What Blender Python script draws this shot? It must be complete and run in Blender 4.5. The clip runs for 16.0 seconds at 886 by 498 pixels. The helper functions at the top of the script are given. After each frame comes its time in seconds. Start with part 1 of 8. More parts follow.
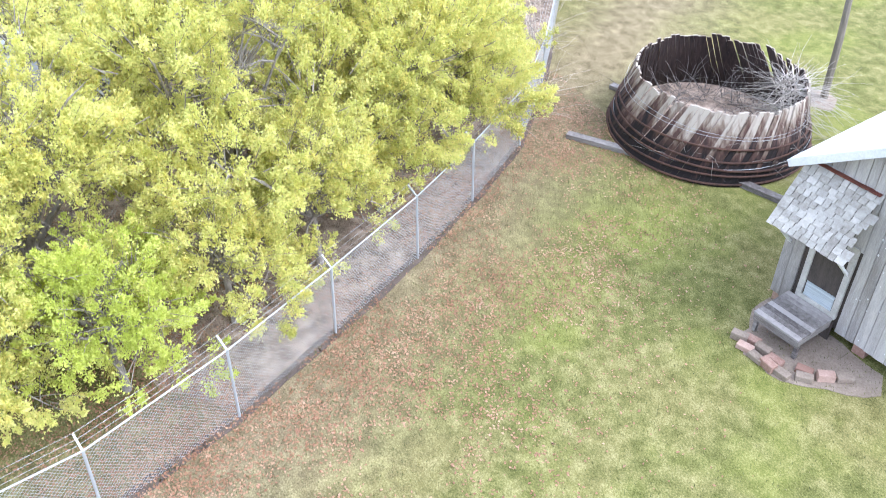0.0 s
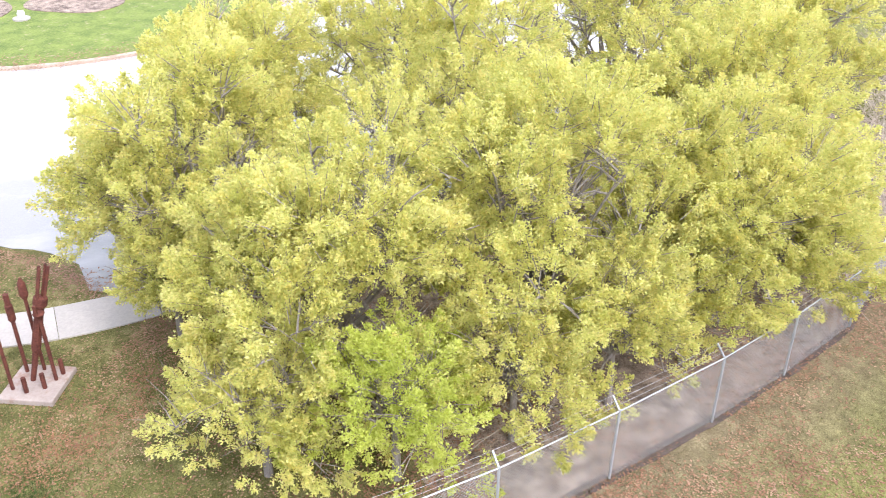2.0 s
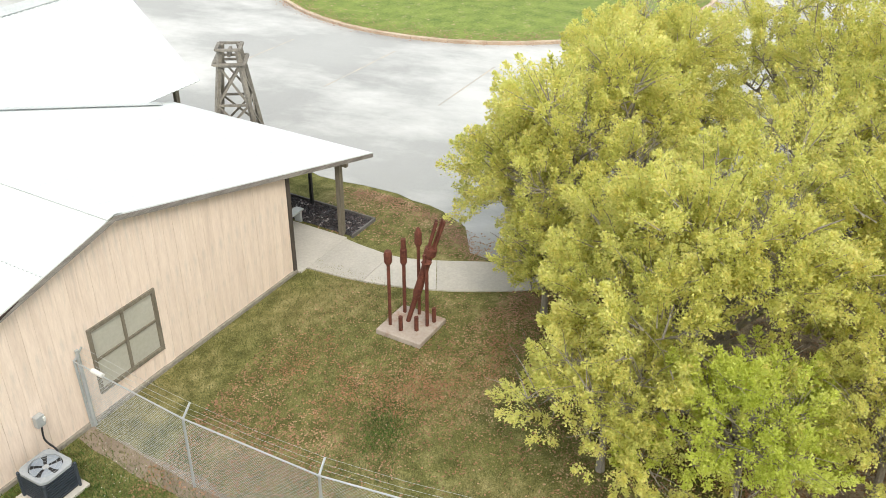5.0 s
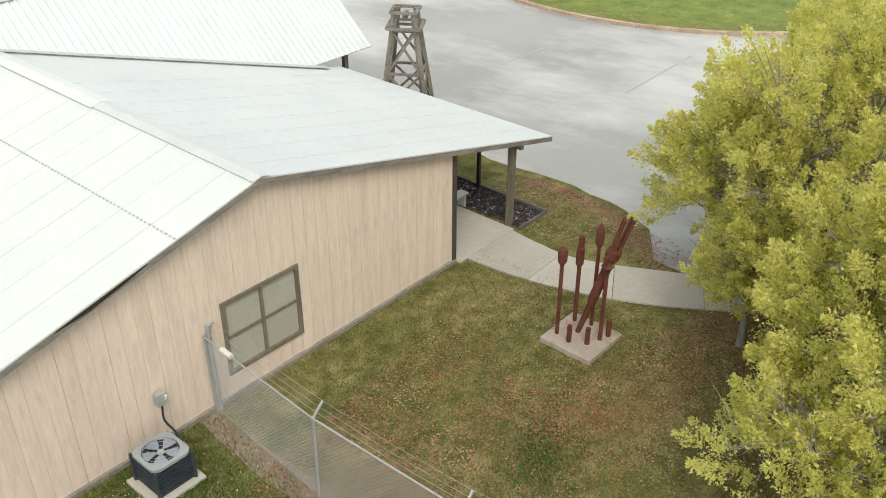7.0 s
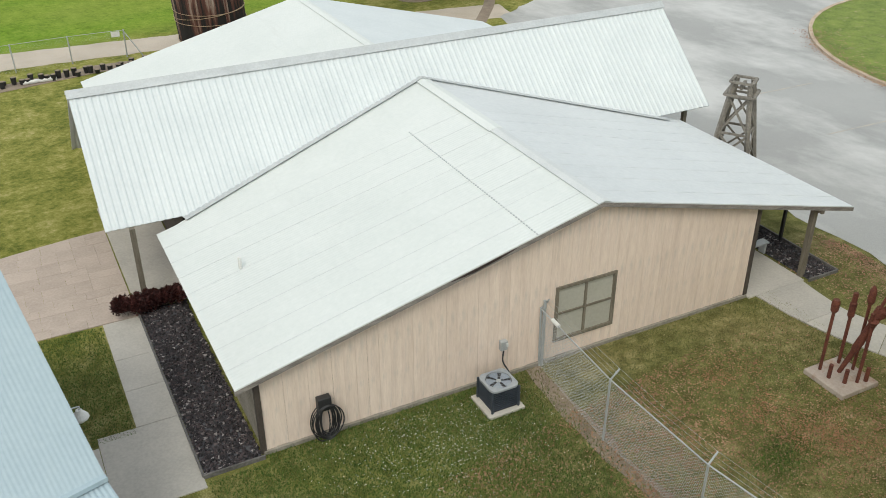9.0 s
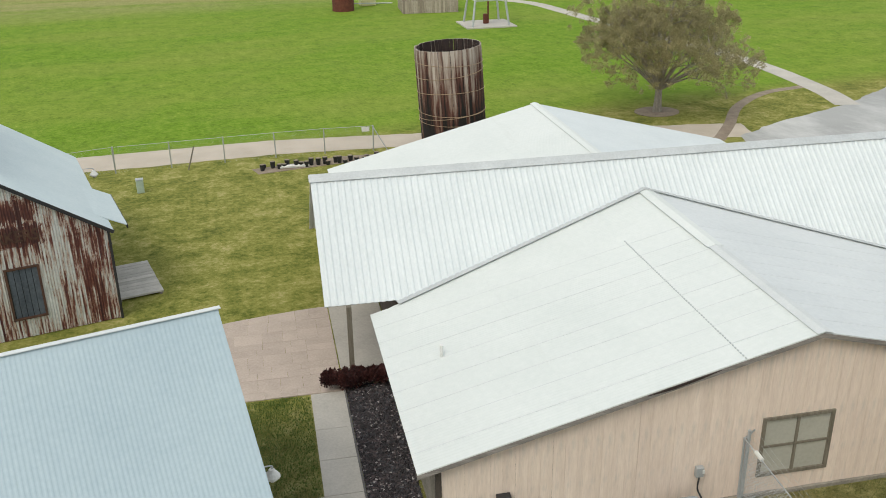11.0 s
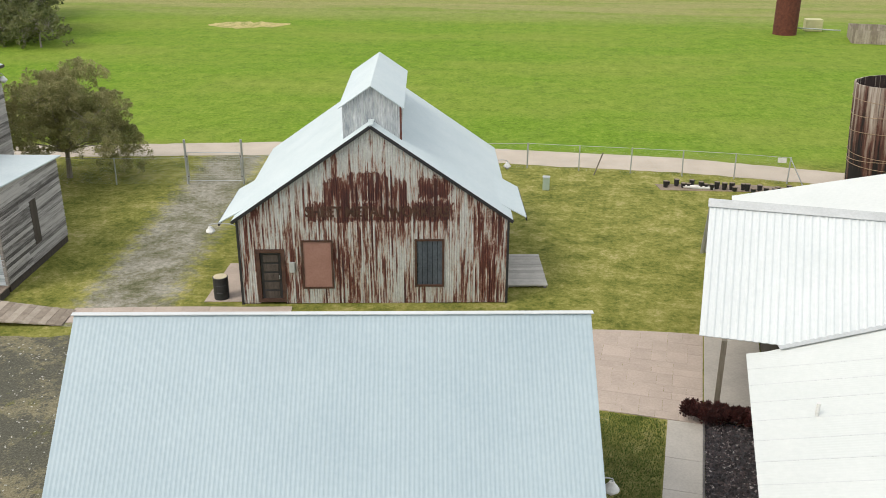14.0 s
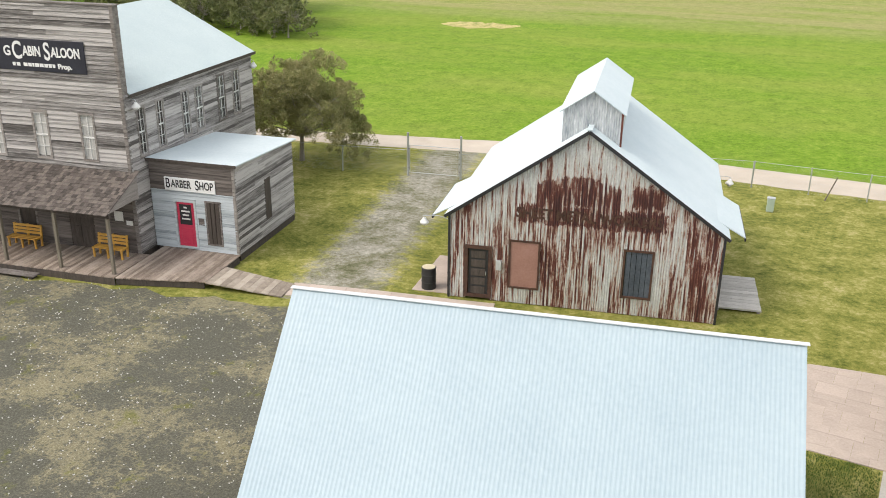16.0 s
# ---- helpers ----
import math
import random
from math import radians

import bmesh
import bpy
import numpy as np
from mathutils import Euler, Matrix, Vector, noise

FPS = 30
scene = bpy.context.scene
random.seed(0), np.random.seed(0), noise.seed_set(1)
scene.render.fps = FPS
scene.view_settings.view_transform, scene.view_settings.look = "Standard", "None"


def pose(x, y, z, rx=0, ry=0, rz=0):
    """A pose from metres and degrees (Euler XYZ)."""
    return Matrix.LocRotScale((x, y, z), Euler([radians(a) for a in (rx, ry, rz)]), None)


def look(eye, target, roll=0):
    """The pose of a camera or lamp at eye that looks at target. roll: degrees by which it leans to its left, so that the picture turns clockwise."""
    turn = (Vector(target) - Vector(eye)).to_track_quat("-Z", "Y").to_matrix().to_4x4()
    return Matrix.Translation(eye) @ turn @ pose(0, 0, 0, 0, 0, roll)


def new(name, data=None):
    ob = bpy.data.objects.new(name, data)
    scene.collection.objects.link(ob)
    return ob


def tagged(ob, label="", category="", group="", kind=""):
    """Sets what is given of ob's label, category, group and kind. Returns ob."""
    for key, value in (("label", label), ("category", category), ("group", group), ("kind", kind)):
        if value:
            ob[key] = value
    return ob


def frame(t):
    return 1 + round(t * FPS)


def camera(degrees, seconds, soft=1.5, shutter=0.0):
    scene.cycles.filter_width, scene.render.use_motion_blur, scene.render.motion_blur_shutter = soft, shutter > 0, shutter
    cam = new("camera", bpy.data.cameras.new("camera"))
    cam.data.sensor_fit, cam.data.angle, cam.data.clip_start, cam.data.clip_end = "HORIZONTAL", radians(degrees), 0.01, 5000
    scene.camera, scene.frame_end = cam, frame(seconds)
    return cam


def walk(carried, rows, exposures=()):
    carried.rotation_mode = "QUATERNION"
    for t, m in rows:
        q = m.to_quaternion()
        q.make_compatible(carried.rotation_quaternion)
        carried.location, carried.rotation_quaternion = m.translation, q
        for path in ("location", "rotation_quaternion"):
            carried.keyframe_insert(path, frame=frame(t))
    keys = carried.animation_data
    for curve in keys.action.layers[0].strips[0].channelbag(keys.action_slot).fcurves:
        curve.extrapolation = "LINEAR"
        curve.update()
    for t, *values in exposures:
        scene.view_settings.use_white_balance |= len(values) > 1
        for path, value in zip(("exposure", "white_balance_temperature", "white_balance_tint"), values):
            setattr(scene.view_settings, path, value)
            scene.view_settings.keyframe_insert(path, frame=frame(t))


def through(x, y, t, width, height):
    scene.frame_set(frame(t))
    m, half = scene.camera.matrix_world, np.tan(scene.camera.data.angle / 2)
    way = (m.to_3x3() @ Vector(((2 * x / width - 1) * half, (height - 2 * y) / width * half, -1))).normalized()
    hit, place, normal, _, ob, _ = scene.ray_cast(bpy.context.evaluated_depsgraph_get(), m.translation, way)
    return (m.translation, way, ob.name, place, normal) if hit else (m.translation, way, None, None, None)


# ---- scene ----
cam = camera(52.06, 16.0, soft=0.45, shutter=0.12)
# seconds, eye x y z, heading (left of +y), pitch, roll
PATH = [
    (0, 2.984, 1.506, 13.977, -117.27, -38.53, 0.67),
    (0.5, 2.860, 1.461, 13.946, -116.93, -32.18, 0.23),
    (1, 2.781, 1.502, 13.937, -116.82, -29.94, 0.24),
    (1.5, 2.945, 1.684, 13.889, -103.86, -29.78, 0.13),
    (2, 3.393, 1.692, 14.021, -94.97, -31.07, 0.58),
    (2.5, 3.378, 1.756, 13.899, -87.69, -30.85, 0.26),
    (3, 3.370, 1.791, 13.916, -83.05, -30.93, 0.07),
    (3.5, 3.266, 1.947, 13.919, -79.13, -30.88, 0.33),
    (5.8, 3.233, 2.309, 13.780, -65.44, -30.80, 0.24),
    (6, 3.222, 2.337, 13.737, -64.60, -30.76, 0.33),
    (6.5, 4.071, 2.938, 13.150, -62.18, -30.95, 0.32),
    (7, 5.397, 3.820, 12.248, -58.25, -31.18, 0.15),
    (7.5, 4.775, 3.581, 12.697, -52.89, -31.30, -0.21),
    (8, 3.561, 2.645, 13.416, -45.40, -30.65, -0.76),
    (8.5, 2.194, 1.642, 14.278, -39.91, -30.23, -0.49),
    (9, 1.032, 0.486, 14.973, -36.18, -29.64, -0.19),
    (9.2, 0.829, 0.269, 15.110, -34.63, -29.55, -0.05),
    (11.3, 1.466, 0.019, 14.864, -17.99, -22.16, -0.85),
    (11.5, 1.460, -0.007, 14.868, -16.27, -22.10, -0.77),
    (12, 1.445, 0.037, 14.856, -11.35, -22.02, -0.57),
    (12.5, 1.454, -0.016, 14.920, -6.37, -21.97, -0.24),
    (13, 1.493, -0.044, 14.896, -2.51, -21.88, -0.18),
    (13.5, 1.526, -0.036, 14.924, 1.59, -21.87, -0.01),
    (14, 1.576, -0.002, 14.901, 5.81, -21.82, 0.15),
    (14.5, 1.574, -0.006, 14.881, 9.45, -21.74, 0.39),
    (15, 1.559, -0.018, 14.890, 12.92, -21.72, 0.50),
    (15.5, 1.545, -0.026, 14.874, 16.28, -21.69, 0.61),
    (16, 1.559, -0.035, 14.858, 19.81, -21.66, 0.69),
]


def eye_pose(x, y, z, yaw, pitch, roll):
    turn = Euler((radians(90 + pitch), 0.0, radians(yaw))).to_matrix().to_4x4()
    return Matrix.Translation((x, y, z)) @ turn @ Matrix.Rotation(radians(roll), 4, "Z")


walk(cam, [(r[0], eye_pose(*r[1:])) for r in PATH],
     exposures=[(0.0, 1.76, 5380, 15), (1.0, 1.62, 5650, 18), (2.0, 1.5, 5900, 20), (3.5, 1.2, 6250, 12), (6.0, 0.72, 6900, 5), (7.0, 0.48, 6900, 5), (8.0, 0.26, 6750, 4), (9.0, 0.23, 6600, 4), (11.5, 0.20, 6700, 6), (14.0, 0.42, 6800, 9), (16.0, 0.77, 6800, 11)])

# ---- world and sun: bright overcast ----
SUN_EL, SUN_AZ = radians(50), radians(232)
world = bpy.data.worlds.new("sky")
scene.world = world
world.use_nodes = True
wn = world.node_tree.nodes
sky = wn.new("ShaderNodeTexSky")
sky.sky_type = "NISHITA"
sky.sun_disc = False
sky.sun_elevation, sky.sun_rotation = SUN_EL, SUN_AZ
sky.air_density, sky.dust_density, sky.ozone_density = 1.0, 4.0, 1.0
hazy = wn.new("ShaderNodeMix")
hazy.data_type = "RGBA"
hazy.inputs[0].default_value = 0.6
hazy.inputs[7].default_value = (8.2, 8.5, 8.9, 1)
world.node_tree.links.new(sky.outputs[0], hazy.inputs[6])
world.node_tree.links.new(hazy.outputs[2], wn["Background"].inputs[0])
wn["Background"].inputs[1].default_value = 0.117
sun = new("sun", bpy.data.lights.new("sun", "SUN"))
sun.data.energy, sun.data.angle, sun.data.color = 1.0, radians(24), (1.0, 0.97, 0.92)
sun.matrix_world = look((0, 0, 60), (-60 / math.tan(SUN_EL) * math.sin(SUN_AZ), -60 / math.tan(SUN_EL) * math.cos(SUN_AZ), 0))

# ---- materials ----
def tree_of(name):
    m = bpy.data.materials.new(name)
    m.use_nodes = True
    return m, m.node_tree.nodes, m.node_tree.links, m.node_tree.nodes["Principled BSDF"]


def noise_of(nt, ln, vec, scale, detail=6.0, rough=0.6):
    n = nt.new("ShaderNodeTexNoise")
    n.inputs["Scale"].default_value, n.inputs["Detail"].default_value, n.inputs["Roughness"].default_value = scale, detail, rough
    if vec is not None:
        ln.new(vec, n.inputs["Vector"])
    return n.outputs["Fac"]


def coords(nt, ln, stretch=(1, 1, 1), kind="Object"):
    tc, mp = nt.new("ShaderNodeTexCoord"), nt.new("ShaderNodeMapping")
    mp.inputs["Scale"].default_value = stretch
    ln.new(tc.outputs[kind], mp.inputs["Vector"])
    return mp.outputs["Vector"]


def world_coords(nt, ln, stretch=(1, 1, 1)):
    geo, mp = nt.new("ShaderNodeNewGeometry"), nt.new("ShaderNodeMapping")
    mp.inputs["Scale"].default_value = stretch
    ln.new(geo.outputs["Position"], mp.inputs["Vector"])
    return mp.outputs["Vector"]


def ramp_of(nt, ln, fac, stops):
    r = nt.new("ShaderNodeValToRGB")
    els = r.color_ramp.elements
    while len(els) < len(stops):
        els.new(0.5)
    for e, (p, c) in zip(els, stops):
        e.position, e.color = p, (*c, 1) if len(c) == 3 else c
    ln.new(fac, r.inputs[0])
    return r.outputs[0]


def mix_of(nt, ln, fac, a, b, how="MIX"):
    m = nt.new("ShaderNodeMix")
    m.data_type, m.blend_type = "RGBA", how
    for sock, val in ((m.inputs[0], fac), (m.inputs[6], a), (m.inputs[7], b)):
        if isinstance(val, (int, float)):
            sock.default_value = val
        elif isinstance(val, tuple):
            sock.default_value = (*val, 1)
        else:
            ln.new(val, sock)
    return m.outputs[2]


def math_of(nt, ln, how, a, b=0.0):
    m = nt.new("ShaderNodeMath")
    m.operation = how
    for sock, val in zip(m.inputs, (a, b)):
        if isinstance(val, (int, float)):
            sock.default_value = val
        else:
            ln.new(val, sock)
    return m.outputs[0]


def bump_of(nt, ln, bsdf, height, strength=0.3, dist=0.02):
    b = nt.new("ShaderNodeBump")
    b.inputs["Strength"].default_value, b.inputs["Distance"].default_value = strength, dist
    ln.new(height, b.inputs["Height"])
    ln.new(b.outputs[0], bsdf.inputs["Normal"])


def worn(name, dark, light, rough=0.75, metal=0.0, coarse=1.5, fine=18.0, stretch=(1, 1, 1), bump=0.25, dist=0.01,
         piece=0.0, stain=None, stain_at=(0.55, 0.7), stain_scale=0.8, stain_stretch=(1, 1, 1), span=(0.32, 0.68)):
    """A weathered surface: two colours over coarse and fine grain, with optional stains and a shift from piece to piece."""
    m, nt, ln, bs = tree_of(name)
    vec = world_coords(nt, ln, stretch) if stretch == (1, 1, 1) else coords(nt, ln, stretch)
    if piece:
        info, apart = nt.new("ShaderNodeObjectInfo"), nt.new("ShaderNodeVectorMath")
        apart.operation = "ADD"
        ln.new(vec, apart.inputs[0])
        ln.new(math_of(nt, ln, "MULTIPLY", info.outputs["Random"], 60.0), apart.inputs[1])
        vec = apart.outputs[0]
    a, b = noise_of(nt, ln, vec, coarse), noise_of(nt, ln, vec, fine)
    f = math_of(nt, ln, "ADD", math_of(nt, ln, "MULTIPLY", a, 0.55), math_of(nt, ln, "MULTIPLY", b, 0.45))
    if piece:
        f = math_of(nt, ln, "ADD", f, math_of(nt, ln, "MULTIPLY", math_of(nt, ln, "SUBTRACT", info.outputs["Random"], 0.5), piece))
    col = ramp_of(nt, ln, f, [(span[0], dark), (span[1], light)])
    if stain:
        s = noise_of(nt, ln, coords(nt, ln, stain_stretch), stain_scale, 8.0, 0.65)
        sf = ramp_of(nt, ln, s, [(stain_at[0], (0, 0, 0)), (stain_at[1], (1, 1, 1))])
        col = mix_of(nt, ln, sf, col, stain)
    ln.new(col, bs.inputs["Base Color"])
    bs.inputs["Roughness"].default_value, bs.inputs["Metallic"].default_value = rough, metal
    bump_of(nt, ln, bs, b, bump, dist)
    return m


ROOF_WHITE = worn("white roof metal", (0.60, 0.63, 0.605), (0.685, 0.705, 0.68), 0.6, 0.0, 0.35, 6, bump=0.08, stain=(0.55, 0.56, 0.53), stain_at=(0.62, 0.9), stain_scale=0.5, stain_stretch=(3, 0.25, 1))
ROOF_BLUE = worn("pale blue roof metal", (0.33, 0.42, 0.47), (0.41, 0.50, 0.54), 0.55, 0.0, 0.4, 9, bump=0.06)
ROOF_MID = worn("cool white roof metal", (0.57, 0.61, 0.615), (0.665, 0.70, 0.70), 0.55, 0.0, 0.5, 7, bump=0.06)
ROOF_SALOON = worn("grey green roof metal", (0.42, 0.50, 0.505), (0.51, 0.58, 0.575), 0.6, 0.0, 0.4, 8, bump=0.06)
ROOF_GALV = worn("galvanised roof", (0.48, 0.56, 0.58), (0.58, 0.645, 0.655), 0.6, 0.0, 0.5, 8, bump=0.06)
TRIM_PALE = worn("pale grey metal trim", (0.52, 0.54, 0.535), (0.64, 0.655, 0.645), 0.5, 0.1, 1.2, 14)
TRIM_GREY = worn("grey metal trim", (0.42, 0.44, 0.44), (0.58, 0.60, 0.60), 0.5, 0.2, 1.2, 14)
TAN_BOARD = worn("tan painted siding", (0.635, 0.51, 0.42), (0.82, 0.69, 0.58), 0.8, 0, 1.2, 10, stretch=(3, 3, 0.35), bump=0.2, piece=0.07,
                 stain=(0.50, 0.455, 0.40), stain_at=(0.52, 0.74), stain_scale=1.1, stain_stretch=(3.0, 1, 0.5))
WOOD_GREY = worn("grey weathered wood", (0.10, 0.085, 0.075), (0.36, 0.33, 0.30), 0.9, 0, 1.5, 16, stretch=(0.6, 0.6, 7), bump=0.4, piece=0.3)
WOOD_CLAP = worn("grey weathered clapboard", (0.08, 0.072, 0.065), (0.47, 0.445, 0.42), 0.9, 0, 1.1, 5, stretch=(0.5, 0.5, 13), bump=0.5, piece=0.3, span=(0.33, 0.62))
WOOD_DARK = worn("dark stained wood", (0.03, 0.024, 0.02), (0.10, 0.08, 0.065), 0.85, 0, 2, 20, stretch=(4, 4, 0.6), bump=0.3)
WOOD_POST = worn("brown grey post wood", (0.10, 0.085, 0.06), (0.25, 0.22, 0.17), 0.85, 0, 2, 20, stretch=(6, 6, 0.6), bump=0.3)
WOOD_DECK = worn("deck planks", (0.17, 0.13, 0.10), (0.40, 0.33, 0.27), 0.85, 0, 1.2, 10, stretch=(2, 2, 2), bump=0.3, piece=0.35)
CLAP_BLUE = worn("pale blue grey clapboard", (0.22, 0.25, 0.265), (0.50, 0.545, 0.56), 0.85, 0, 1.2, 5, stretch=(0.5, 0.5, 12), bump=0.3, piece=0.2, span=(0.30, 0.56))
WHITE_PAINT = worn("old white paint", (0.55, 0.55, 0.52), (0.80, 0.80, 0.77), 0.6, 0, 2, 20)
BLACK_PAINT = worn("black paint", (0.012, 0.012, 0.014), (0.03, 0.03, 0.032), 0.5, 0, 2, 20)
RED_PAINT = worn("red door paint", (0.45, 0.02, 0.06), (0.60, 0.05, 0.10), 0.5, 0, 2, 20)
YELLOW_WOOD = worn("varnished yellow pine", (0.45, 0.24, 0.04), (0.62, 0.36, 0.07), 0.55, 0, 2, 14, stretch=(2, 2, 8))
RUST = worn("rusted iron", (0.06, 0.016, 0.011), (0.185, 0.058, 0.034), 0.85, 0.1, 3, 24, bump=0.4)
RUST_DARK = worn("dark rusted iron", (0.035, 0.022, 0.018), (0.13, 0.065, 0.042), 0.85, 0.2, 3, 24, bump=0.4)
CONCRETE = worn("concrete", (0.375, 0.35, 0.31), (0.535, 0.50, 0.445), 0.9, 0, 0.7, 14, bump=0.15, piece=0.12)
PAVER = worn("buff pavers", (0.38, 0.31, 0.26), (0.54, 0.45, 0.38), 0.9, 0, 0.8, 14, bump=0.15, piece=0.05)
ASPHALT = worn("bleached asphalt", (0.285, 0.285, 0.276), (0.41, 0.41, 0.397), 0.9, 0, 0.12, 24, bump=0.08, stain=(0.53, 0.527, 0.51), stain_at=(0.44, 0.64), stain_scale=0.24, stain_stretch=(1, 0.5, 1))
ROAD_BUFF = worn("buff gravel road", (0.40, 0.34, 0.27), (0.56, 0.49, 0.41), 0.95, 0, 0.5, 20, bump=0.3)
GRAVEL_BLACK = worn("black lava gravel", (0.012, 0.012, 0.014), (0.10, 0.10, 0.11), 0.9, 0, 3, 22, bump=0.6, dist=0.04, piece=0.4)
GALV = worn("galvanised steel", (0.36, 0.38, 0.39), (0.52, 0.54, 0.54), 0.45, 0.4, 2, 20)
FENCE_WIRE = worn("fence wire", (0.38, 0.395, 0.395), (0.53, 0.545, 0.545), 0.5, 0.2, 2, 20)
KERB = worn("ochre kerb", (0.36, 0.26, 0.17), (0.60, 0.50, 0.40), 0.9, 0, 1, 16)
BRICK = worn("old brick", (0.26, 0.15, 0.11), (0.46, 0.32, 0.25), 0.9, 0, 3, 20, piece=0.4)
BARK = worn("bark", (0.15, 0.13, 0.11), (0.40, 0.36, 0.31), 0.95, 0, 3, 22, stretch=(4, 4, 1), bump=0.5)
TWIG = worn("dry pale twigs", (0.26, 0.23, 0.19), (0.48, 0.44, 0.38), 0.9, 0, 3, 22)
DIRT = worn("bare soil", (0.165, 0.125, 0.092), (0.34, 0.275, 0.21), 0.95, 0, 1.4, 20, bump=0.4)
BLIND = worn("window blind", (0.36, 0.35, 0.29), (0.46, 0.445, 0.38), 0.7, 0, 1, 12)


def glass_mat():
    m, nt, ln, bs = tree_of("window glass")
    bs.inputs["Base Color"].default_value = (0.03, 0.035, 0.04, 1)
    bs.inputs["Roughness"].default_value = 0.08
    f = noise_of(nt, ln, world_coords(nt, ln), 1.5)
    bump_of(nt, ln, bs, f, 0.05, 0.02)
    return m


GLASS = glass_mat()
CUPOLA_ZINC = worn("mottled zinc", (0.26, 0.29, 0.31), (0.66, 0.68, 0.68), 0.55, 0.1, 1.6, 6, stretch=(2.5, 2.5, 0.6), bump=0.1, span=(0.36, 0.66))


def leaf_mat(name, dark, mid, light, through=0.35, turned=None):
    m, nt, ln, bs = tree_of(name)
    geo = nt.new("ShaderNodeNewGeometry")
    big = noise_of(nt, ln, geo.outputs["Position"], 0.9, 3.0)
    f = math_of(nt, ln, "ADD", math_of(nt, ln, "MULTIPLY", geo.outputs["Random Per Island"], 0.26), math_of(nt, ln, "MULTIPLY", big, 0.82))
    col = ramp_of(nt, ln, f, [(0.25, dark), (0.55, mid), (0.85, light)])
    if turned:
        # boughs whose leaves have turned brownish
        some = ramp_of(nt, ln, math_of(nt, ln, "ADD", math_of(nt, ln, "MULTIPLY", noise_of(nt, ln, geo.outputs["Position"], 1.9, 4.0), 0.7), math_of(nt, ln, "MULTIPLY", geo.outputs["Random Per Island"], 0.3)), [(0.47, (0, 0, 0)), (0.68, (0.5, 0.5, 0.5))])
        col = mix_of(nt, ln, some, col, turned)
    ln.new(col, bs.inputs["Base Color"])
    bs.inputs["Roughness"].default_value = 0.6
    tr = nt.new("ShaderNodeBsdfTranslucent")
    ln.new(col, tr.inputs["Color"])
    mx = nt.new("ShaderNodeMixShader")
    mx.inputs[0].default_value = through
    ln.new(bs.outputs[0], mx.inputs[1])
    ln.new(tr.outputs[0], mx.inputs[2])
    ln.new(mx.outputs[0], nt["Material Output"].inputs[0])
    return m


LEAF_YELLOW = leaf_mat("yellow green leaves", (0.41, 0.435, 0.10), (0.71, 0.71, 0.22), (0.85, 0.82, 0.38), 0.5, (0.80, 0.64, 0.20))
LEAF_LIME = leaf_mat("lime leaves", (0.39, 0.44, 0.065), (0.63, 0.68, 0.14), (0.80, 0.81, 0.28), 0.5)
LEAF_OLIVE = leaf_mat("olive leaves", (0.13, 0.15, 0.05), (0.33, 0.325, 0.135), (0.58, 0.50, 0.28), 0.42)
LEAF_GREY = leaf_mat("grey olive leaves", (0.18, 0.175, 0.075), (0.40, 0.36, 0.185), (0.60, 0.51, 0.31), 0.48)
LEAF_WOOD = leaf_mat("woodland leaves", (0.06, 0.085, 0.03), (0.18, 0.20, 0.075), (0.34, 0.32, 0.16))
LEAF_FALLEN = leaf_mat("fallen leaves", (0.16, 0.065, 0.035), (0.32, 0.165, 0.09), (0.52, 0.36, 0.23), 0.1)


LEAF_RUST = leaf_mat("rust brown leaves", (0.17, 0.065, 0.03), (0.31, 0.14, 0.065), (0.48, 0.27, 0.14), 0.1)


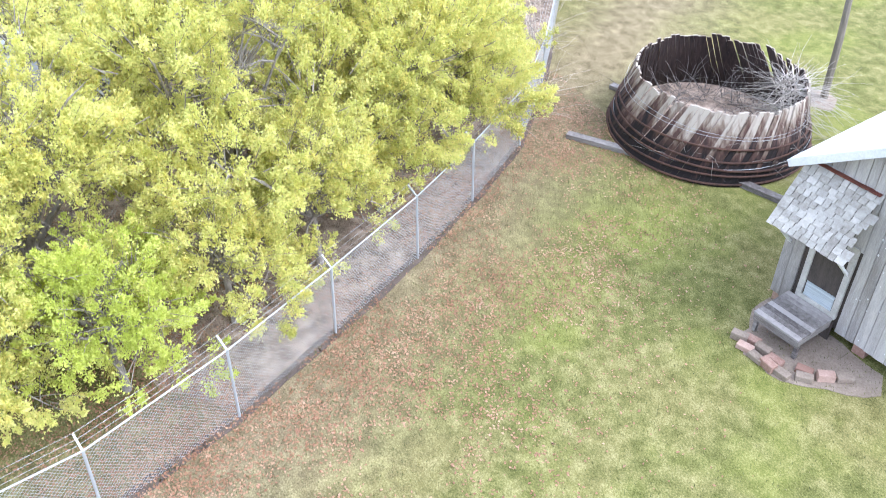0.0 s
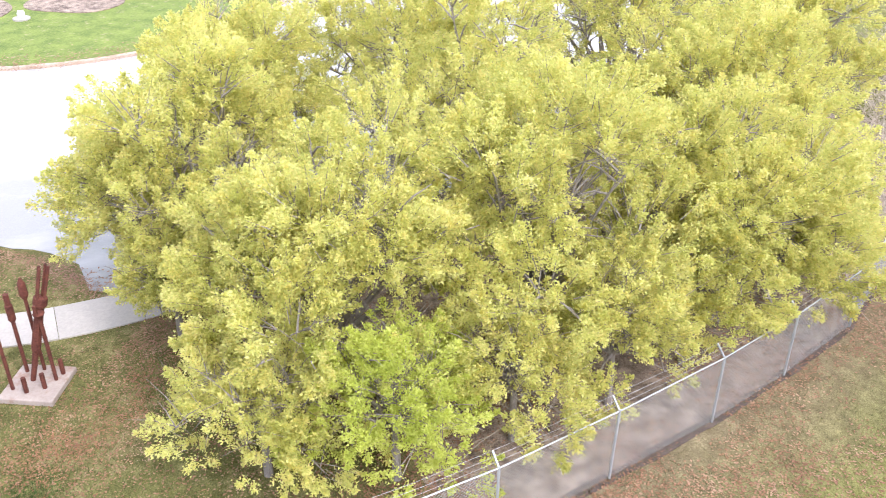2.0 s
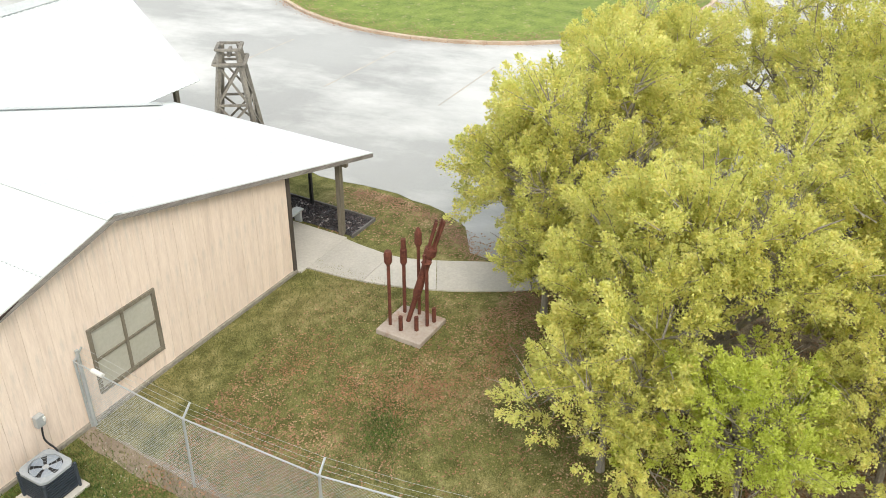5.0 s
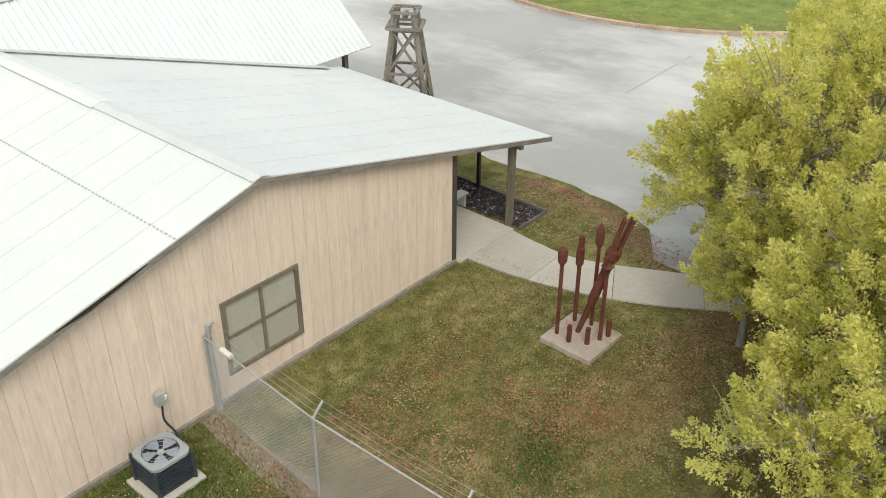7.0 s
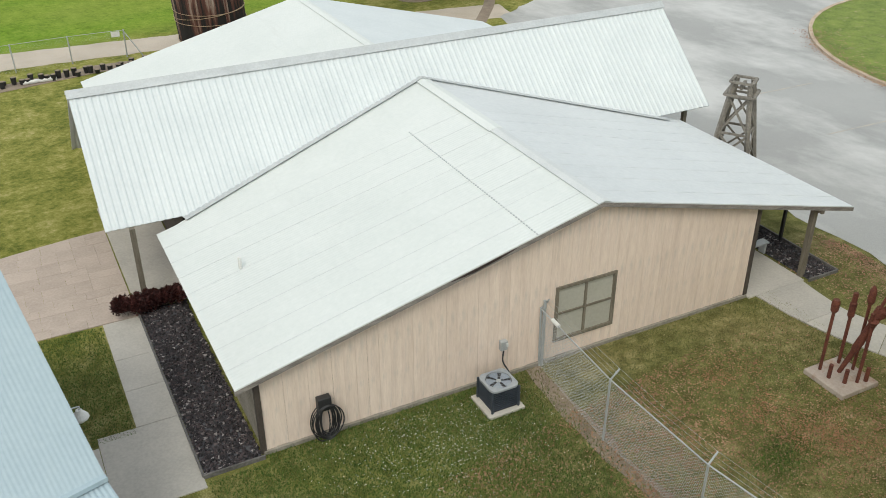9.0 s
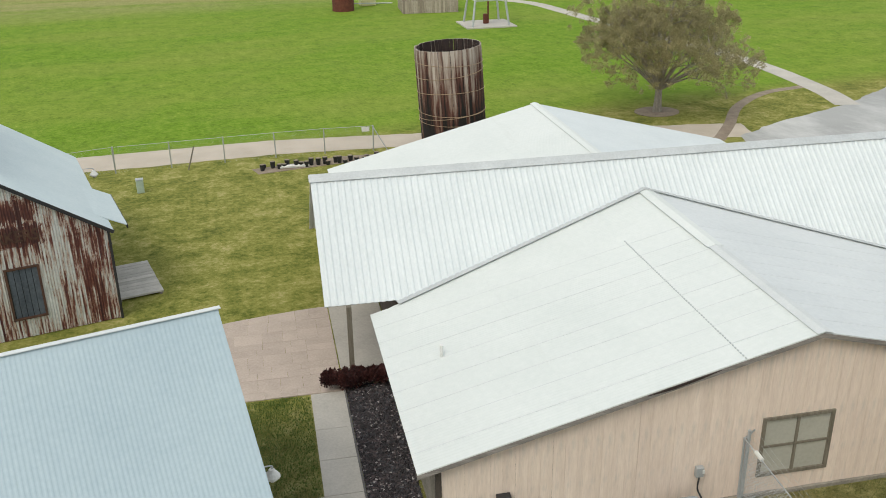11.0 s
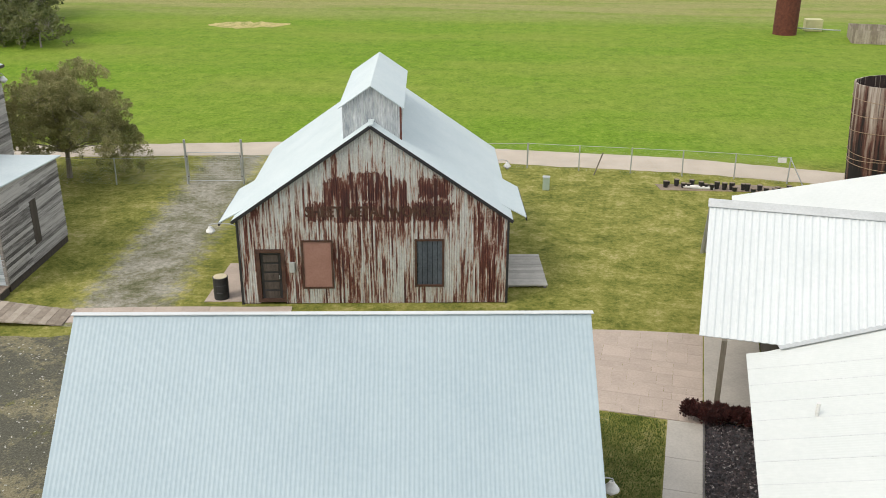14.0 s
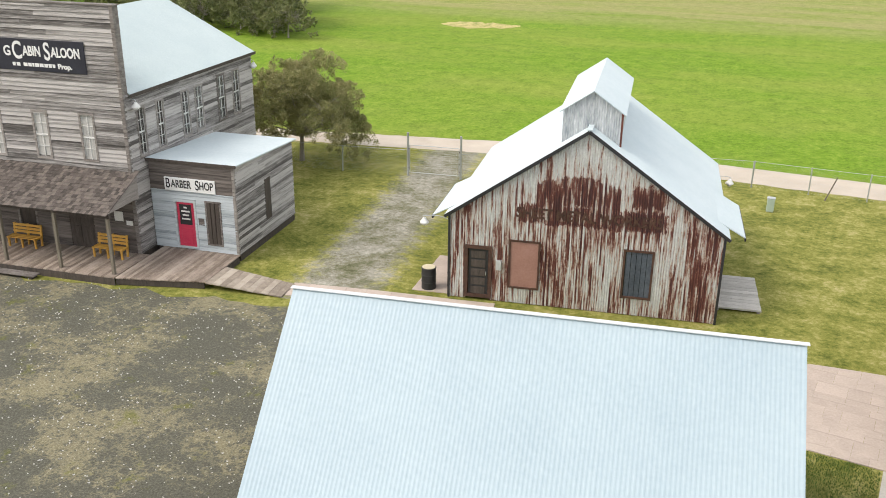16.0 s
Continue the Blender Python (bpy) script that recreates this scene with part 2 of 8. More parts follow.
def grass_mat():
    """Lawn: olive and worn in the yards, fresh green over the field beyond the road."""
    m, nt, ln, bs = tree_of("grass")
    pos = world_coords(nt, ln)
    sep = nt.new("ShaderNodeSeparateXYZ")
    ln.new(pos, sep.inputs[0])
    fine, mid, big = noise_of(nt, ln, pos, 26, 5, 0.7), noise_of(nt, ln, pos, 2.2, 8, 0.7), noise_of(nt, ln, pos, 0.22, 5)
    f = math_of(nt, ln, "ADD", math_of(nt, ln, "MULTIPLY", fine, 0.55), math_of(nt, ln, "MULTIPLY", mid, 0.45))
    yard = ramp_of(nt, ln, f, [(0.39, (0.048, 0.050, 0.015)), (0.5, (0.122, 0.119, 0.042)), (0.61, (0.262, 0.245, 0.098))])
    soft = math_of(nt, ln, "ADD", math_of(nt, ln, "MULTIPLY", noise_of(nt, ln, world_coords(nt, ln, (1.0, 0.75, 1)), 0.8, 12, 0.85), 0.5), math_of(nt, ln, "MULTIPLY", noise_of(nt, ln, pos, 3.4, 8, 0.85), 0.5))
    green = ramp_of(nt, ln, soft, [(0.39, (0.068, 0.125, 0.011)), (0.49, (0.135, 0.235, 0.018)), (0.57, (0.20, 0.295, 0.034)), (0.63, (0.40, 0.42, 0.12))])
    # the field pales to yellow-green over wide, soft patches
    wide = ramp_of(nt, ln, noise_of(nt, ln, world_coords(nt, ln, (0.6, 1.6, 1)), 0.06, 6, 0.6), [(0.42, (0, 0, 0)), (0.66, (1, 1, 1))])
    green = mix_of(nt, ln, math_of(nt, ln, "MULTIPLY", wide, 0.55), green, ramp_of(nt, ln, soft, [(0.39, (0.14, 0.18, 0.022)), (0.62, (0.34, 0.37, 0.085))]))
    worn_green = ramp_of(nt, ln, f, [(0.32, (0.06, 0.085, 0.013)), (0.5, (0.185, 0.195, 0.048)), (0.68, (0.36, 0.345, 0.135))])
    mottle = math_of(nt, ln, "ADD", math_of(nt, ln, "MULTIPLY", noise_of(nt, ln, pos, 0.55, 10, 0.78), 0.55), math_of(nt, ln, "MULTIPLY", noise_of(nt, ln, pos, 4.5, 8, 0.85), 0.45))
    bright = ramp_of(nt, ln, mottle, [(0.41, (0.075, 0.10, 0.016)), (0.485, (0.19, 0.20, 0.040)), (0.54, (0.285, 0.275, 0.075)), (0.61, (0.45, 0.39, 0.19))])
    behind = ramp_of(nt, ln, math_of(nt, ln, "MULTIPLY", math_of(nt, ln, "SUBTRACT", sep.outputs["Y"], 20.0), 0.25), [(0.0, (0, 0, 0)), (1.0, (1, 1, 1))])
    lush = mix_of(nt, ln, behind, worn_green, bright)
    straw = ramp_of(nt, ln, f, [(0.36, (0.11, 0.085, 0.035)), (0.5, (0.25, 0.20, 0.092)), (0.64, (0.45, 0.38, 0.21))])
    patch = ramp_of(nt, ln, math_of(nt, ln, "ADD", math_of(nt, ln, "MULTIPLY", big, 0.7), math_of(nt, ln, "MULTIPLY", mid, 0.3)), [(0.48, (0, 0, 0)), (0.58, (1, 1, 1))])
    col = mix_of(nt, ln, math_of(nt, ln, "MULTIPLY", patch, 0.5), yard, straw)
    patch2 = ramp_of(nt, ln, noise_of(nt, ln, world_coords(nt, ln, (1, 1, 1)), 0.33, 5), [(0.5, (0, 0, 0)), (0.66, (1, 1, 1))])
    side = math_of(nt, ln, "MAXIMUM", math_of(nt, ln, "SUBTRACT", sep.outputs["Y"], 19.0), math_of(nt, ln, "MAXIMUM", math_of(nt, ln, "SUBTRACT", 14.0, sep.outputs["X"]), math_of(nt, ln, "SUBTRACT", -2.0, sep.outputs["Y"])))
    wet = ramp_of(nt, ln, math_of(nt, ln, "MULTIPLY", side, 0.2), [(0.0, (0.25, 0.25, 0.25)), (1.0, (0.9, 0.9, 0.9))])
    col = mix_of(nt, ln, math_of(nt, ln, "MULTIPLY", math_of(nt, ln, "MAXIMUM", math_of(nt, ln, "ADD", 0.35, math_of(nt, ln, "MULTIPLY", patch2, 0.65)), math_of(nt, ln, "MULTIPLY", behind, 0.95)), wet), col, lush)
    edge = math_of(nt, ln, "ADD", sep.outputs["Y"], math_of(nt, ln, "MULTIPLY", mid, 3.0))
    far = ramp_of(nt, ln, math_of(nt, ln, "MULTIPLY", math_of(nt, ln, "SUBTRACT", sep.outputs["Y"], 107.0), 0.07), [(0.0, (0, 0, 0)), (1.0, (1, 1, 1))])
    north = ramp_of(nt, ln, math_of(nt, ln, "MULTIPLY", math_of(nt, ln, "SUBTRACT", edge, 52.0), 0.3), [(0.0, (0, 0, 0)), (1.0, (1, 1, 1))])
    field = mix_of(nt, ln, math_of(nt, ln, "MULTIPLY", patch, math_of(nt, ln, "ADD", 0.06, math_of(nt, ln, "MULTIPLY", far, 0.2))), green, straw)
    # mown straw shows in a far band
    mown = math_of(nt, ln, "MULTIPLY", far, ramp_of(nt, ln, noise_of(nt, ln, world_coords(nt, ln, (0.35, 2.2, 1)), 0.09, 8, 0.7), [(0.38, (0.25, 0.25, 0.25)), (0.54, (0.85, 0.85, 0.85))]))
    field = mix_of(nt, ln, mown, field, ramp_of(nt, ln, soft, [(0.36, (0.17, 0.17, 0.05)), (0.64, (0.40, 0.36, 0.17))]))
    col = mix_of(nt, ln, north, col, field)
    # a trodden, leaf-browned band runs along the yard side of the fence
    band = math_of(nt, ln, "ADD", math_of(nt, ln, "MULTIPLY", math_of(nt, ln, "SUBTRACT", 14.4, sep.outputs["X"]), 0.838), math_of(nt, ln, "MULTIPLY", math_of(nt, ln, "SUBTRACT", 2.4, sep.outputs["Y"]), 0.546))
    band = math_of(nt, ln, "ADD", math_of(nt, ln, "ABSOLUTE", math_of(nt, ln, "SUBTRACT", band, 0.7)), math_of(nt, ln, "MULTIPLY", math_of(nt, ln, "SUBTRACT", mid, 0.5), 5.0))
    brown = ramp_of(nt, ln, math_of(nt, ln, "MULTIPLY", band, 0.2), [(0.12, (0.75, 0.75, 0.75)), (0.72, (0, 0, 0))])
    loam = ramp_of(nt, ln, f, [(0.36, (0.075, 0.055, 0.03)), (0.5, (0.21, 0.16, 0.10)), (0.64, (0.40, 0.32, 0.22))])
    col = mix_of(nt, ln, math_of(nt, ln, "MULTIPLY", brown, math_of(nt, ln, "LESS_THAN", sep.outputs["Y"], 4.0)), col, loam)
    # worn gravel track from the barn to the gate
    line = math_of(nt, ln, "SUBTRACT", -13.7, math_of(nt, ln, "MULTIPLY", math_of(nt, ln, "SUBTRACT", sep.outputs["Y"], 30.0), 0.105))
    off = math_of(nt, ln, "ABSOLUTE", math_of(nt, ln, "SUBTRACT", sep.outputs["X"], line))
    off = math_of(nt, ln, "ADD", off, math_of(nt, ln, "MULTIPLY", math_of(nt, ln, "SUBTRACT", mid, 0.5), 4.5))
    on = ramp_of(nt, ln, math_of(nt, ln, "MULTIPLY", off, 0.4), [(0.48, (1, 1, 1)), (0.86, (0, 0, 0))])
    ends = math_of(nt, ln, "MULTIPLY", math_of(nt, ln, "GREATER_THAN", sep.outputs["Y"], 28.0), math_of(nt, ln, "LESS_THAN", sep.outputs["Y"], 51.0))
    grit = ramp_of(nt, ln, mottle, [(0.40, (0.11, 0.10, 0.078)), (0.5, (0.235, 0.222, 0.182)), (0.60, (0.42, 0.40, 0.345))])
    col = mix_of(nt, ln, math_of(nt, ln, "MULTIPLY", math_of(nt, ln, "MULTIPLY", on, ends), ramp_of(nt, ln, mottle, [(0.43, (0.55, 0.55, 0.55)), (0.52, (0.95, 0.95, 0.95))])), col, grit)
    ln.new(col, bs.inputs["Base Color"])
    bs.inputs["Roughness"].default_value = 0.95
    bs.inputs["Specular IOR Level"].default_value = 0.1
    bump_of(nt, ln, bs, fine, 0.35, 0.015)
    return m


GRASS = grass_mat()


def yard_mat():
    """Dark gravel yard with dry grass growing through."""
    m, nt, ln, bs = tree_of("gravel yard")
    pos = world_coords(nt, ln)
    fine, spread = noise_of(nt, ln, pos, 16, 7, 0.8), noise_of(nt, ln, pos, 0.35, 6, 0.65)
    ragged_ = noise_of(nt, ln, pos, 3.2, 12, 0.82)
    gravel = ramp_of(nt, ln, fine, [(0.3, (0.05, 0.05, 0.038)), (0.55, (0.125, 0.122, 0.095)), (0.72, (0.27, 0.26, 0.21))])
    straw = ramp_of(nt, ln, fine, [(0.3, (0.12, 0.105, 0.05)), (0.7, (0.46, 0.41, 0.27))])
    moss = ramp_of(nt, ln, fine, [(0.3, (0.05, 0.06, 0.012)), (0.7, (0.22, 0.22, 0.06))])
    # runners of dry grass creep between bare patches
    bend, vein = nt.new("ShaderNodeVectorMath"), nt.new("ShaderNodeTexVoronoi")
    warp = nt.new("ShaderNodeTexNoise")
    warp.inputs["Scale"].default_value, warp.inputs["Detail"].default_value = 1.3, 6
    ln.new(pos, warp.inputs["Vector"])
    bend.operation = "ADD"
    ln.new(pos, bend.inputs[0])
    ln.new(warp.outputs["Color"], bend.inputs[1])
    vein.feature = "DISTANCE_TO_EDGE"
    vein.inputs["Scale"].default_value = 2.6
    ln.new(bend.outputs[0], vein.inputs["Vector"])
    thin = ramp_of(nt, ln, vein.outputs["Distance"], [(0.02, (1, 1, 1)), (0.10, (0, 0, 0))])
    tuft = math_of(nt, ln, "ADD", math_of(nt, ln, "MULTIPLY", spread, 0.45), math_of(nt, ln, "MULTIPLY", ragged_, 0.55))
    pat = ramp_of(nt, ln, tuft, [(0.505, (0, 0, 0)), (0.55, (1, 1, 1))])
    creep = math_of(nt, ln, "MULTIPLY", thin, ramp_of(nt, ln, spread, [(0.44, (0, 0, 0)), (0.54, (0.8, 0.8, 0.8))]))
    col = mix_of(nt, ln, math_of(nt, ln, "MULTIPLY", math_of(nt, ln, "MAXIMUM", pat, creep), 0.72), gravel, straw)
    mossy = ramp_of(nt, ln, math_of(nt, ln, "ADD", math_of(nt, ln, "MULTIPLY", noise_of(nt, ln, world_coords(nt, ln, (1.1, 0.9, 1)), 0.8, 5), 0.6), math_of(nt, ln, "MULTIPLY", ragged_, 0.4)), [(0.56, (0, 0, 0)), (0.62, (1, 1, 1))])
    ln.new(mix_of(nt, ln, math_of(nt, ln, "MULTIPLY", mossy, 0.7), col, moss), bs.inputs["Base Color"])
    bs.inputs["Roughness"].default_value = 0.95
    bs.inputs["Specular IOR Level"].default_value = 0.1
    bump_of(nt, ln, bs, fine, 0.7, 0.04)
    return m


YARD = yard_mat()


def rusty_sheet_mat():
    """Galvanised corrugated sheets with long vertical runs of rust and a rusted painted sign."""
    m, nt, ln, bs = tree_of("rusty corrugated sheet")
    tc, sep, comb = nt.new("ShaderNodeTexCoord"), nt.new("ShaderNodeSeparateXYZ"), nt.new("ShaderNodeCombineXYZ")
    ln.new(tc.outputs["Object"], sep.inputs[0])
    X, Z = sep.outputs["X"], sep.outputs["Z"]
    # each furrow of the sheet rusts by itself
    furrow = math_of(nt, ln, "ADD", math_of(nt, ln, "MULTIPLY", math_of(nt, ln, "SNAP", X, 0.075), 0.7), math_of(nt, ln, "MULTIPLY", X, 0.3))
    ln.new(math_of(nt, ln, "MULTIPLY", furrow, 15.0), comb.inputs[0])
    ln.new(math_of(nt, ln, "MULTIPLY", Z, 0.42), comb.inputs[2])
    s1 = noise_of(nt, ln, comb.outputs[0], 1.0, 9, 0.7)
    s2 = noise_of(nt, ln, coords(nt, ln, (0.9, 1, 0.30)), 1.0, 4, 0.6)
    s3 = noise_of(nt, ln, coords(nt, ln, (1, 1, 1)), 12, 6, 0.7)
    s4 = noise_of(nt, ln, coords(nt, ln, (7, 1, 2.2)), 1.0, 5, 0.7)

    def within(v, lo, hi, soft=0.5):
        w = math_of(nt, ln, "MULTIPLY", math_of(nt, ln, "SUBTRACT", s4, 0.5), soft)
        v = math_of(nt, ln, "ADD", v, w)
        return math_of(nt, ln, "MULTIPLY", math_of(nt, ln, "GREATER_THAN", v, lo), math_of(nt, ln, "LESS_THAN", v, hi))

    # the painted sign has rusted in two bands: a low arch over a long straight row
    dx = math_of(nt, ln, "SUBTRACT", X, 4.75)
    sag = math_of(nt, ln, "ADD", Z, math_of(nt, ln, "MULTIPLY", math_of(nt, ln, "MULTIPLY", dx, dx), 0.16))
    arch = math_of(nt, ln, "MULTIPLY", within(sag, 4.15, 5.25, 0.9), within(X, 3.25, 6.35))
    horn = math_of(nt, ln, "MULTIPLY", within(Z, 4.3, 5.05, 1.1), within(X, 6.75, 7.95, 0.8))
    row = math_of(nt, ln, "MULTIPLY", within(Z, 3.35, 4.10, 0.8), within(X, 2.55, 8.0))
    sign = math_of(nt, ln, "MAXIMUM", math_of(nt, ln, "MAXIMUM", arch, horn), row)
    runs = math_of(nt, ln, "MULTIPLY", math_of(nt, ln, "LESS_THAN", Z, 3.5), math_of(nt, ln, "MAXIMUM", within(X, 3.6, 5.9, 0.3), within(X, 8.15, 10.1, 0.3)))
    f = math_of(nt, ln, "ADD", math_of(nt, ln, "MULTIPLY", s1, 0.72), math_of(nt, ln, "MULTIPLY", s2, 0.28))
    high = math_of(nt, ln, "MAXIMUM", 0.0, math_of(nt, ln, "SUBTRACT", Z, 4.6))
    f = math_of(nt, ln, "SUBTRACT", f, math_of(nt, ln, "MULTIPLY", high, 0.035))
    f = math_of(nt, ln, "ADD", f, math_of(nt, ln, "MULTIPLY", sign, 0.056))
    f = math_of(nt, ln, "ADD", f, math_of(nt, ln, "MULTIPLY", runs, 0.014))
    f = math_of(nt, ln, "ADD", f, math_of(nt, ln, "MULTIPLY", math_of(nt, ln, "SUBTRACT", s3, 0.5), 0.10))
    zinc = ramp_of(nt, ln, math_of(nt, ln, "ADD", math_of(nt, ln, "MULTIPLY", s3, 0.5), math_of(nt, ln, "MULTIPLY", s4, 0.5)), [(0.34, (0.33, 0.325, 0.30)), (0.5, (0.47, 0.475, 0.455)), (0.66, (0.61, 0.62, 0.60))])
    col = ramp_of(nt, ln, f, [(0.465, (0, 0, 0)), (0.50, (0.5, 0.5, 0.5)), (0.530, (1, 1, 1))])
    rust = ramp_of(nt, ln, f, [(0.47, (0.44, 0.36, 0.27)), (0.505, (0.30, 0.15, 0.085)), (0.535, (0.12, 0.036, 0.024)), (0.60, (0.045, 0.013, 0.012))])
    ln.new(mix_of(nt, ln, col, zinc, rust), bs.inputs["Base Color"])
    bs.inputs["Roughness"].default_value = 0.7
    bump_of(nt, ln, bs, s3, 0.2, 0.01)
    return m


RUSTY_SHEET = rusty_sheet_mat()


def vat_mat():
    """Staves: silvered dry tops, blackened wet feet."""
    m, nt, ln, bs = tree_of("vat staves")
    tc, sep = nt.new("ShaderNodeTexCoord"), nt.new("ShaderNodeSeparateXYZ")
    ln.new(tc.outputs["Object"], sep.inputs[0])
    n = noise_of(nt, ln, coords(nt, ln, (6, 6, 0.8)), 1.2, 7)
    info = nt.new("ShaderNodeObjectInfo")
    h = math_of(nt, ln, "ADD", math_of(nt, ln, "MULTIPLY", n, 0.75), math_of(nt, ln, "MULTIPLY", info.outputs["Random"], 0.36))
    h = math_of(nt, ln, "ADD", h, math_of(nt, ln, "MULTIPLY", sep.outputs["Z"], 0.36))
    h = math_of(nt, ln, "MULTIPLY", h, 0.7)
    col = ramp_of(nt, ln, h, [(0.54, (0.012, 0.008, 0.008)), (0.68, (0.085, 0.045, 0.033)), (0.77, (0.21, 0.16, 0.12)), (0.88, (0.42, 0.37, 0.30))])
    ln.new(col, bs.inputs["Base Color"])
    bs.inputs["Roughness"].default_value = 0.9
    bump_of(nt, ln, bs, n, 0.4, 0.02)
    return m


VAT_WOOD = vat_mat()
VAT_DARK = worn("near-black brown wood", (0.006, 0.005, 0.005), (0.06, 0.035, 0.028), 0.8, 0, 2, 14, stretch=(5, 5, 0.6))


def tall_mat():
    """Tank staves: grey wood with rust-red and black runs from the hoops."""
    m, nt, ln, bs = tree_of("tank staves")
    n = noise_of(nt, ln, coords(nt, ln, (5, 5, 0.35)), 1.2, 7)
    info = nt.new("ShaderNodeObjectInfo")
    tc, sep = nt.new("ShaderNodeTexCoord"), nt.new("ShaderNodeSeparateXYZ")
    ln.new(tc.outputs["Object"], sep.inputs[0])
    h = math_of(nt, ln, "ADD", math_of(nt, ln, "MULTIPLY", n, 0.9), math_of(nt, ln, "MULTIPLY", info.outputs["Random"], 0.28))
    h = math_of(nt, ln, "ADD", h, math_of(nt, ln, "SUBTRACT", math_of(nt, ln, "MULTIPLY", sep.outputs["Z"], 0.085), 0.16))
    col = ramp_of(nt, ln, h, [(0.58, (0.010, 0.008, 0.008)), (0.72, (0.10, 0.038, 0.026)), (0.86, (0.28, 0.22, 0.18)), (1.05, (0.44, 0.39, 0.34))])
    ln.new(col, bs.inputs["Base Color"])
    bs.inputs["Roughness"].default_value = 0.9
    bump_of(nt, ln, bs, n, 0.4, 0.02)
    return m


VAT_TALL = tall_mat()

SCRAPED = worn("scraped ochre turf", (0.19, 0.22, 0.04), (0.50, 0.40, 0.17), 0.95, 0, 0.8, 4, stretch=(1.6, 0.5, 1), bump=0.2, span=(0.38, 0.58))
LITTER = worn("leaf litter", (0.10, 0.07, 0.05), (0.46, 0.36, 0.27), 0.95, 0, 2.5, 30, bump=0.6, span=(0.40, 0.62))
LINE_PAINT = worn("worn orange paint", (0.34, 0.335, 0.32), (0.48, 0.42, 0.345), 0.9, 0, 1.4, 12, span=(0.4, 0.6))
ISLE_GRASS = worn("island lawn", (0.065, 0.11, 0.014), (0.25, 0.305, 0.06), 0.95, 0, 1.1, 9, bump=0.5, dist=0.03, stain=(0.33, 0.27, 0.15), stain_at=(0.58, 0.72), stain_scale=3.0, span=(0.3, 0.7))
ROOF_PALE = worn("pale grey metal, shaded slope and cap", (0.55, 0.575, 0.58), (0.66, 0.68, 0.68), 0.65, 0.0, 0.35, 6, bump=0.06)


# ---- building helpers ----
def box_in(bm, x0, x1, y0, y1, z0, z1, bevel=0.0):
    vs = [bm.verts.new((x, y, z)) for x in (x0, x1) for y in (y0, y1) for z in (z0, z1)]
    fs = [bm.faces.new([vs[i] for i in q]) for q in ((0, 1, 3, 2), (4, 6, 7, 5), (0, 4, 5, 1), (2, 3, 7, 6), (0, 2, 6, 4), (1, 5, 7, 3))]
    if bevel:
        bmesh.ops.bevel(bm, geom=list({e for f in fs for e in f.edges}), offset=bevel, segments=1, affect="EDGES")
    return bm


def box(x0, x1, y0, y1, z0, z1, bevel=0.0):
    return box_in(bmesh.new(), x0, x1, y0, y1, z0, z1, bevel)


def beam_in(bm, a, b, w, h=None, up=(0, 0, 1)):
    """A squared bar from a to b."""
    a, b, h = Vector(a), Vector(b), h or w
    d = (b - a).normalized()
    s = d.cross(Vector(up))
    s = s.normalized() if s.length > 1e-4 else Vector((1, 0, 0))
    t = s.cross(d)
    ring = [[bm.verts.new(p + s * i * w / 2 + t * j * h / 2) for i, j in ((-1, -1), (1, -1), (1, 1), (-1, 1))] for p in (a, b)]
    bm.faces.new(ring[0])
    bm.faces.new(ring[1][::-1])
    for i in range(4):
        bm.faces.new((ring[0][i - 1], ring[1][i - 1], ring[1][i], ring[0][i]))
    return bm


def beam(a, b, w, h=None, up=(0, 0, 1)):
    return beam_in(bmesh.new(), a, b, w, h, up)


def tube_in(bm, pts, radii, n=8, closed=True):
    """A round bar along points with a radius at each."""
    pts = [Vector(p) for p in pts]
    if isinstance(radii, (int, float)):
        radii = [radii] * len(pts)
    rings, ref = [], Vector((0.13, 0.27, 1))
    for i, p in enumerate(pts):
        d = (pts[min(i + 1, len(pts) - 1)] - pts[max(i - 1, 0)]).normalized()
        s = d.cross(ref)
        if s.length < 0.2:
            s = d.cross(Vector((1, 0.1, 0)))
        s.normalize()
        t = d.cross(s)
        rings.append([bm.verts.new(p + (s * math.cos(k * 2 * math.pi / n) + t * math.sin(k * 2 * math.pi / n)) * radii[i]) for k in range(n)])
    for a, b in zip(rings, rings[1:]):
        for k in range(n):
            bm.faces.new((a[k - 1], a[k], b[k], b[k - 1]))
    if closed:
        bm.faces.new(rings[0])
        bm.faces.new(rings[-1][::-1])
    return bm


def tube(pts, radii, n=8):
    return tube_in(bmesh.new(), pts, radii, n)


def ring_in(bm, centre, radius, r, axis="z", n=28, m=6, start=0.0, sweep=2 * math.pi):
    c, whole = Vector(centre), sweep > 6.28
    rings = []
    for i in range(n if whole else n + 1):
        a = start + sweep * i / n
        if axis == "z":
            o, w = Vector((math.cos(a), math.sin(a), 0)), Vector((0, 0, 1))
        elif axis == "y":
            o, w = Vector((math.cos(a), 0, math.sin(a))), Vector((0, 1, 0))
        else:
            o, w = Vector((0, math.cos(a), math.sin(a))), Vector((1, 0, 0))
        rings.append([bm.verts.new(c + o * radius + (o * math.cos(k * 2 * math.pi / m) + w * math.sin(k * 2 * math.pi / m)) * r) for k in range(m)])
    for i in range(n):
        a, b = rings[i], rings[(i + 1) % len(rings)]
        for k in range(m):
            bm.faces.new((a[k - 1], a[k], b[k], b[k - 1]))
    return bm


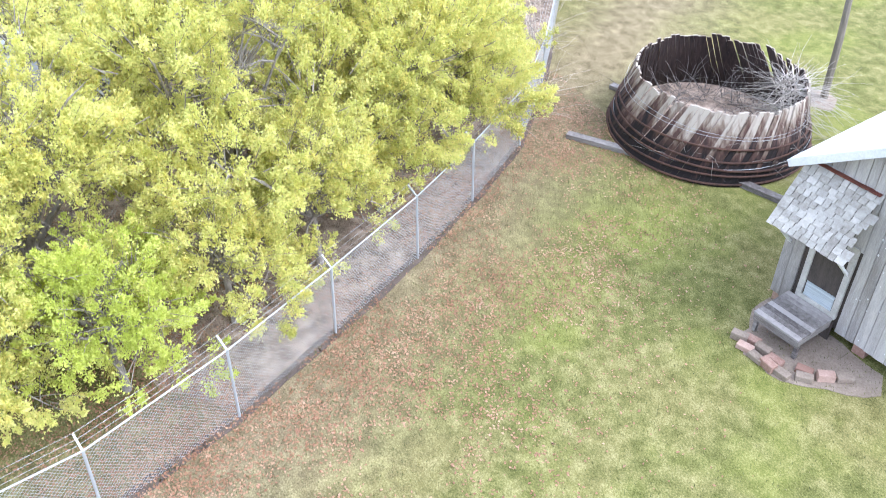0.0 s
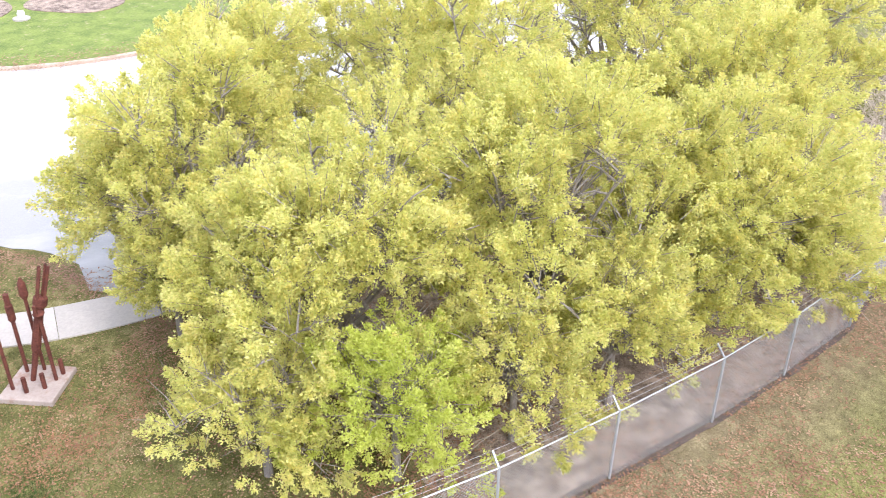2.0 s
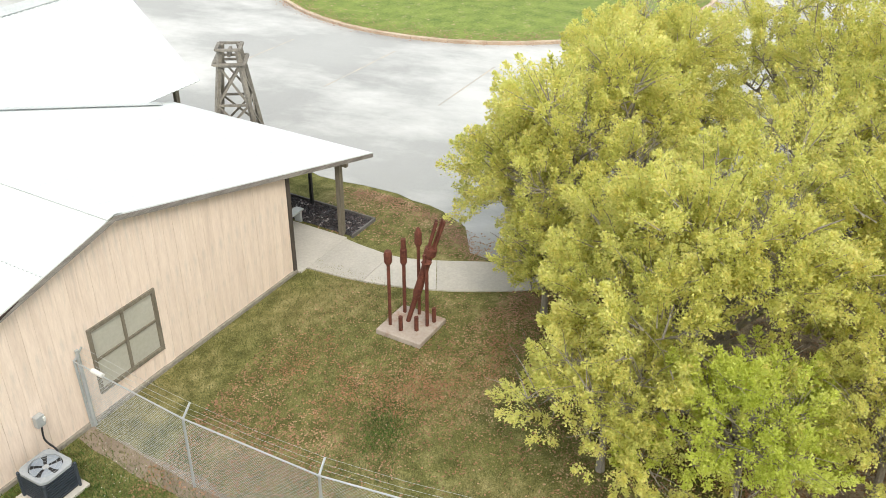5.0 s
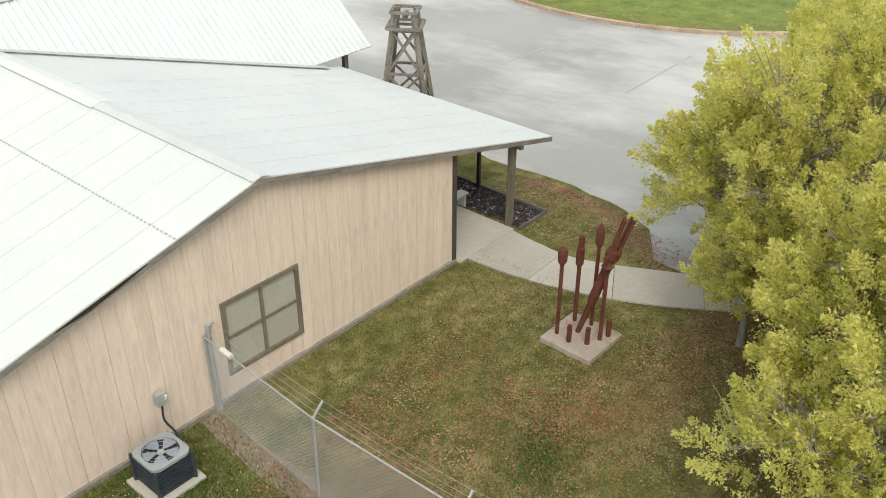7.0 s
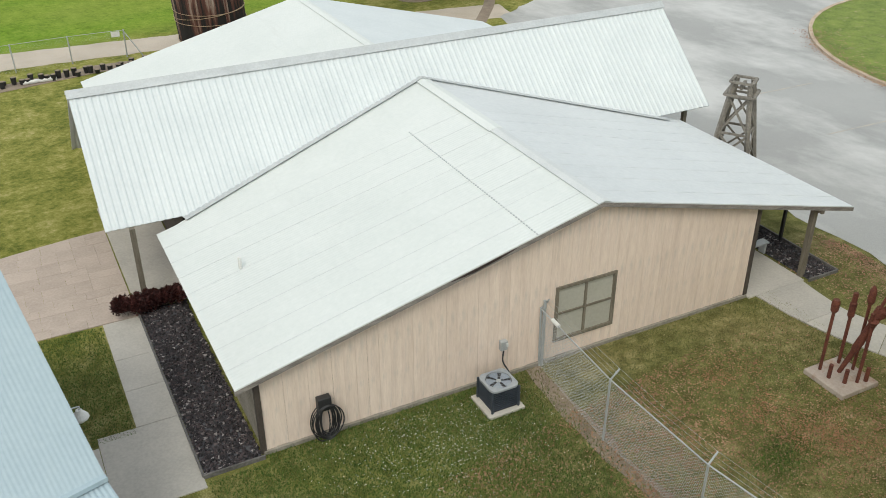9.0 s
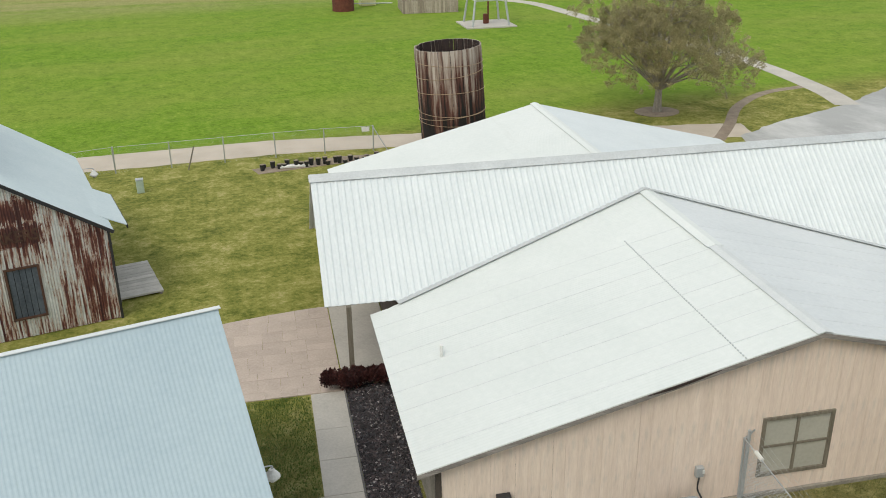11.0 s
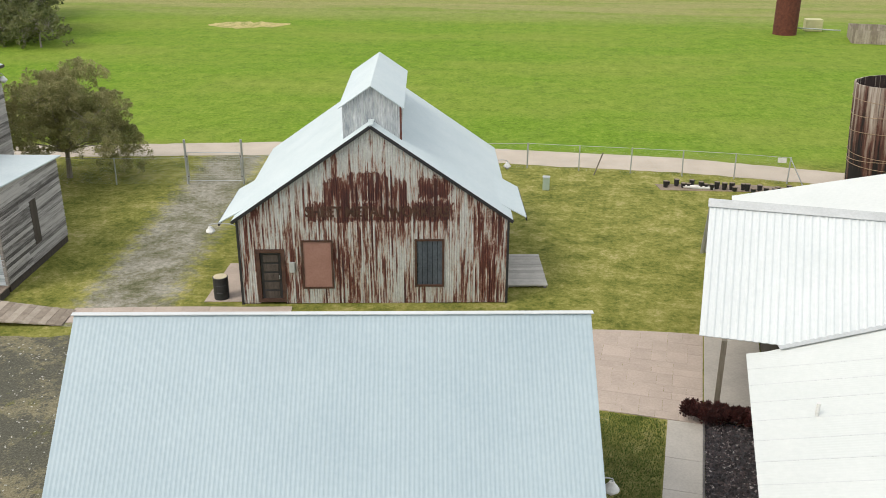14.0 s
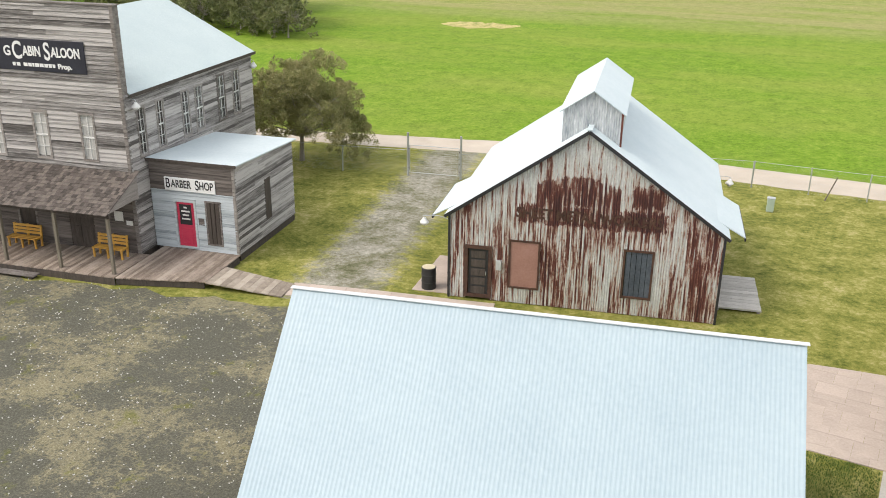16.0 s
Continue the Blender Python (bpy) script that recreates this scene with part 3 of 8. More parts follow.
def slab_in(bm, outline, z0, z1):
    """A flat plate: an outline of (x, y), anticlockwise, between two heights."""
    lo, hi = [bm.verts.new((x, y, z0)) for x, y in outline], [bm.verts.new((x, y, z1)) for x, y in outline]
    bm.faces.new(hi)
    bm.faces.new(lo[::-1])
    for i in range(len(outline)):
        bm.faces.new((lo[i - 1], lo[i], hi[i], hi[i - 1]))
    return bm


def slab(outline, z0, z1):
    return slab_in(bmesh.new(), outline, z0, z1)


def wall_in(bm, outline, y0, y1):
    """An upright plate: an outline of (x, z) between two depths y."""
    a, b = [bm.verts.new((x, y0, z)) for x, z in outline], [bm.verts.new((x, y1, z)) for x, z in outline]
    bm.faces.new(a)
    bm.faces.new(b[::-1])
    for i in range(len(outline)):
        bm.faces.new((a[i], a[i - 1], b[i - 1], b[i]))
    return bm


def mesh_of(name, bm, material):
    bmesh.ops.recalc_face_normals(bm, faces=bm.faces)
    me = bpy.data.meshes.new(name)
    bm.to_mesh(me)
    bm.free()
    if material:
        me.materials.append(material)
    return me


def part(name, bm, material, parent, label="", at=None):
    """One mesh object under a thing or a part. bm: a bmesh, or a mesh that several pieces share."""
    ob = new(name, bm if isinstance(bm, bpy.types.Mesh) else mesh_of(name, bm, material))
    ob.parent = parent
    if at is not None:
        ob.matrix_basis = at
    return tagged(ob, label)


def thing(name, at, label, category, group="", kind=""):
    ob = new(name)
    ob.empty_display_size = 0.3
    ob.matrix_world = at
    return tagged(ob, label, category, group, kind)


def single(name, bm, material, label, category, at=None, group="", kind=""):
    ob = new(name, mesh_of(name, bm, material))
    if at is not None:
        ob.matrix_world = at
    return tagged(ob, label, category, group, kind)


def smooth(ob):
    for p in ob.data.polygons:
        p.use_smooth = True
    return ob


def sheet(us, top, bot, place, normal, wave, thick=0.02, rows=1):
    """A ribbed sheet: at every u a strip from top(u) to bot(u); place(u, v) gives the point, wave(u) its lift."""
    n, vs, fs = Vector(normal), [], []
    per = rows + 1
    for u in us:
        for k in range(per):
            v = top(u) + (bot(u) - top(u)) * k / rows
            p = Vector(place(u, v)) + n * wave(u)
            vs += [tuple(p), tuple(p - n * thick)]
    w = 2 * per
    for i in range(len(us) - 1):
        a, b = i * w, (i + 1) * w
        for k in range(rows):
            fs += [(a + 2 * k, b + 2 * k, b + 2 * k + 2, a + 2 * k + 2), (a + 2 * k + 1, a + 2 * k + 3, b + 2 * k + 3, b + 2 * k + 1)]
        fs += [(a, a + 1, b + 1, b), (a + w - 2, b + w - 2, b + w - 1, a + w - 1)]
    fs += [(2 * k, 2 * k + 2, 2 * k + 3, 2 * k + 1) for k in range(rows)]
    e = (len(us) - 1) * w
    fs += [(e + 2 * k, e + 2 * k + 1, e + 2 * k + 3, e + 2 * k + 2) for k in range(rows)]
    me = bpy.data.meshes.new("sheet")
    me.from_pydata(vs, [], fs)
    me.update()
    return me


def sheet_part(name, material, parent, label="", **kw):
    me = sheet(**kw)
    me.name = name
    me.materials.append(material)
    return part(name, me, None, parent, label)


def ribbed(u0, u1, pitch, flat):
    """Stations across a ribbed sheet: each rib rises and falls within its pitch."""
    us, lift, u = [], {}, u0
    while u < u1 - 1e-6:
        for f, h in ((0.0, 0.0), (flat, 0.0), ((1 + flat) / 2 - 0.08, 1.0), ((1 + flat) / 2 + 0.08, 1.0)):
            q = min(u + f * pitch, u1)
            if not us or q > us[-1] + 1e-5:
                us.append(q)
                lift[q] = h
        u += pitch
    us.append(u1)
    lift[u1] = 0.0
    return us, lift


def wavy(u0, u1, pitch, per=6):
    n = max(2, int((u1 - u0) / pitch * per))
    us = [u0 + (u1 - u0) * i / n for i in range(n + 1)]
    return us, {u: 0.5 + 0.5 * math.sin(u / pitch * 2 * math.pi) for u in us}


def frame_in(bm, x0, x1, z0, z1, w, y0, y1):
    """A rectangular frame in the x-z plane."""
    box_in(bm, x0, x0 + w, y0, y1, z0, z1)
    box_in(bm, x1 - w, x1, y0, y1, z0, z1)
    box_in(bm, x0 + w, x1 - w, y0, y1, z0, z0 + w)
    box_in(bm, x0 + w, x1 - w, y0, y1, z1 - w, z1)
    return bm


def catmull(pts, per=6):
    """A smooth line through points."""
    pts = [Vector(p) for p in pts]
    q = [2 * pts[0] - pts[1], *pts, 2 * pts[-1] - pts[-2]]
    out = []
    for i in range(1, len(q) - 2):
        for k in range(per):
            t = k / per
            out.append(0.5 * (2 * q[i] + (q[i + 1] - q[i - 1]) * t + (2 * q[i - 1] - 5 * q[i] + 4 * q[i + 1] - q[i + 2]) * t * t
                              + (3 * q[i] - 3 * q[i + 1] + q[i + 2] - q[i - 1]) * t ** 3))
    return out + [pts[-1]]


def ragged(outline, amount, step=0.6):
    """An outline with its edges broken up as worn turf edges are."""
    out, k = [], 0
    for (x0, y0), (x1, y1) in zip(outline, outline[1:] + outline[:1]):
        d = math.hypot(x1 - x0, y1 - y0)
        n = max(1, int(d / step))
        nx, ny = -(y1 - y0) / d, (x1 - x0) / d
        for i in range(n):
            t = i / n
            x, y = x0 + (x1 - x0) * t, y0 + (y1 - y0) * t
            w = amount * (noise.noise((x * 0.9, y * 0.9, 0.3)) + 0.6 * noise.noise((x * 2.7, y * 2.7, 1.7)))
            out.append((x + nx * w, y + ny * w))
    return out


def letters(body, size, at, material, parent, name="lettering", bold=0.0):
    cu = bpy.data.curves.new(name, "FONT")
    cu.body, cu.size, cu.extrude, cu.offset = body, size, 0.006, bold
    cu.align_x, cu.align_y = "CENTER", "CENTER"
    tmp = bpy.data.objects.new("tmp", cu)
    scene.collection.objects.link(tmp)
    me = bpy.data.meshes.new_from_object(tmp.evaluated_get(bpy.context.evaluated_depsgraph_get()))
    bpy.data.objects.remove(tmp)
    me.name = name
    me.materials.clear()
    me.materials.append(material)
    return part(name, me, None, parent, at=at)


# ---- ground and surfaces ----
def ground():
    bm = bmesh.new()
    bmesh.ops.create_grid(bm, x_segments=120, y_segments=120, size=1.0)
    for v in bm.verts:
        r = max(abs(v.co.x), abs(v.co.y))
        k = 70 * r + 1900 * max(0.0, r - 0.25) ** 3
        s = k / r if r > 1e-6 else 0
        x, y = v.co.x * s + 10, v.co.y * s + 20
        v.co = (x, y, 0.0)
    single("ground", bm, GRASS, "worn olive lawn with straw patches and a green field beyond", "ground", kind="structure")


ground()
A_AT = pose(7.29, 16.27, 0, 0, 0, -9.1)       # tan building: x along its front wall, y into it
B_AT = pose(-9.20, 30.55, 0, 0, 0, 6.87)      # rusty barn
L_AT = pose(-8.23, 16.92, 0, 0, 0, 6.65)       # blue-roofed building, at its ridge's west end
S_AT = pose(-22.52, 29.12, 0, 0, 0, 4.5)      # saloon, at its south-east corner


def flat(name, outline, z, material, label, category="pavement", at=None, depth=0.12):
    return single(name, slab(outline, z - depth, z), material, label, category, at, kind="structure")


def ribbon(line, width):
    left, right = [], []
    for i, p in enumerate(line):
        d = (line[min(i + 1, len(line) - 1)] - line[max(i - 1, 0)]).normalized()
        s = Vector((-d.y, d.x, 0)) * width / 2
        left.append((p + s).to_2d()[:])
        right.append((p - s).to_2d()[:])
    return right + left[::-1]


# car park of bleached asphalt
flat("car_park", ragged([(28.0, 16.1), (27.8, 14.4), (27.4, 11.8), (26.4, 10.3), (25.1, 9.6), (24.75, 8.7), (27.2, 4.8), (29, 1), (33, -5), (40, -13), (90, -13), (90, 62), (56, 50),
                  (47, 46.0), (40.5, 44.4), (36.2, 42.6), (33, 36), (31.4, 27), (29.4, 19)], 0.18), 0.012, ASPHALT, "bleached grey asphalt car park with pale wear", "car park")
# buff road behind the yards
flat("road", ragged([(-70, 43.5), (-40, 47.0), (-25, 49.2), (-12, 51.3), (0, 50.6), (10, 49.9), (18, 48.4), (30, 44.8), (37, 42.0), (38, 45), (30, 47.5), (19, 50.8), (10, 52.9), (0, 53.7), (-12, 54.2), (-26, 51.8), (-40, 49.5), (-70, 46.0)], 0.15),
     0.010, ROAD_BUFF, "buff gravel road with grassy edges", "road")
flat("gravel_yard", ragged([(-60, -8), (-8.5, -8), (-8.5, 12), (-11.0, 24.0), (-11.5, 27.6), (-16.4, 27.2), (-20, 26.6), (-30, 25.6), (-60, 23)], 0.5), 0.010, YARD,
     "dark gravel yard with dry grass patches", "yard")
flat("leaf_litter", ragged([(15.6, -0.4), (17.0, -3.0), (18.6, -5.7), (20.1, -8.2), (22.0, -10.6), (24.5, -12.85), (27.2, -14.95), (33.5, -19.6), (40, -13), (37, 3), (28, 7.0), (23, 4.6), (18.6, 1.8)], 0.35), 0.006, LITTER,
     "brown leaf litter under the trees", "leaf litter", depth=0.05)
# faint old parking lines
for (xa, ya), (xb, yb) in (((36.2, 25.0), (40.8, 24.2)), ((35.6, 19.9), (41.0, 18.9)), ((35.4, 14.6), (40.6, 13.9)), ((29.6, 10.6), (31.4, 10.2))):
    single("parking_line", beam((xa, ya, 0.0145), (xb, yb, 0.0145), 0.10, 0.003), LINE_PAINT, "faint worn orange parking line", "road marking", kind="structure")


# ---- tan building with white roofs ----
RIDGE_U, RIDGE_Z, SLOPE = 9.25, 4.70, 0.250
A_W, A_E = -0.55, 18.85
FRONT = -0.22                                # how far the front rakes stand out from the wall
M_V0, M_V1, M_VR, M_Z0, M_ZR = 7.98, 14.85, 11.4, 2.62, 5.70
M_W, M_E = -1.9, 20.1


def wing_z(u):
    return RIDGE_Z - SLOPE * abs(u - RIDGE_U)


M_SLOPE = (M_ZR - M_Z0) / (M_VR - M_V0)


def mid_z(u, v):
    """The steep middle roof, which stands a little askew and rises to the east."""
    return M_ZR + 0.006 * (u - 9.1) - abs(v + 0.019 * (u - 9.1) - M_VR) * M_SLOPE


def meet(u):
    """Where a low wing's roof runs into the steep middle roof."""
    return M_VR - 0.019 * (u - 9.1) - (M_ZR + 0.006 * (u - 9.1) - wing_z(u)) / M_SLOPE


SILL = worn("dirty concrete", (0.14, 0.125, 0.10), (0.36, 0.33, 0.28), 0.95, 0, 1.5, 16, bump=0.3)


def tan_building():
    b = thing("exhibit_hall", A_AT, "tan board-sided hall with crossing white metal roofs", "building")
    # front wall of upright boards, cut to the rake, with a window opening
    wx0, wx1, wz0, wz1 = 8.19, 10.01, 0.67, 2.27
    wall = bmesh.new()
    for x0, x1 in ((0.0, wx0), (wx0, RIDGE_U), (RIDGE_U, wx1), (wx1, 15.1)):
        lo = (wz1 if wx0 <= x0 < wx1 else 0.0)
        wall_in(wall, [(x0, lo), (x1, lo), (x1, wing_z(x1) - 0.10), (x0, wing_z(x0) - 0.10)], 0.03, 0.15)
    box_in(wall, wx0, wx1, 0.03, 0.15, 0.0, wz0)
    box_in(wall, 0.0, 0.12, 0.15, M_V0, 0.0, 2.05)
    box_in(wall, 14.98, 15.1, 0.15, M_V0, 0.0, 2.9)
    part("wall", wall, SILL, b, "dark backing behind the board joints")
    x = 0.0
    rng = random.Random(4)
    while x < 15.09:
        w = min(0.305, 15.1 - x)
        x0, x1 = x + rng.uniform(0.0005, 0.005), x + w - rng.uniform(0.0005, 0.004)
        if x1 <= wx0 or x0 >= wx1:
            pieces = [(x0, x1, 0.10, None)]
        else:
            a, c = max(x0, wx0), min(x1, wx1)
            pieces = [(a, c, 0.10, wz0), (a, c, wz1, None)]
            if x0 < wx0:
                pieces.append((x0, wx0, 0.10, None))
            if x1 > wx1:
                pieces.append((wx1, x1, 0.10, None))
        for p0, p1, lo, hi in pieces:
            bm = bmesh.new()
            h0, h1 = (hi, hi) if hi else (wing_z(p0) - 0.06, wing_z(p1) - 0.06)
            lo2 = lo + rng.uniform(-0.012, 0.012) if lo < 0.2 else lo
            wall_in(bm, [(p0 - x, lo2), (p1 - x, lo2), (p1 - x, h1), (p0 - x, h0)], 0.012, 0.03)
            part("board", bm, TAN_BOARD, b, at=pose(x, rng.uniform(0, 0.004), 0))
        x += 0.305
    part("sill_board", box(-0.02, 15.12, -0.06, 0.03, 0.0, 0.10), SILL, b, "dirty grey concrete foundation lip")
    for name, x in (("corner_trim", -0.08), ("corner_trim", 15.02)):
        part(name, box(x, x + 0.13, -0.025, 0.12, 0.03, wing_z(x) - 0.1), WOOD_DARK, b, "dark brown corner board")
    # window
    win = part("window", frame_in(bmesh.new(), wx0 - 0.07, wx1 + 0.07, wz0 - 0.07, wz1 + 0.07, 0.09, -0.03, 0.06), WOOD_POST, b, "grey wooden window with drawn blinds")
    mid = bmesh.new()
    box_in(mid, (wx0 + wx1) / 2 - 0.035, (wx0 + wx1) / 2 + 0.035, -0.01, 0.05, wz0, wz1)
    box_in(mid, wx0, wx1, -0.005, 0.045, 1.44, 1.50)
    part("glazing_bar", mid, WOOD_POST, win)
    for x0, x1 in ((wx0, (wx0 + wx1) / 2 - 0.035), ((wx0 + wx1) / 2 + 0.035, wx1)):
        for z0, z1 in ((wz0, 1.44), (1.50, wz1)):
            part("pane", box(x0, x1, 0.03, 0.04, z0, z1), BLIND, win)
    # low wings: ribbed roofs each side of the ridge, front and back
    for name, u0, u1 in (("roof_west", A_W, RIDGE_U), ("roof_east", RIDGE_U, A_E)):
        s = 1 if u0 < RIDGE_U - 1 else -1
        n = Vector((-SLOPE * s, 0, 1)).normalized()

        def reach(v, s=s):
            """How far down the slope the wing shows before it runs under the middle roof."""
            if v <= M_V0:
                return A_W if s > 0 else A_E
            lo, hi = RIDGE_U, A_W if s > 0 else A_E
            for _ in range(30):
                at = (lo + hi) / 2
                lo, hi = (at, hi) if wing_z(at) > mid_z(at, v) else (lo, at)
            return lo - s * 0.1
        vs, lf = wavy(FRONT, M_V0 + 2.45, 0.11, 4)
        # east slopes get a greyer or cooler white: their weaker sunlight, put into the colour
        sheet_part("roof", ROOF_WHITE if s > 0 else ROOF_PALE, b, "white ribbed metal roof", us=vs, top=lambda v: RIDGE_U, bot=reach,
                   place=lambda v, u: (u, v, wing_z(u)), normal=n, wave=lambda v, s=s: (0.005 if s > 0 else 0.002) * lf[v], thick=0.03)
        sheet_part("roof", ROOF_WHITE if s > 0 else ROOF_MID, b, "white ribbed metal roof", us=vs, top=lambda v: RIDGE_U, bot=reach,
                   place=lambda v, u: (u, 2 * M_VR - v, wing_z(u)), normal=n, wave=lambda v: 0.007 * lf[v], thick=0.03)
    # middle roof
    slope = (M_ZR - M_Z0) / (M_VR - M_V0)
    us, lf = ribbed(M_W, M_E, 0.22, 0.45)
    for s, v0 in ((1, M_V0), (-1, M_V1)):
        sheet_part("roof", ROOF_MID, b, "white corrugated metal roof, steep", us=us, top=lambda u: M_VR, bot=lambda u, v0=v0: v0,
                   place=lambda u, v: (u, v - 0.019 * (u - 9.1), M_ZR + 0.006 * (u - 9.1) - abs(v - M_VR) * slope), normal=Vector((0, -slope * s, 1)).normalized(), wave=lambda u: 0.03 * lf[u], thick=0.04)
    caps = bmesh.new()
    for s in (-1, 1):
        wall_in(caps, [(M_W - 0.05, 0), (M_E + 0.05, 0), (M_E + 0.05, 0.012), (M_W - 0.05, 0.012)], 0, 0.22)
        for v in caps.verts[-8:]:
            y = v.co.y
            v.co = (v.co.x, M_VR + s * y - 0.019 * (v.co.x - 9.1), M_ZR + 0.006 * (v.co.x - 9.1) + 0.075 - y * slope + v.co.z)
    part("ridge_cap", caps, TRIM_GREY, b, "grey metal ridge cap")
    for v0, v1, w, up, mat in ((FRONT - 0.04, 5.3, 0.20, 0.025, TRIM_PALE), (5.2, M_V0 + 2.2, 0.25, 0.04, ROOF_WHITE), (M_V1 - 2.2, 2 * M_VR + 0.3, 0.2, 0.025, ROOF_WHITE)):
        bm = bmesh.new()
        for s in (-1, 1):
            a, c = RIDGE_U, RIDGE_U + s * w
            slab_in(bm, [(min(a, c), v0), (max(a, c), v0), (max(a, c), v1), (min(a, c), v1)], 0, 0.014)
            bm.verts.ensure_lookup_table()
            for v in bm.verts[-8:]:
                v.co.z += wing_z(v.co.x) + up
        part("ridge_cap", bm, mat, b, "pale metal ridge cap")
    # the roof edge has lifted off a sagging stretch of the west rake
    # a near-black strip stands in for the shade inside the gap
    lip = [(4.9, wing_z(4.9) - 0.055), (5.5, wing_z(5.5) - 0.115), (6.2, wing_z(6.2) - 0.10), (6.7, wing_z(6.7) - 0.05), (6.7, wing_z(6.7) - 0.035), (4.9, wing_z(4.9) - 0.035)]
    part("gap_shade", wall_in(bmesh.new(), lip, FRONT - 0.016, FRONT - 0.011), VAT_DARK, b, "dark strip painted as the shade in the gap under the lifted sheet")
    # valley flashings where the low front wing meets the middle roof
    for u0 in (0.33, 18.05):
        z0, z1 = wing_z(u0), RIDGE_Z
        p, q = Vector((u0, meet(u0), z0 + 0.07)), Vector((RIDGE_U, meet(RIDGE_U) + 0.05, z1 + 0.08))
        part("valley_flashing", beam(p, q, 0.26, 0.02), TRIM_GREY, b, "grey folded metal valley")
    # fascias along the front rakes
    for u0, u1 in ((A_W, RIDGE_U), (RIDGE_U, A_E)):
        bm = wall_in(bmesh.new(), [(u0, wing_z(u0) - 0.15), (u1, wing_z(u1) - 0.15), (u1, wing_z(u1) - 0.03), (u0, wing_z(u0) - 0.03)], FRONT - 0.01, FRONT + 0.03)
        part("fascia", bm, WOOD_GREY, b, "grey weathered fascia board")
        bm = bmesh.new()
        slab_in(bm, [(u0, FRONT + 0.03), (u1, FRONT + 0.03), (u1, 0.0), (u0, 0.0)], 0, 0.02)
        for v in bm.verts:
            v.co.z += wing_z(v.co.x) - 0.12
        part("soffit", bm, WOOD_DARK, b)
    # porch posts, east and west
    for u, v in ((17.55, 0.12), (17.55, 3.9)):
        part("porch_post", beam((u, v, 0.0), (u, v, wing_z(u) - 0.12), 0.16), WOOD_POST, b, "square timber porch post")
    for v in (2.05, 5.6):
        part("porch_post", beam((18.6, v, 0.0), (18.6, v, wing_z(18.6) - 0.12), 0.09), BLACK_PAINT, b, "thin dark steel post")
    part("porch_beam", beam((17.55, -0.2, wing_z(17.55) - 0.18), (17.55, M_V0, wing_z(17.55) - 0.18), 0.12, 0.2), WOOD_POST, b)
    for u, v in ((-1.18, 8.05), (-1.18, 14.6), (19.3, 8.2)):
        part("porch_post", beam((u, v, 0.0), (u, v, M_Z0 - 0.05), 0.15), WOOD_POST, b, "square timber porch post")
    part("porch_beam", beam((M_W + 0.3, 8.5, M_Z0 - 0.08), (0.9, 8.45, M_Z0 - 0.08), 0.14, 0.2), WOOD_POST, b)
    # middle and back walls
    gab = [(M_V0 + 0.8, 0.0), (M_V1 - 0.6, 0.0), (M_V1 - 0.6, 3.1), (M_VR, M_ZR - 0.5), (M_V0 + 0.8, 3.1)]
    for x in (0.4, 18.0):
        bm = bmesh.new()
        lo, hi = [bm.verts.new((x, y, z)) for y, z in gab], [bm.verts.new((x + 0.14, y, z)) for y, z in gab]
        bm.faces.new(lo)
        bm.faces.new(hi[::-1])
        for i in range(len(gab)):
            bm.faces.new((lo[i - 1], lo[i], hi[i], hi[i - 1]))
        part("gable_wall", bm, WOOD_DARK, b, "dark brown gable wall")
    bm = wall_in(bmesh.new(), [(0, 0), (15.1, 0), (15.1, wing_z(15.1) - 0.1), (RIDGE_U, RIDGE_Z - 0.1), (0, wing_z(0) - 0.1)], 2 * M_VR - 0.15, 2 * M_VR)
    box_in(bm, 0.0, 0.12, M_V1, 2 * M_VR - 0.15, 0, 2.05)
    box_in(bm, 14.98, 15.1, M_V1, 2 * M_VR - 0.15, 0, 2.9)
    part("wall", bm, TAN_BOARD, b)
    # dashed screw line and vent pipe on the west slope
    bm = bmesh.new()
    for k in range(60):
        v = -0.2 + k * 0.125
        box_in(bm, 7.3, 7.33, v, v + 0.05, wing_z(7.3) + 0.005, wing_z(7.3) + 0.035)
    tagged(part("lap_seam", bm, TRIM_GREY, b, "row of dark screws along a lap seam"), kind="stuff")
    for k in range(9):
        v = 0.55 + k * 0.92
        for u0, u1 in ((A_W, RIDGE_U - 0.2), (RIDGE_U + 0.2, A_E)):
            if v < M_V0 - 0.3:
                part("sheet_lap", beam((u0, v, wing_z(u0) + 0.004), (u1, v, wing_z(u1) + 0.004), 0.025, 0.007), TRIM_PALE if u0 < 5 else ROOF_PALE, b)
    part("vent_pipe", tube([(0.95, 4.3, wing_z(0.95)), (0.95, 4.3, wing_z(0.95) + 0.35)], 0.05, 10), WHITE_PAINT, b, "white vent pipe")
    return b


hall = tan_building()


# ---- paving round the hall ----
def paved(name, pieces, z, material, label, piece_name, at=None, bed=None, category="pavement"):
    """A pavement laid from separate pieces: outlines of (x, y)."""
    base = thing(name, at or Matrix(), label, category, kind="structure")
    if bed:
        part("bed", slab(bed, z - 0.14, z - 0.022), CONCRETE, base)
    rng = random.Random(len(pieces))
    for o in pieces:
        cx, cy = sum(p[0] for p in o) / len(o), sum(p[1] for p in o) / len(o)
        r = [(cx + (x - cx) * 0.992 - cx, cy + (y - cy) * 0.992 - cy) for x, y in o]
        part(piece_name, slab(r, -0.1, 0.0), material, base, at=pose(cx, cy, z + rng.uniform(-0.004, 0.004)))
    return base


def rect(x0, x1, y0, y1):
    return [(x0, y0), (x1, y0), (x1, y1), (x0, y1)]


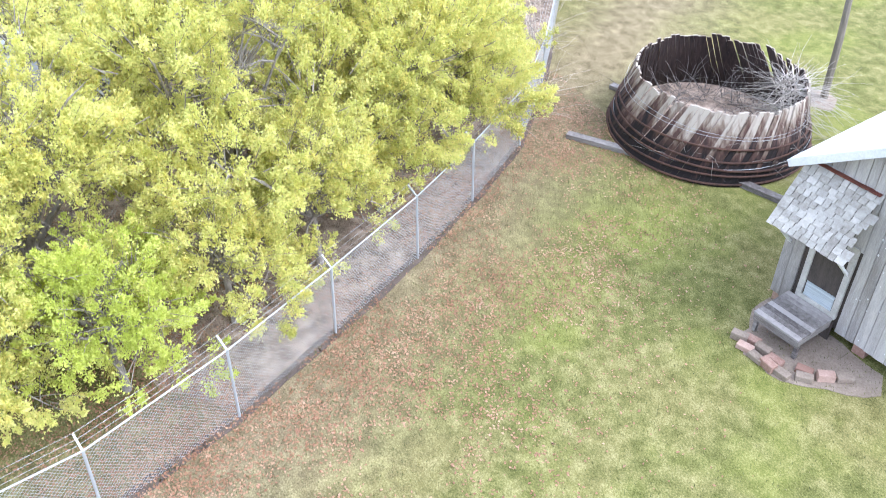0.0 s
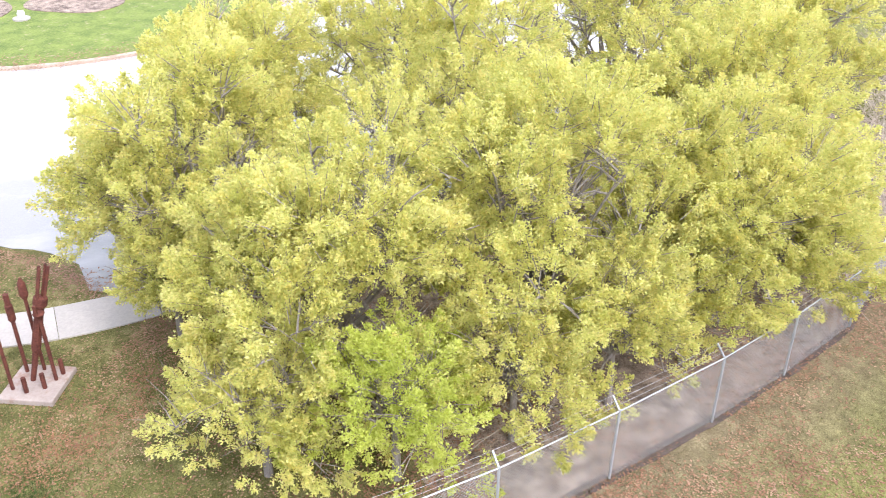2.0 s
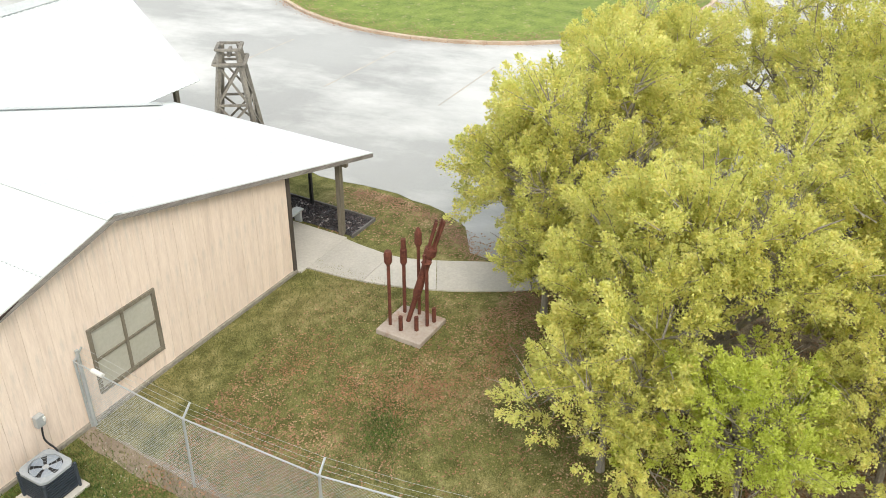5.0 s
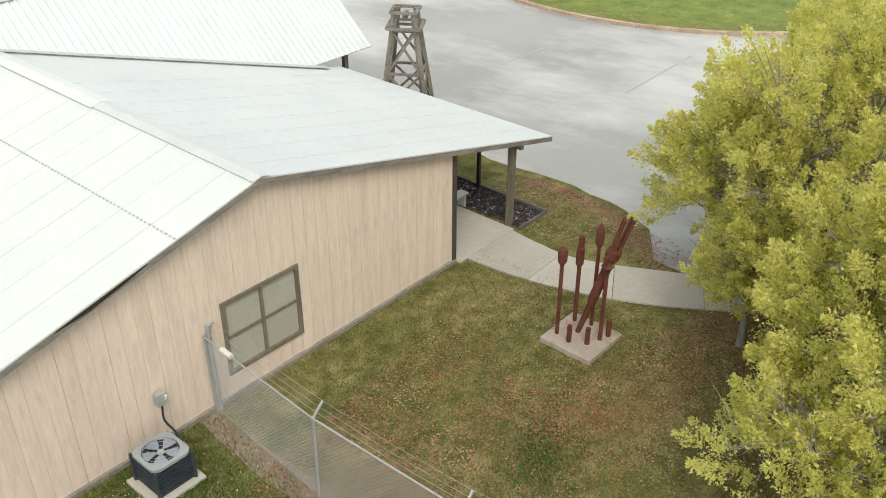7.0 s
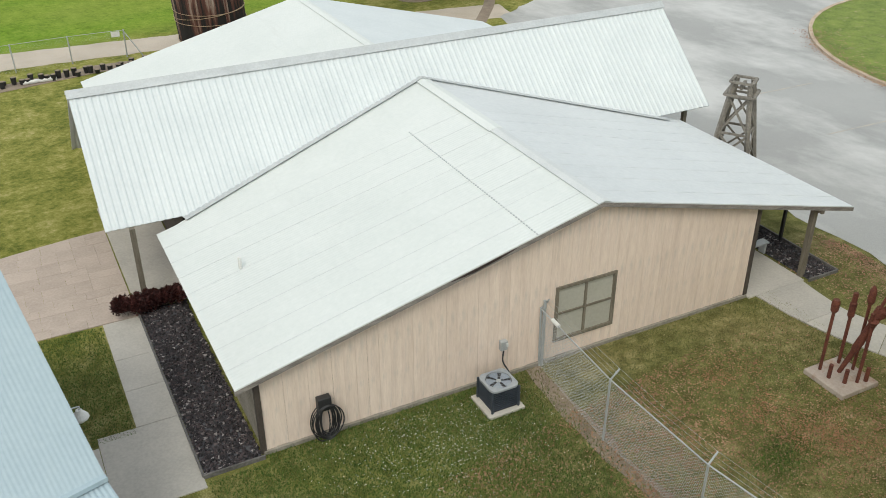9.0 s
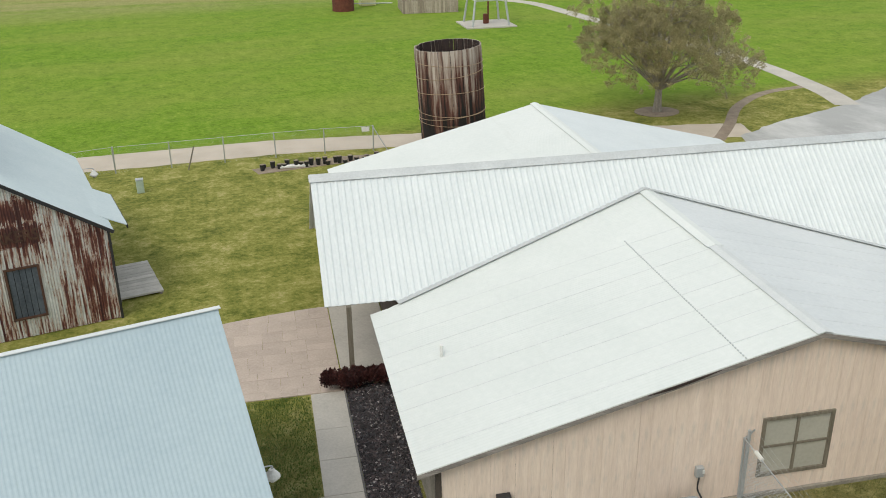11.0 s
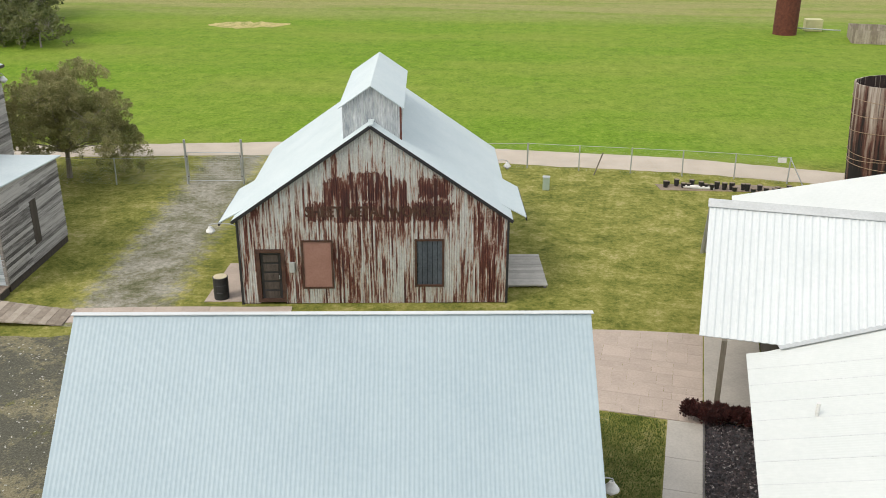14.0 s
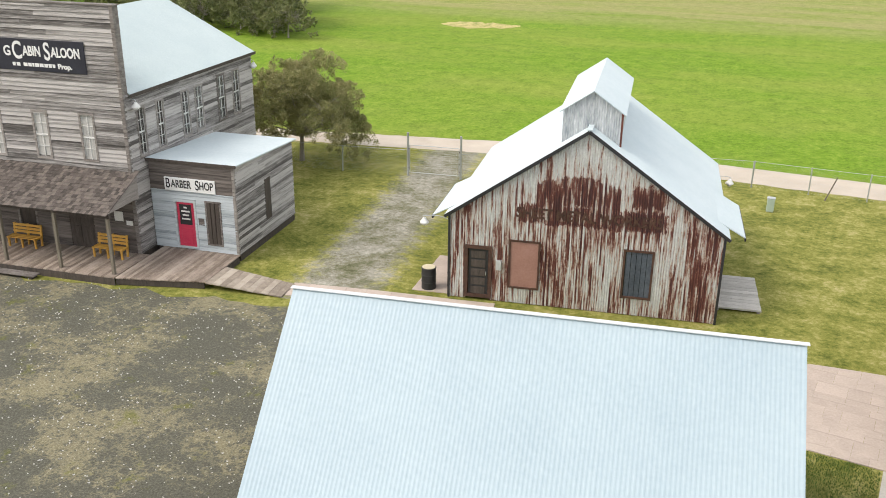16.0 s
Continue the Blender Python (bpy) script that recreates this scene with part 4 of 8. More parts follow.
paved("porch_floor", [rect(15.13, 17.42, v, v + 2.2) for v in (-0.16, 2.05, 4.26, 6.47)], 0.05, CONCRETE, "pale concrete porch floor", "slab", A_AT)
paved("side_walk", [rect(-2.56, -1.52, v0, v1) for v0, v1 in ((5.4, 7.38), (3.9, 5.4), (2.35, 3.9))] + [rect(-3.5, -1.5, -0.5, 2.35), rect(-5.2, -3.5, -1.0, 2.0), rect(-5.2, -1.5, -3.5, -1.0)],
      0.035, CONCRETE, "grey concrete walk with saw-cut joints", "slab", A_AT)
flat("porch_floor", rect(-1.50, 0.35, 7.72, 15.2), 0.045, CONCRETE, "pale concrete porch floor", at=A_AT)
rngp = random.Random(8)
court, v = [], 7.42
while v < 13.2:
    h = rngp.choice((0.42, 0.6, 0.75))
    u = -1.54
    while u > -9.0:
        w = rngp.choice((0.5, 0.7, 0.95))
        edge = 13.4 - max(0.0, -1.54 - u) ** 1.55 * 0.075
        if v + h * 0.5 < edge:
            left = 13.4 - max(0.0, -1.54 - u + w) ** 1.55 * 0.075
            last = edge - (v + h) < 0.45
            court.append([(u - w, v), (u, v), (u, edge if last else v + h), (u - w, max(left, v + 0.05) if last else v + h)])
        u -= w
    v += h
paved("paved_court", court, 0.03, PAVER, "buff stamped stone court between the buildings", "paver", A_AT)
LOW, HIGH = [(22.42, 11.91), (22.74, 9.81), (23.49, 7.78), (24.33, 6.25), (26.2, 3.4), (28.6, 0.4)], [(24.15, 12.5), (24.0, 11.2), (24.62, 9.1), (25.2, 7.6), (27.1, 4.6), (29.6, 1.5)]
lo_line, hi_line = catmull([(22.5, 13.78, 0), *((x, y, 0) for x, y in LOW)], 12), catmull([(24.42, 13.48, 0), *((x, y, 0) for x, y in HIGH)], 12)
# joints run straight across the path
cuts = [(0, 0)]
for i in range(12, len(lo_line) - 6, 12):
    j = min(range(len(hi_line)), key=lambda k: (hi_line[k] - lo_line[i]).length)
    if j > cuts[-1][1] + 3:
        cuts.append((i, j))
cuts.append((len(lo_line) - 1, len(hi_line) - 1))
curved = []
for (i0, j0), (i1, j1) in zip(cuts, cuts[1:]):
    curved.append([p.to_2d()[:] for p in lo_line[i0:i1 + 1:3]] + [lo_line[i1].to_2d()[:]] * ((i1 - i0) % 3 > 0) + [p.to_2d()[:] for p in hi_line[j1:j0:-3]] + [hi_line[j0].to_2d()[:]])
paved("curved_walk", curved, 0.04, CONCRETE, "curved pale concrete path across the lawn", "slab")


def stones(name, outline, at, n, seed, label, material=None, big=(0.016, 0.042), z=0.06):
    """A bed of loose stones."""
    rng = np.random.default_rng(seed)
    xs, ys = [p[0] for p in outline], [p[1] for p in outline]
    base = np.array([(1, 1, 1), (-1, -1, 1), (-1, 1, -1), (1, -1, -1), (1.2, 0, 0), (-1.2, 0, 0)], float)
    tet = [(0, 4, 1), (0, 1, 2), (0, 2, 4), (3, 1, 4), (3, 5, 1), (1, 5, 2), (2, 5, 3), (2, 3, 4)]
    vs, fs = [], []
    for i in range(n):
        t = rng.random(2)
        p = np.array([min(xs) + t[0] * (max(xs) - min(xs)), min(ys) + t[1] * (max(ys) - min(ys)), z])
        r = rng.uniform(*big)
        q = base * rng.uniform(0.6, 1.2, (6, 3)) * r
        a = rng.uniform(0, 6.28)
        c, s = math.cos(a), math.sin(a)
        q = np.stack([q[:, 0] * c - q[:, 1] * s, q[:, 0] * s + q[:, 1] * c, q[:, 2] * 0.8], 1) + p
        fs += [tuple(k + len(vs) for k in f) for f in tet]
        vs += [tuple(v) for v in q]
    me = bpy.data.meshes.new(name)
    me.from_pydata(vs, [], fs)
    me.update()
    me.materials.append(material or STONES)
    ob = new(name, me)
    ob.matrix_world = at
    tagged(ob, label, "gravel", kind="stuff")


def stones_mat():
    m, nt, ln, bs = tree_of("dark stones")
    geo = nt.new("ShaderNodeNewGeometry")
    ln.new(ramp_of(nt, ln, geo.outputs["Random Per Island"], [(0.0, (0.006, 0.006, 0.007)), (0.6, (0.032, 0.026, 0.03)), (0.92, (0.09, 0.065, 0.065)), (1.0, (0.40, 0.37, 0.36))]), bs.inputs["Base Color"])
    bs.inputs["Roughness"].default_value = 0.7
    return m


STONES = stones_mat()
PEBBLE = worn("pale pebbles", (0.34, 0.33, 0.30), (0.66, 0.65, 0.61), 0.8, 0, 3, 20)
stones("pebbles", [(-26, 4), (-10.5, 4), (-10.5, 26.5), (-26, 26.5)], Matrix(), 2400, 9, "small pale stones strewn over the gravel yard", PEBBLE, (0.010, 0.030), 0.014)
SILL_EDGE = worn("dark edging", (0.07, 0.065, 0.06), (0.20, 0.19, 0.18), 0.9, 0, 2, 16)
for o, n, sd in ((rect(17.6, 18.68, -0.2, 6.95), 3800, 1), (rect(-1.46, -0.1, -0.1, 7.6), 5600, 2)):
    flat("gravel_bed", o, 0.045, GRAVEL_BLACK, "bed of black lava gravel beside the hall", "gravel bed", at=A_AT)
    stones("lava_stones", o, A_AT, n, sd, "loose black and grey lava stones in the bed")
for a, b in (((17.5, -0.27), (18.76, -0.27)), ((18.76, -0.27), (18.76, 7.0)), ((-1.51, -0.15), (-1.51, 7.65)), ((-1.51, -0.16), (-0.04, -0.16))):
    single("bed_edging", beam((*a, 0.05), (*b, 0.05), 0.05, 0.12), SILL_EDGE, "narrow dark timber edging of the gravel bed", "edging", A_AT)

# traffic island with its kerb
bm = bmesh.new()
bmesh.ops.create_circle(bm, cap_ends=True, segments=64, radius=13.0)
bmesh.ops.translate(bm, verts=bm.verts, vec=(0, 0, 0.13))
single("traffic_island", bm, ISLE_GRASS, "round green lawn island in the car park", "lawn", pose(56.0, 18.9, 0), kind="structure")
kerb = thing("kerb", pose(56.0, 18.9, 0), "ochre-stained concrete kerb round the lawn island", "kerb", kind="structure")
for i in range(44):
    a0, a1 = 2 * math.pi * i / 44, 2 * math.pi * (i + 0.985) / 44
    o = [(r * math.cos(a), r * math.sin(a)) for r, a in ((12.95, a1), (12.95, a0), (13.15, a0), (13.15, (a0 + a1) / 2), (13.15, a1))]
    part("kerbstone", slab([o[1], o[2], o[3], o[4], o[0]], 0.0, 0.16), KERB, kerb)

BED_SPOTS = ((51.6, 21.4, 1.9, 1.3), (53.0, 17.2, 1.9, 2.6))
for x, y, rx, ry in BED_SPOTS:
    single("planting_bed", slab([(x + rx * math.cos(a) * (1 + 0.12 * math.sin(3 * a + x)), y + ry * math.sin(a)) for a in np.linspace(0, 6.02, 22)], 0.12, 0.17), LITTER, "bare mulched planting bed in the island lawn", "planting bed", kind="structure")
up = thing("uplight", pose(50.2, 19.1, 0.13), "small white ground lamp on a round base in the island lawn", "lamp")
part("base", tube([(0, 0, 0), (0, 0, 0.08)], 0.42, 16), CONCRETE, up, "round concrete base")
part("lamp_head", tube([(0, 0, 0.08), (0.02, 0, 0.24), (0.1, 0, 0.40)], [0.14, 0.19, 0.16], 12), WHITE_PAINT, up)

pb = thing("porch_bench", A_AT @ pose(17.2, 1.75, 0.05), "low grey plank bench on the porch", "bench")
part("seat", box(-0.42, 0.42, -0.15, 0.15, 0.36, 0.42, 0.006), TRIM_GREY, pb)
for x in (-0.3, 0.3):
    part("leg", box(x - 0.04, x + 0.04, -0.12, 0.12, 0.0, 0.36), TRIM_GREY, pb)


# ---- rusty barn ----
BW, BE, BP, BD = 10.05, 3.47, 6.95, 9.7     # width, eave, peak, depth


def barn_z(x, over=0.06):
    return BP + over - abs(x - BW / 2) * (BP - BE) / (BW / 2)


def barn():
    b = thing("sheet_metal_barn", B_AT, "rust-streaked corrugated iron barn with pale roof and cupola", "barn")
    us, lf = wavy(0.0, BW, 0.09, 5)
    doors = ((0.66, 1.62, 0.12, 2.2), (2.38, 3.44, 0.70, 2.57), (6.62, 7.62, 0.76, 2.60))

    cuts = sorted({0.0, BW, *(d[0] for d in doors), *(d[1] for d in doors)})
    for x0, x1 in zip(cuts, cuts[1:]):
        hole = next((d for d in doors if abs(d[0] - x0) < 1e-6), None)
        spans = [(0.03, hole[2]), (hole[3], None)] if hole else [(0.03, None)]
        for lo, hi in spans:
            if hi is not None and hi - lo < 0.15:
                continue
            ub = [u for u in us if x0 < u < x1]
            ub = [x0, *ub, x1]
            sheet_part("wall_sheet", RUSTY_SHEET, b, "corrugated iron streaked with rust", us=ub, top=lambda u, hi=hi: hi if hi else barn_z(u, -0.05), bot=lambda u, lo=lo: lo,
                       place=lambda u, z: (u, 0.0, z), normal=(0, -1, 0), wave=lambda u: 0.022 * (0.5 + 0.5 * math.sin(u / 0.09 * 2 * math.pi)), thick=0.05, rows=1)
    for x in (0.0, BW):
        vs, l2 = wavy(0.05, BD, 0.09, 5)
        s = -1 if x == 0 else 1
        sheet_part("wall_sheet", WOOD_DARK, b, "dark corrugated side wall", us=vs, top=lambda v: BE, bot=lambda v: 0.03, place=lambda v, z, x=x: (x, v, z), normal=(s, 0, 0),
                   wave=lambda v: 0.02 * l2[v], thick=0.05)
    part("wall_sheet", wall_in(bmesh.new(), [(0, 0), (BW, 0), (BW, BE), (BW / 2, BP), (0, BE)], BD, BD + 0.05), WOOD_DARK, b, "dark back wall")
    for x in (-0.05, BW - 0.03):
        part("corner_trim", box(x, x + 0.09, -0.05, 0.08, 0.0, BE - 0.05), BLACK_PAINT, b, "black corner trim")
    # roof, two slopes, with a lower lean-to lip on each side
    sl = (BP - BE) / (BW / 2)
    vs, lf2 = wavy(-0.12, BD + 0.15, 0.08, 4)
    for s, e in ((1, -0.18), (-1, BW + 0.18)):
        sheet_part("roof", ROOF_GALV, b, "pale galvanised corrugated roof", us=vs, top=lambda v: BW / 2, bot=lambda v, e=e: e, place=lambda v, u: (u, v, barn_z(u)),
                   normal=Vector((-sl * s, 0, 1)).normalized(), wave=lambda v: 0.016 * lf2[v], thick=0.03)
        o = e - s * 0.62
        v2, l3 = wavy(1.0 if s < 0 else 0.5, 4.8 if s < 0 else 4.6, 0.08, 4)
        sheet_part("porch_roof", ROOF_GALV, b, "pale corrugated side awning", us=v2, top=lambda v, e=e, s=s: e + s * 0.5, bot=lambda v, o=o: o,
                   place=lambda v, u, s=s, e=e: (u, v, barn_z(e) + 0.06 - abs(u - e) * 0.55 * (1 if (u - e) * s < 0 else -1)), normal=Vector((-0.5 * s, 0, 1)).normalized(), wave=lambda v: 0.016 * l3[v], thick=0.03)
        part("awning_edge", beam((o, v2[0], barn_z(e) - 0.34), (o, v2[-1], barn_z(e) - 0.34), 0.05, 0.14), BLACK_PAINT, b)
        part("rake_trim", beam((BW / 2, -0.14, barn_z(BW / 2) - 0.05), (e, -0.14, barn_z(e) - 0.05), 0.04, 0.12), BLACK_PAINT, b, "dark rake trim")
    part("ridge_cap", beam((BW / 2, -0.12, BP + 0.075), (BW / 2, BD + 0.16, BP + 0.075), 0.2, 0.02), ROOF_GALV, b)
    # cupola
    c0, c1, v0, v1, ze, zp = 3.98, 6.08, 0.75, 7.6, 7.50, 8.22
    cup = part("cupola", wall_in(bmesh.new(), [(c0, 6.0), (c1, 6.0), (c1, ze), ((c0 + c1) / 2, zp), (c0, ze)], v0, v1), CUPOLA_ZINC, b, "galvanised ridge cupola")
    us2, l4 = wavy(c0, c1, 0.09, 5)
    sheet_part("front_sheet", CUPOLA_ZINC, cup, "grey galvanised sheet", us=us2, top=lambda u: zp - abs(u - (c0 + c1) / 2) * (zp - ze) / (c1 - c0) * 2, bot=lambda u: 6.0,
               place=lambda u, z: (u, v0 - 0.03, z), normal=(0, -1, 0), wave=lambda u: 0.018 * l4[u], thick=0.02)
    for s in (-1, 1):
        e = (c0 + c1) / 2 + s * (c1 - c0) / 2 + s * 0.14
        v3, l5 = wavy(v0 - 0.15, v1 + 0.15, 0.08, 4)
        k = (zp - ze) / (c1 - c0) * 2
        sheet_part("cupola_roof", ROOF_GALV, cup, us=v3, top=lambda v: (c0 + c1) / 2, bot=lambda v, e=e: e, place=lambda v, u: (u, v, zp + 0.05 - abs(u - (c0 + c1) / 2) * k),
                   normal=Vector((k * s, 0, 1)).normalized(), wave=lambda v: 0.014 * l5[v], thick=0.03)
    part("corner_trim", box(c1 - 0.02, c1 + 0.05, v0 - 0.06, v0 + 0.05, 6.0, ze), RUST, cup, "rusty corner strip")
    # door, boarded window, window
    x0, x1, z0, z1 = doors[0]
    d = part("door", box(x0 + 0.1, x1 - 0.1, 0.02, 0.07, z0, z1 - 0.1), BLACK_PAINT, b, "dark panelled door")
    for k in range(5):
        part("panel", box(x0 + 0.2, x1 - 0.2, 0.005, 0.025, z0 + 0.12 + k * 0.37, z0 + 0.42 + k * 0.37, 0.012), WOOD_DARK, d)
    part("handle", tube([(x1 - 0.17, -0.03, 1.05), (x1 - 0.17, -0.03, 1.2)], 0.015), GALV, d, "steel pull handle")
    part("door_frame", frame_in(bmesh.new(), x0 - 0.06, x1 + 0.06, z0 - 0.02, z1 + 0.06, 0.14, -0.05, 0.06), RUST_DARK, b, "rust-brown door frame")
    x0, x1, z0, z1 = doors[1]
    part("shutter", box(x0, x1, -0.02, 0.04, z0, z1, 0.008), worn("dull pink shutter paint", (0.26, 0.13, 0.10), (0.36, 0.20, 0.16), 0.7, 0, 1.5, 14), b, "dull red boarded window")
    part("shutter_frame", frame_in(bmesh.new(), x0 - 0.06, x1 + 0.06, z0 - 0.05, z1 + 0.05, 0.07, -0.05, 0.05), RUST_DARK, b)
    x0, x1, z0, z1 = doors[2]
    w = part("window", frame_in(bmesh.new(), x0 - 0.06, x1 + 0.06, z0 - 0.05, z1 + 0.05, 0.08, -0.05, 0.05), RUST_DARK, b, "dark window behind slats")
    part("pane", box(x0, x1, 0.03, 0.04, z0, z1), GLASS, w)
    for k in range(5):
        xx = x0 + 0.05 + k * 0.19
        part("slat", box(xx, xx + 0.168, 0.0, 0.02, z0, z1), worn("slate blue paint", (0.035, 0.045, 0.06), (0.10, 0.12, 0.145), 0.7, 0, 2, 12) if k == 0 else bpy.data.materials["slate blue paint"], w)
    letters("SHEET METAL WORKERS", 0.56, pose(5.2, -0.03, 3.72, 90, 0, 0) @ Matrix.Diagonal((0.86, 1, 1, 1)), RUST_DARK, b, "sign_lettering", bold=0.016)
    part("meter_box", box(1.85, 2.05, -0.13, -0.02, 1.35, 1.75, 0.01), TRIM_GREY, b, "grey meter box")
    return b


barn()


# ---- blue-roofed building ----
def blue_building():
    b = thing("blue_roof_shed", L_AT, "low shed under a pale blue corrugated roof", "shed")
    Lw, zr, ze, dp = 11.30, 6.20, 2.80, 3.66
    k = (zr - ze) / dp
    us, lf = wavy(0.0, Lw, 0.096, 4)
    for s in (-1, 1):
        sheet_part("roof", ROOF_BLUE, b, "pale blue corrugated metal roof", us=us, top=lambda u: 0.0, bot=lambda u, s=s: s * dp, place=lambda u, v: (u, v, zr - abs(v) * k),
                   normal=Vector((0, k * s, 1)).normalized(), wave=lambda u: 0.0065 * lf[u], thick=0.03)
    part("ridge_cap", beam((-0.05, 0, zr + 0.012), (Lw + 0.05, 0, zr + 0.012), 0.14, 0.02), ROOF_PALE, b, "pale ridge cap")
    part("wall", box(0.5, Lw - 0.4, -dp + 0.35, dp - 0.35, 0, ze + 0.2), WOOD_GREY, b, "grey board walls")
    for x in (0.5, Lw - 0.45):
        bm = wall_in(bmesh.new(), [(-dp + 0.35, ze), (dp - 0.35, ze), (0, zr - 0.35)], 0, 0.08)
        part("gable", bm, WOOD_GREY, b, at=pose(x, 0, 0, 0, 0, 90))
    part("gutter", beam((0, -dp - 0.06, ze - 0.02), (Lw, -dp - 0.06, ze - 0.02), 0.12, 0.1), ROOF_BLUE, b, "pale blue gutter")
    sheet_part("porch_roof", ROOF_BLUE, b, "pale blue porch roof", us=us, top=lambda u: -dp + 0.3, bot=lambda u: -dp - 2.2, place=lambda u, v: (u, v, ze - 0.10 + (v + dp) * 0.22),
               normal=Vector((0, -0.22, 1)).normalized(), wave=lambda u: 0.02 * lf[u], thick=0.03)
    return b


blue_building()


# ---- saloon and barber shop ----
def clapboards(parent, u0, u1, z0, z1, holes, at, material, pitch=0.165, seed=1):
    """Rows of lapped boards on a wall in the local x-z plane, facing -y, broken round openings."""
    rng, z = random.Random(seed), z0
    while z < z1 - 0.02:
        h = min(pitch, z1 - z)
        runs, x = [], u0
        for a, b, lo, hi in sorted(holes):
            if lo < z + h * 0.5 < hi:
                runs.append((x, a))
                x = b
        runs.append((x, u1))
        for a, b in runs:
            if b - a < 0.05:
                continue
            cuts = [a, b]
            if b - a > 4.5:
                cuts = [a, a + (b - a) * rng.uniform(0.3, 0.7), b]
            for c, d in zip(cuts, cuts[1:]):
                bm = bmesh.new()
                vs = [bm.verts.new(p) for p in ((0, -0.05, 0), (d - c - 0.004, -0.05, 0), (d - c - 0.004, -0.008, h + 0.012), (0, -0.008, h + 0.012), (0, 0.004, 0), (d - c - 0.004, 0.004, 0), (d - c - 0.004, 0.004, h + 0.012), (0, 0.004, h + 0.012))]
                for q in ((0, 1, 2, 3), (7, 6, 5, 4), (0, 4, 5, 1), (3, 2, 6, 7), (0, 3, 7, 4), (1, 5, 6, 2)):
                    bm.faces.new([vs[i] for i in q])
                part("clapboard", bm, material, parent, at=at @ pose(c, rng.uniform(-0.006, 0.004), z + rng.uniform(-0.006, 0.006), 0, rng.uniform(-0.15, 0.15), 0))
        z += pitch


def sash(parent, x0, x1, z0, z1, at, rows=2):
    w = part("window", frame_in(bmesh.new(), x0 - 0.07, x1 + 0.07, z0 - 0.07, z1 + 0.07, 0.09, -0.06, 0.04), WOOD_GREY, parent, "grey wooden sash window with pale curtains", at=at)
    part("curtain", box(x0, x1, 0.02, 0.03, z0, z1), CURTAIN, w, "pale curtain behind glass")
    bm = bmesh.new()
    zm = (z0 + z1) / 2
    box_in(bm, x0, x1, -0.03, 0.0, zm - 0.03, zm + 0.03)
    box_in(bm, (x0 + x1) / 2 - 0.014, (x0 + x1) / 2 + 0.014, -0.018, 0.005, z0, z1)
    for q in (0.25, 0.75):
        z = z0 + (z1 - z0) * q
        box_in(bm, x0, x1, -0.014, 0.005, z - 0.013, z + 0.013)
    for xx in (x0, x1 - 0.03):
        box_in(bm, xx, xx + 0.03, -0.022, 0.005, z0, z1)
    part("glazing_bar", bm, WHITE_PAINT, w)
    return w


CURTAIN = worn("curtain cloth", (0.07, 0.075, 0.08), (0.50, 0.49, 0.46), 0.6, 0, 1.6, 3, stretch=(9, 9, 0.8), piece=0.12, span=(0.30, 0.52))


SIGN_NAVY = worn("blue black sign paint", (0.012, 0.013, 0.022), (0.024, 0.026, 0.04), 0.5, 0, 2, 20)
SIGN_WHITE = worn("white sign paint", (0.72, 0.72, 0.70), (0.84, 0.84, 0.82), 0.6, 0, 2, 20)


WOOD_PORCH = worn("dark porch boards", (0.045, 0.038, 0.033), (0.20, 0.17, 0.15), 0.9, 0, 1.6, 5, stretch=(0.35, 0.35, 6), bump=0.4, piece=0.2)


def row_of(pieces, x0, x1, z, material, parent, bold=0.009):
    """Lettering with large initials, set between x0 and x1."""
    obs, x = [], 0.0
    for body, size in pieces:
        if body == " ":
            x += size * 0.5
            continue
        ob = letters(body, size, Matrix(), material, parent, bold=bold)
        xs = [v.co.x for v in ob.data.vertices]
        obs.append((ob, x - min(xs)))
        x += max(xs) - min(xs) + 0.05
    k = (x1 - x0) / (x - 0.05)
    for ob, dx in obs:
        ob.matrix_local = pose(x0 + dx * k, -0.10, z, 90, 0, 0) @ Matrix.Diagonal((k, 1, 1, 1))


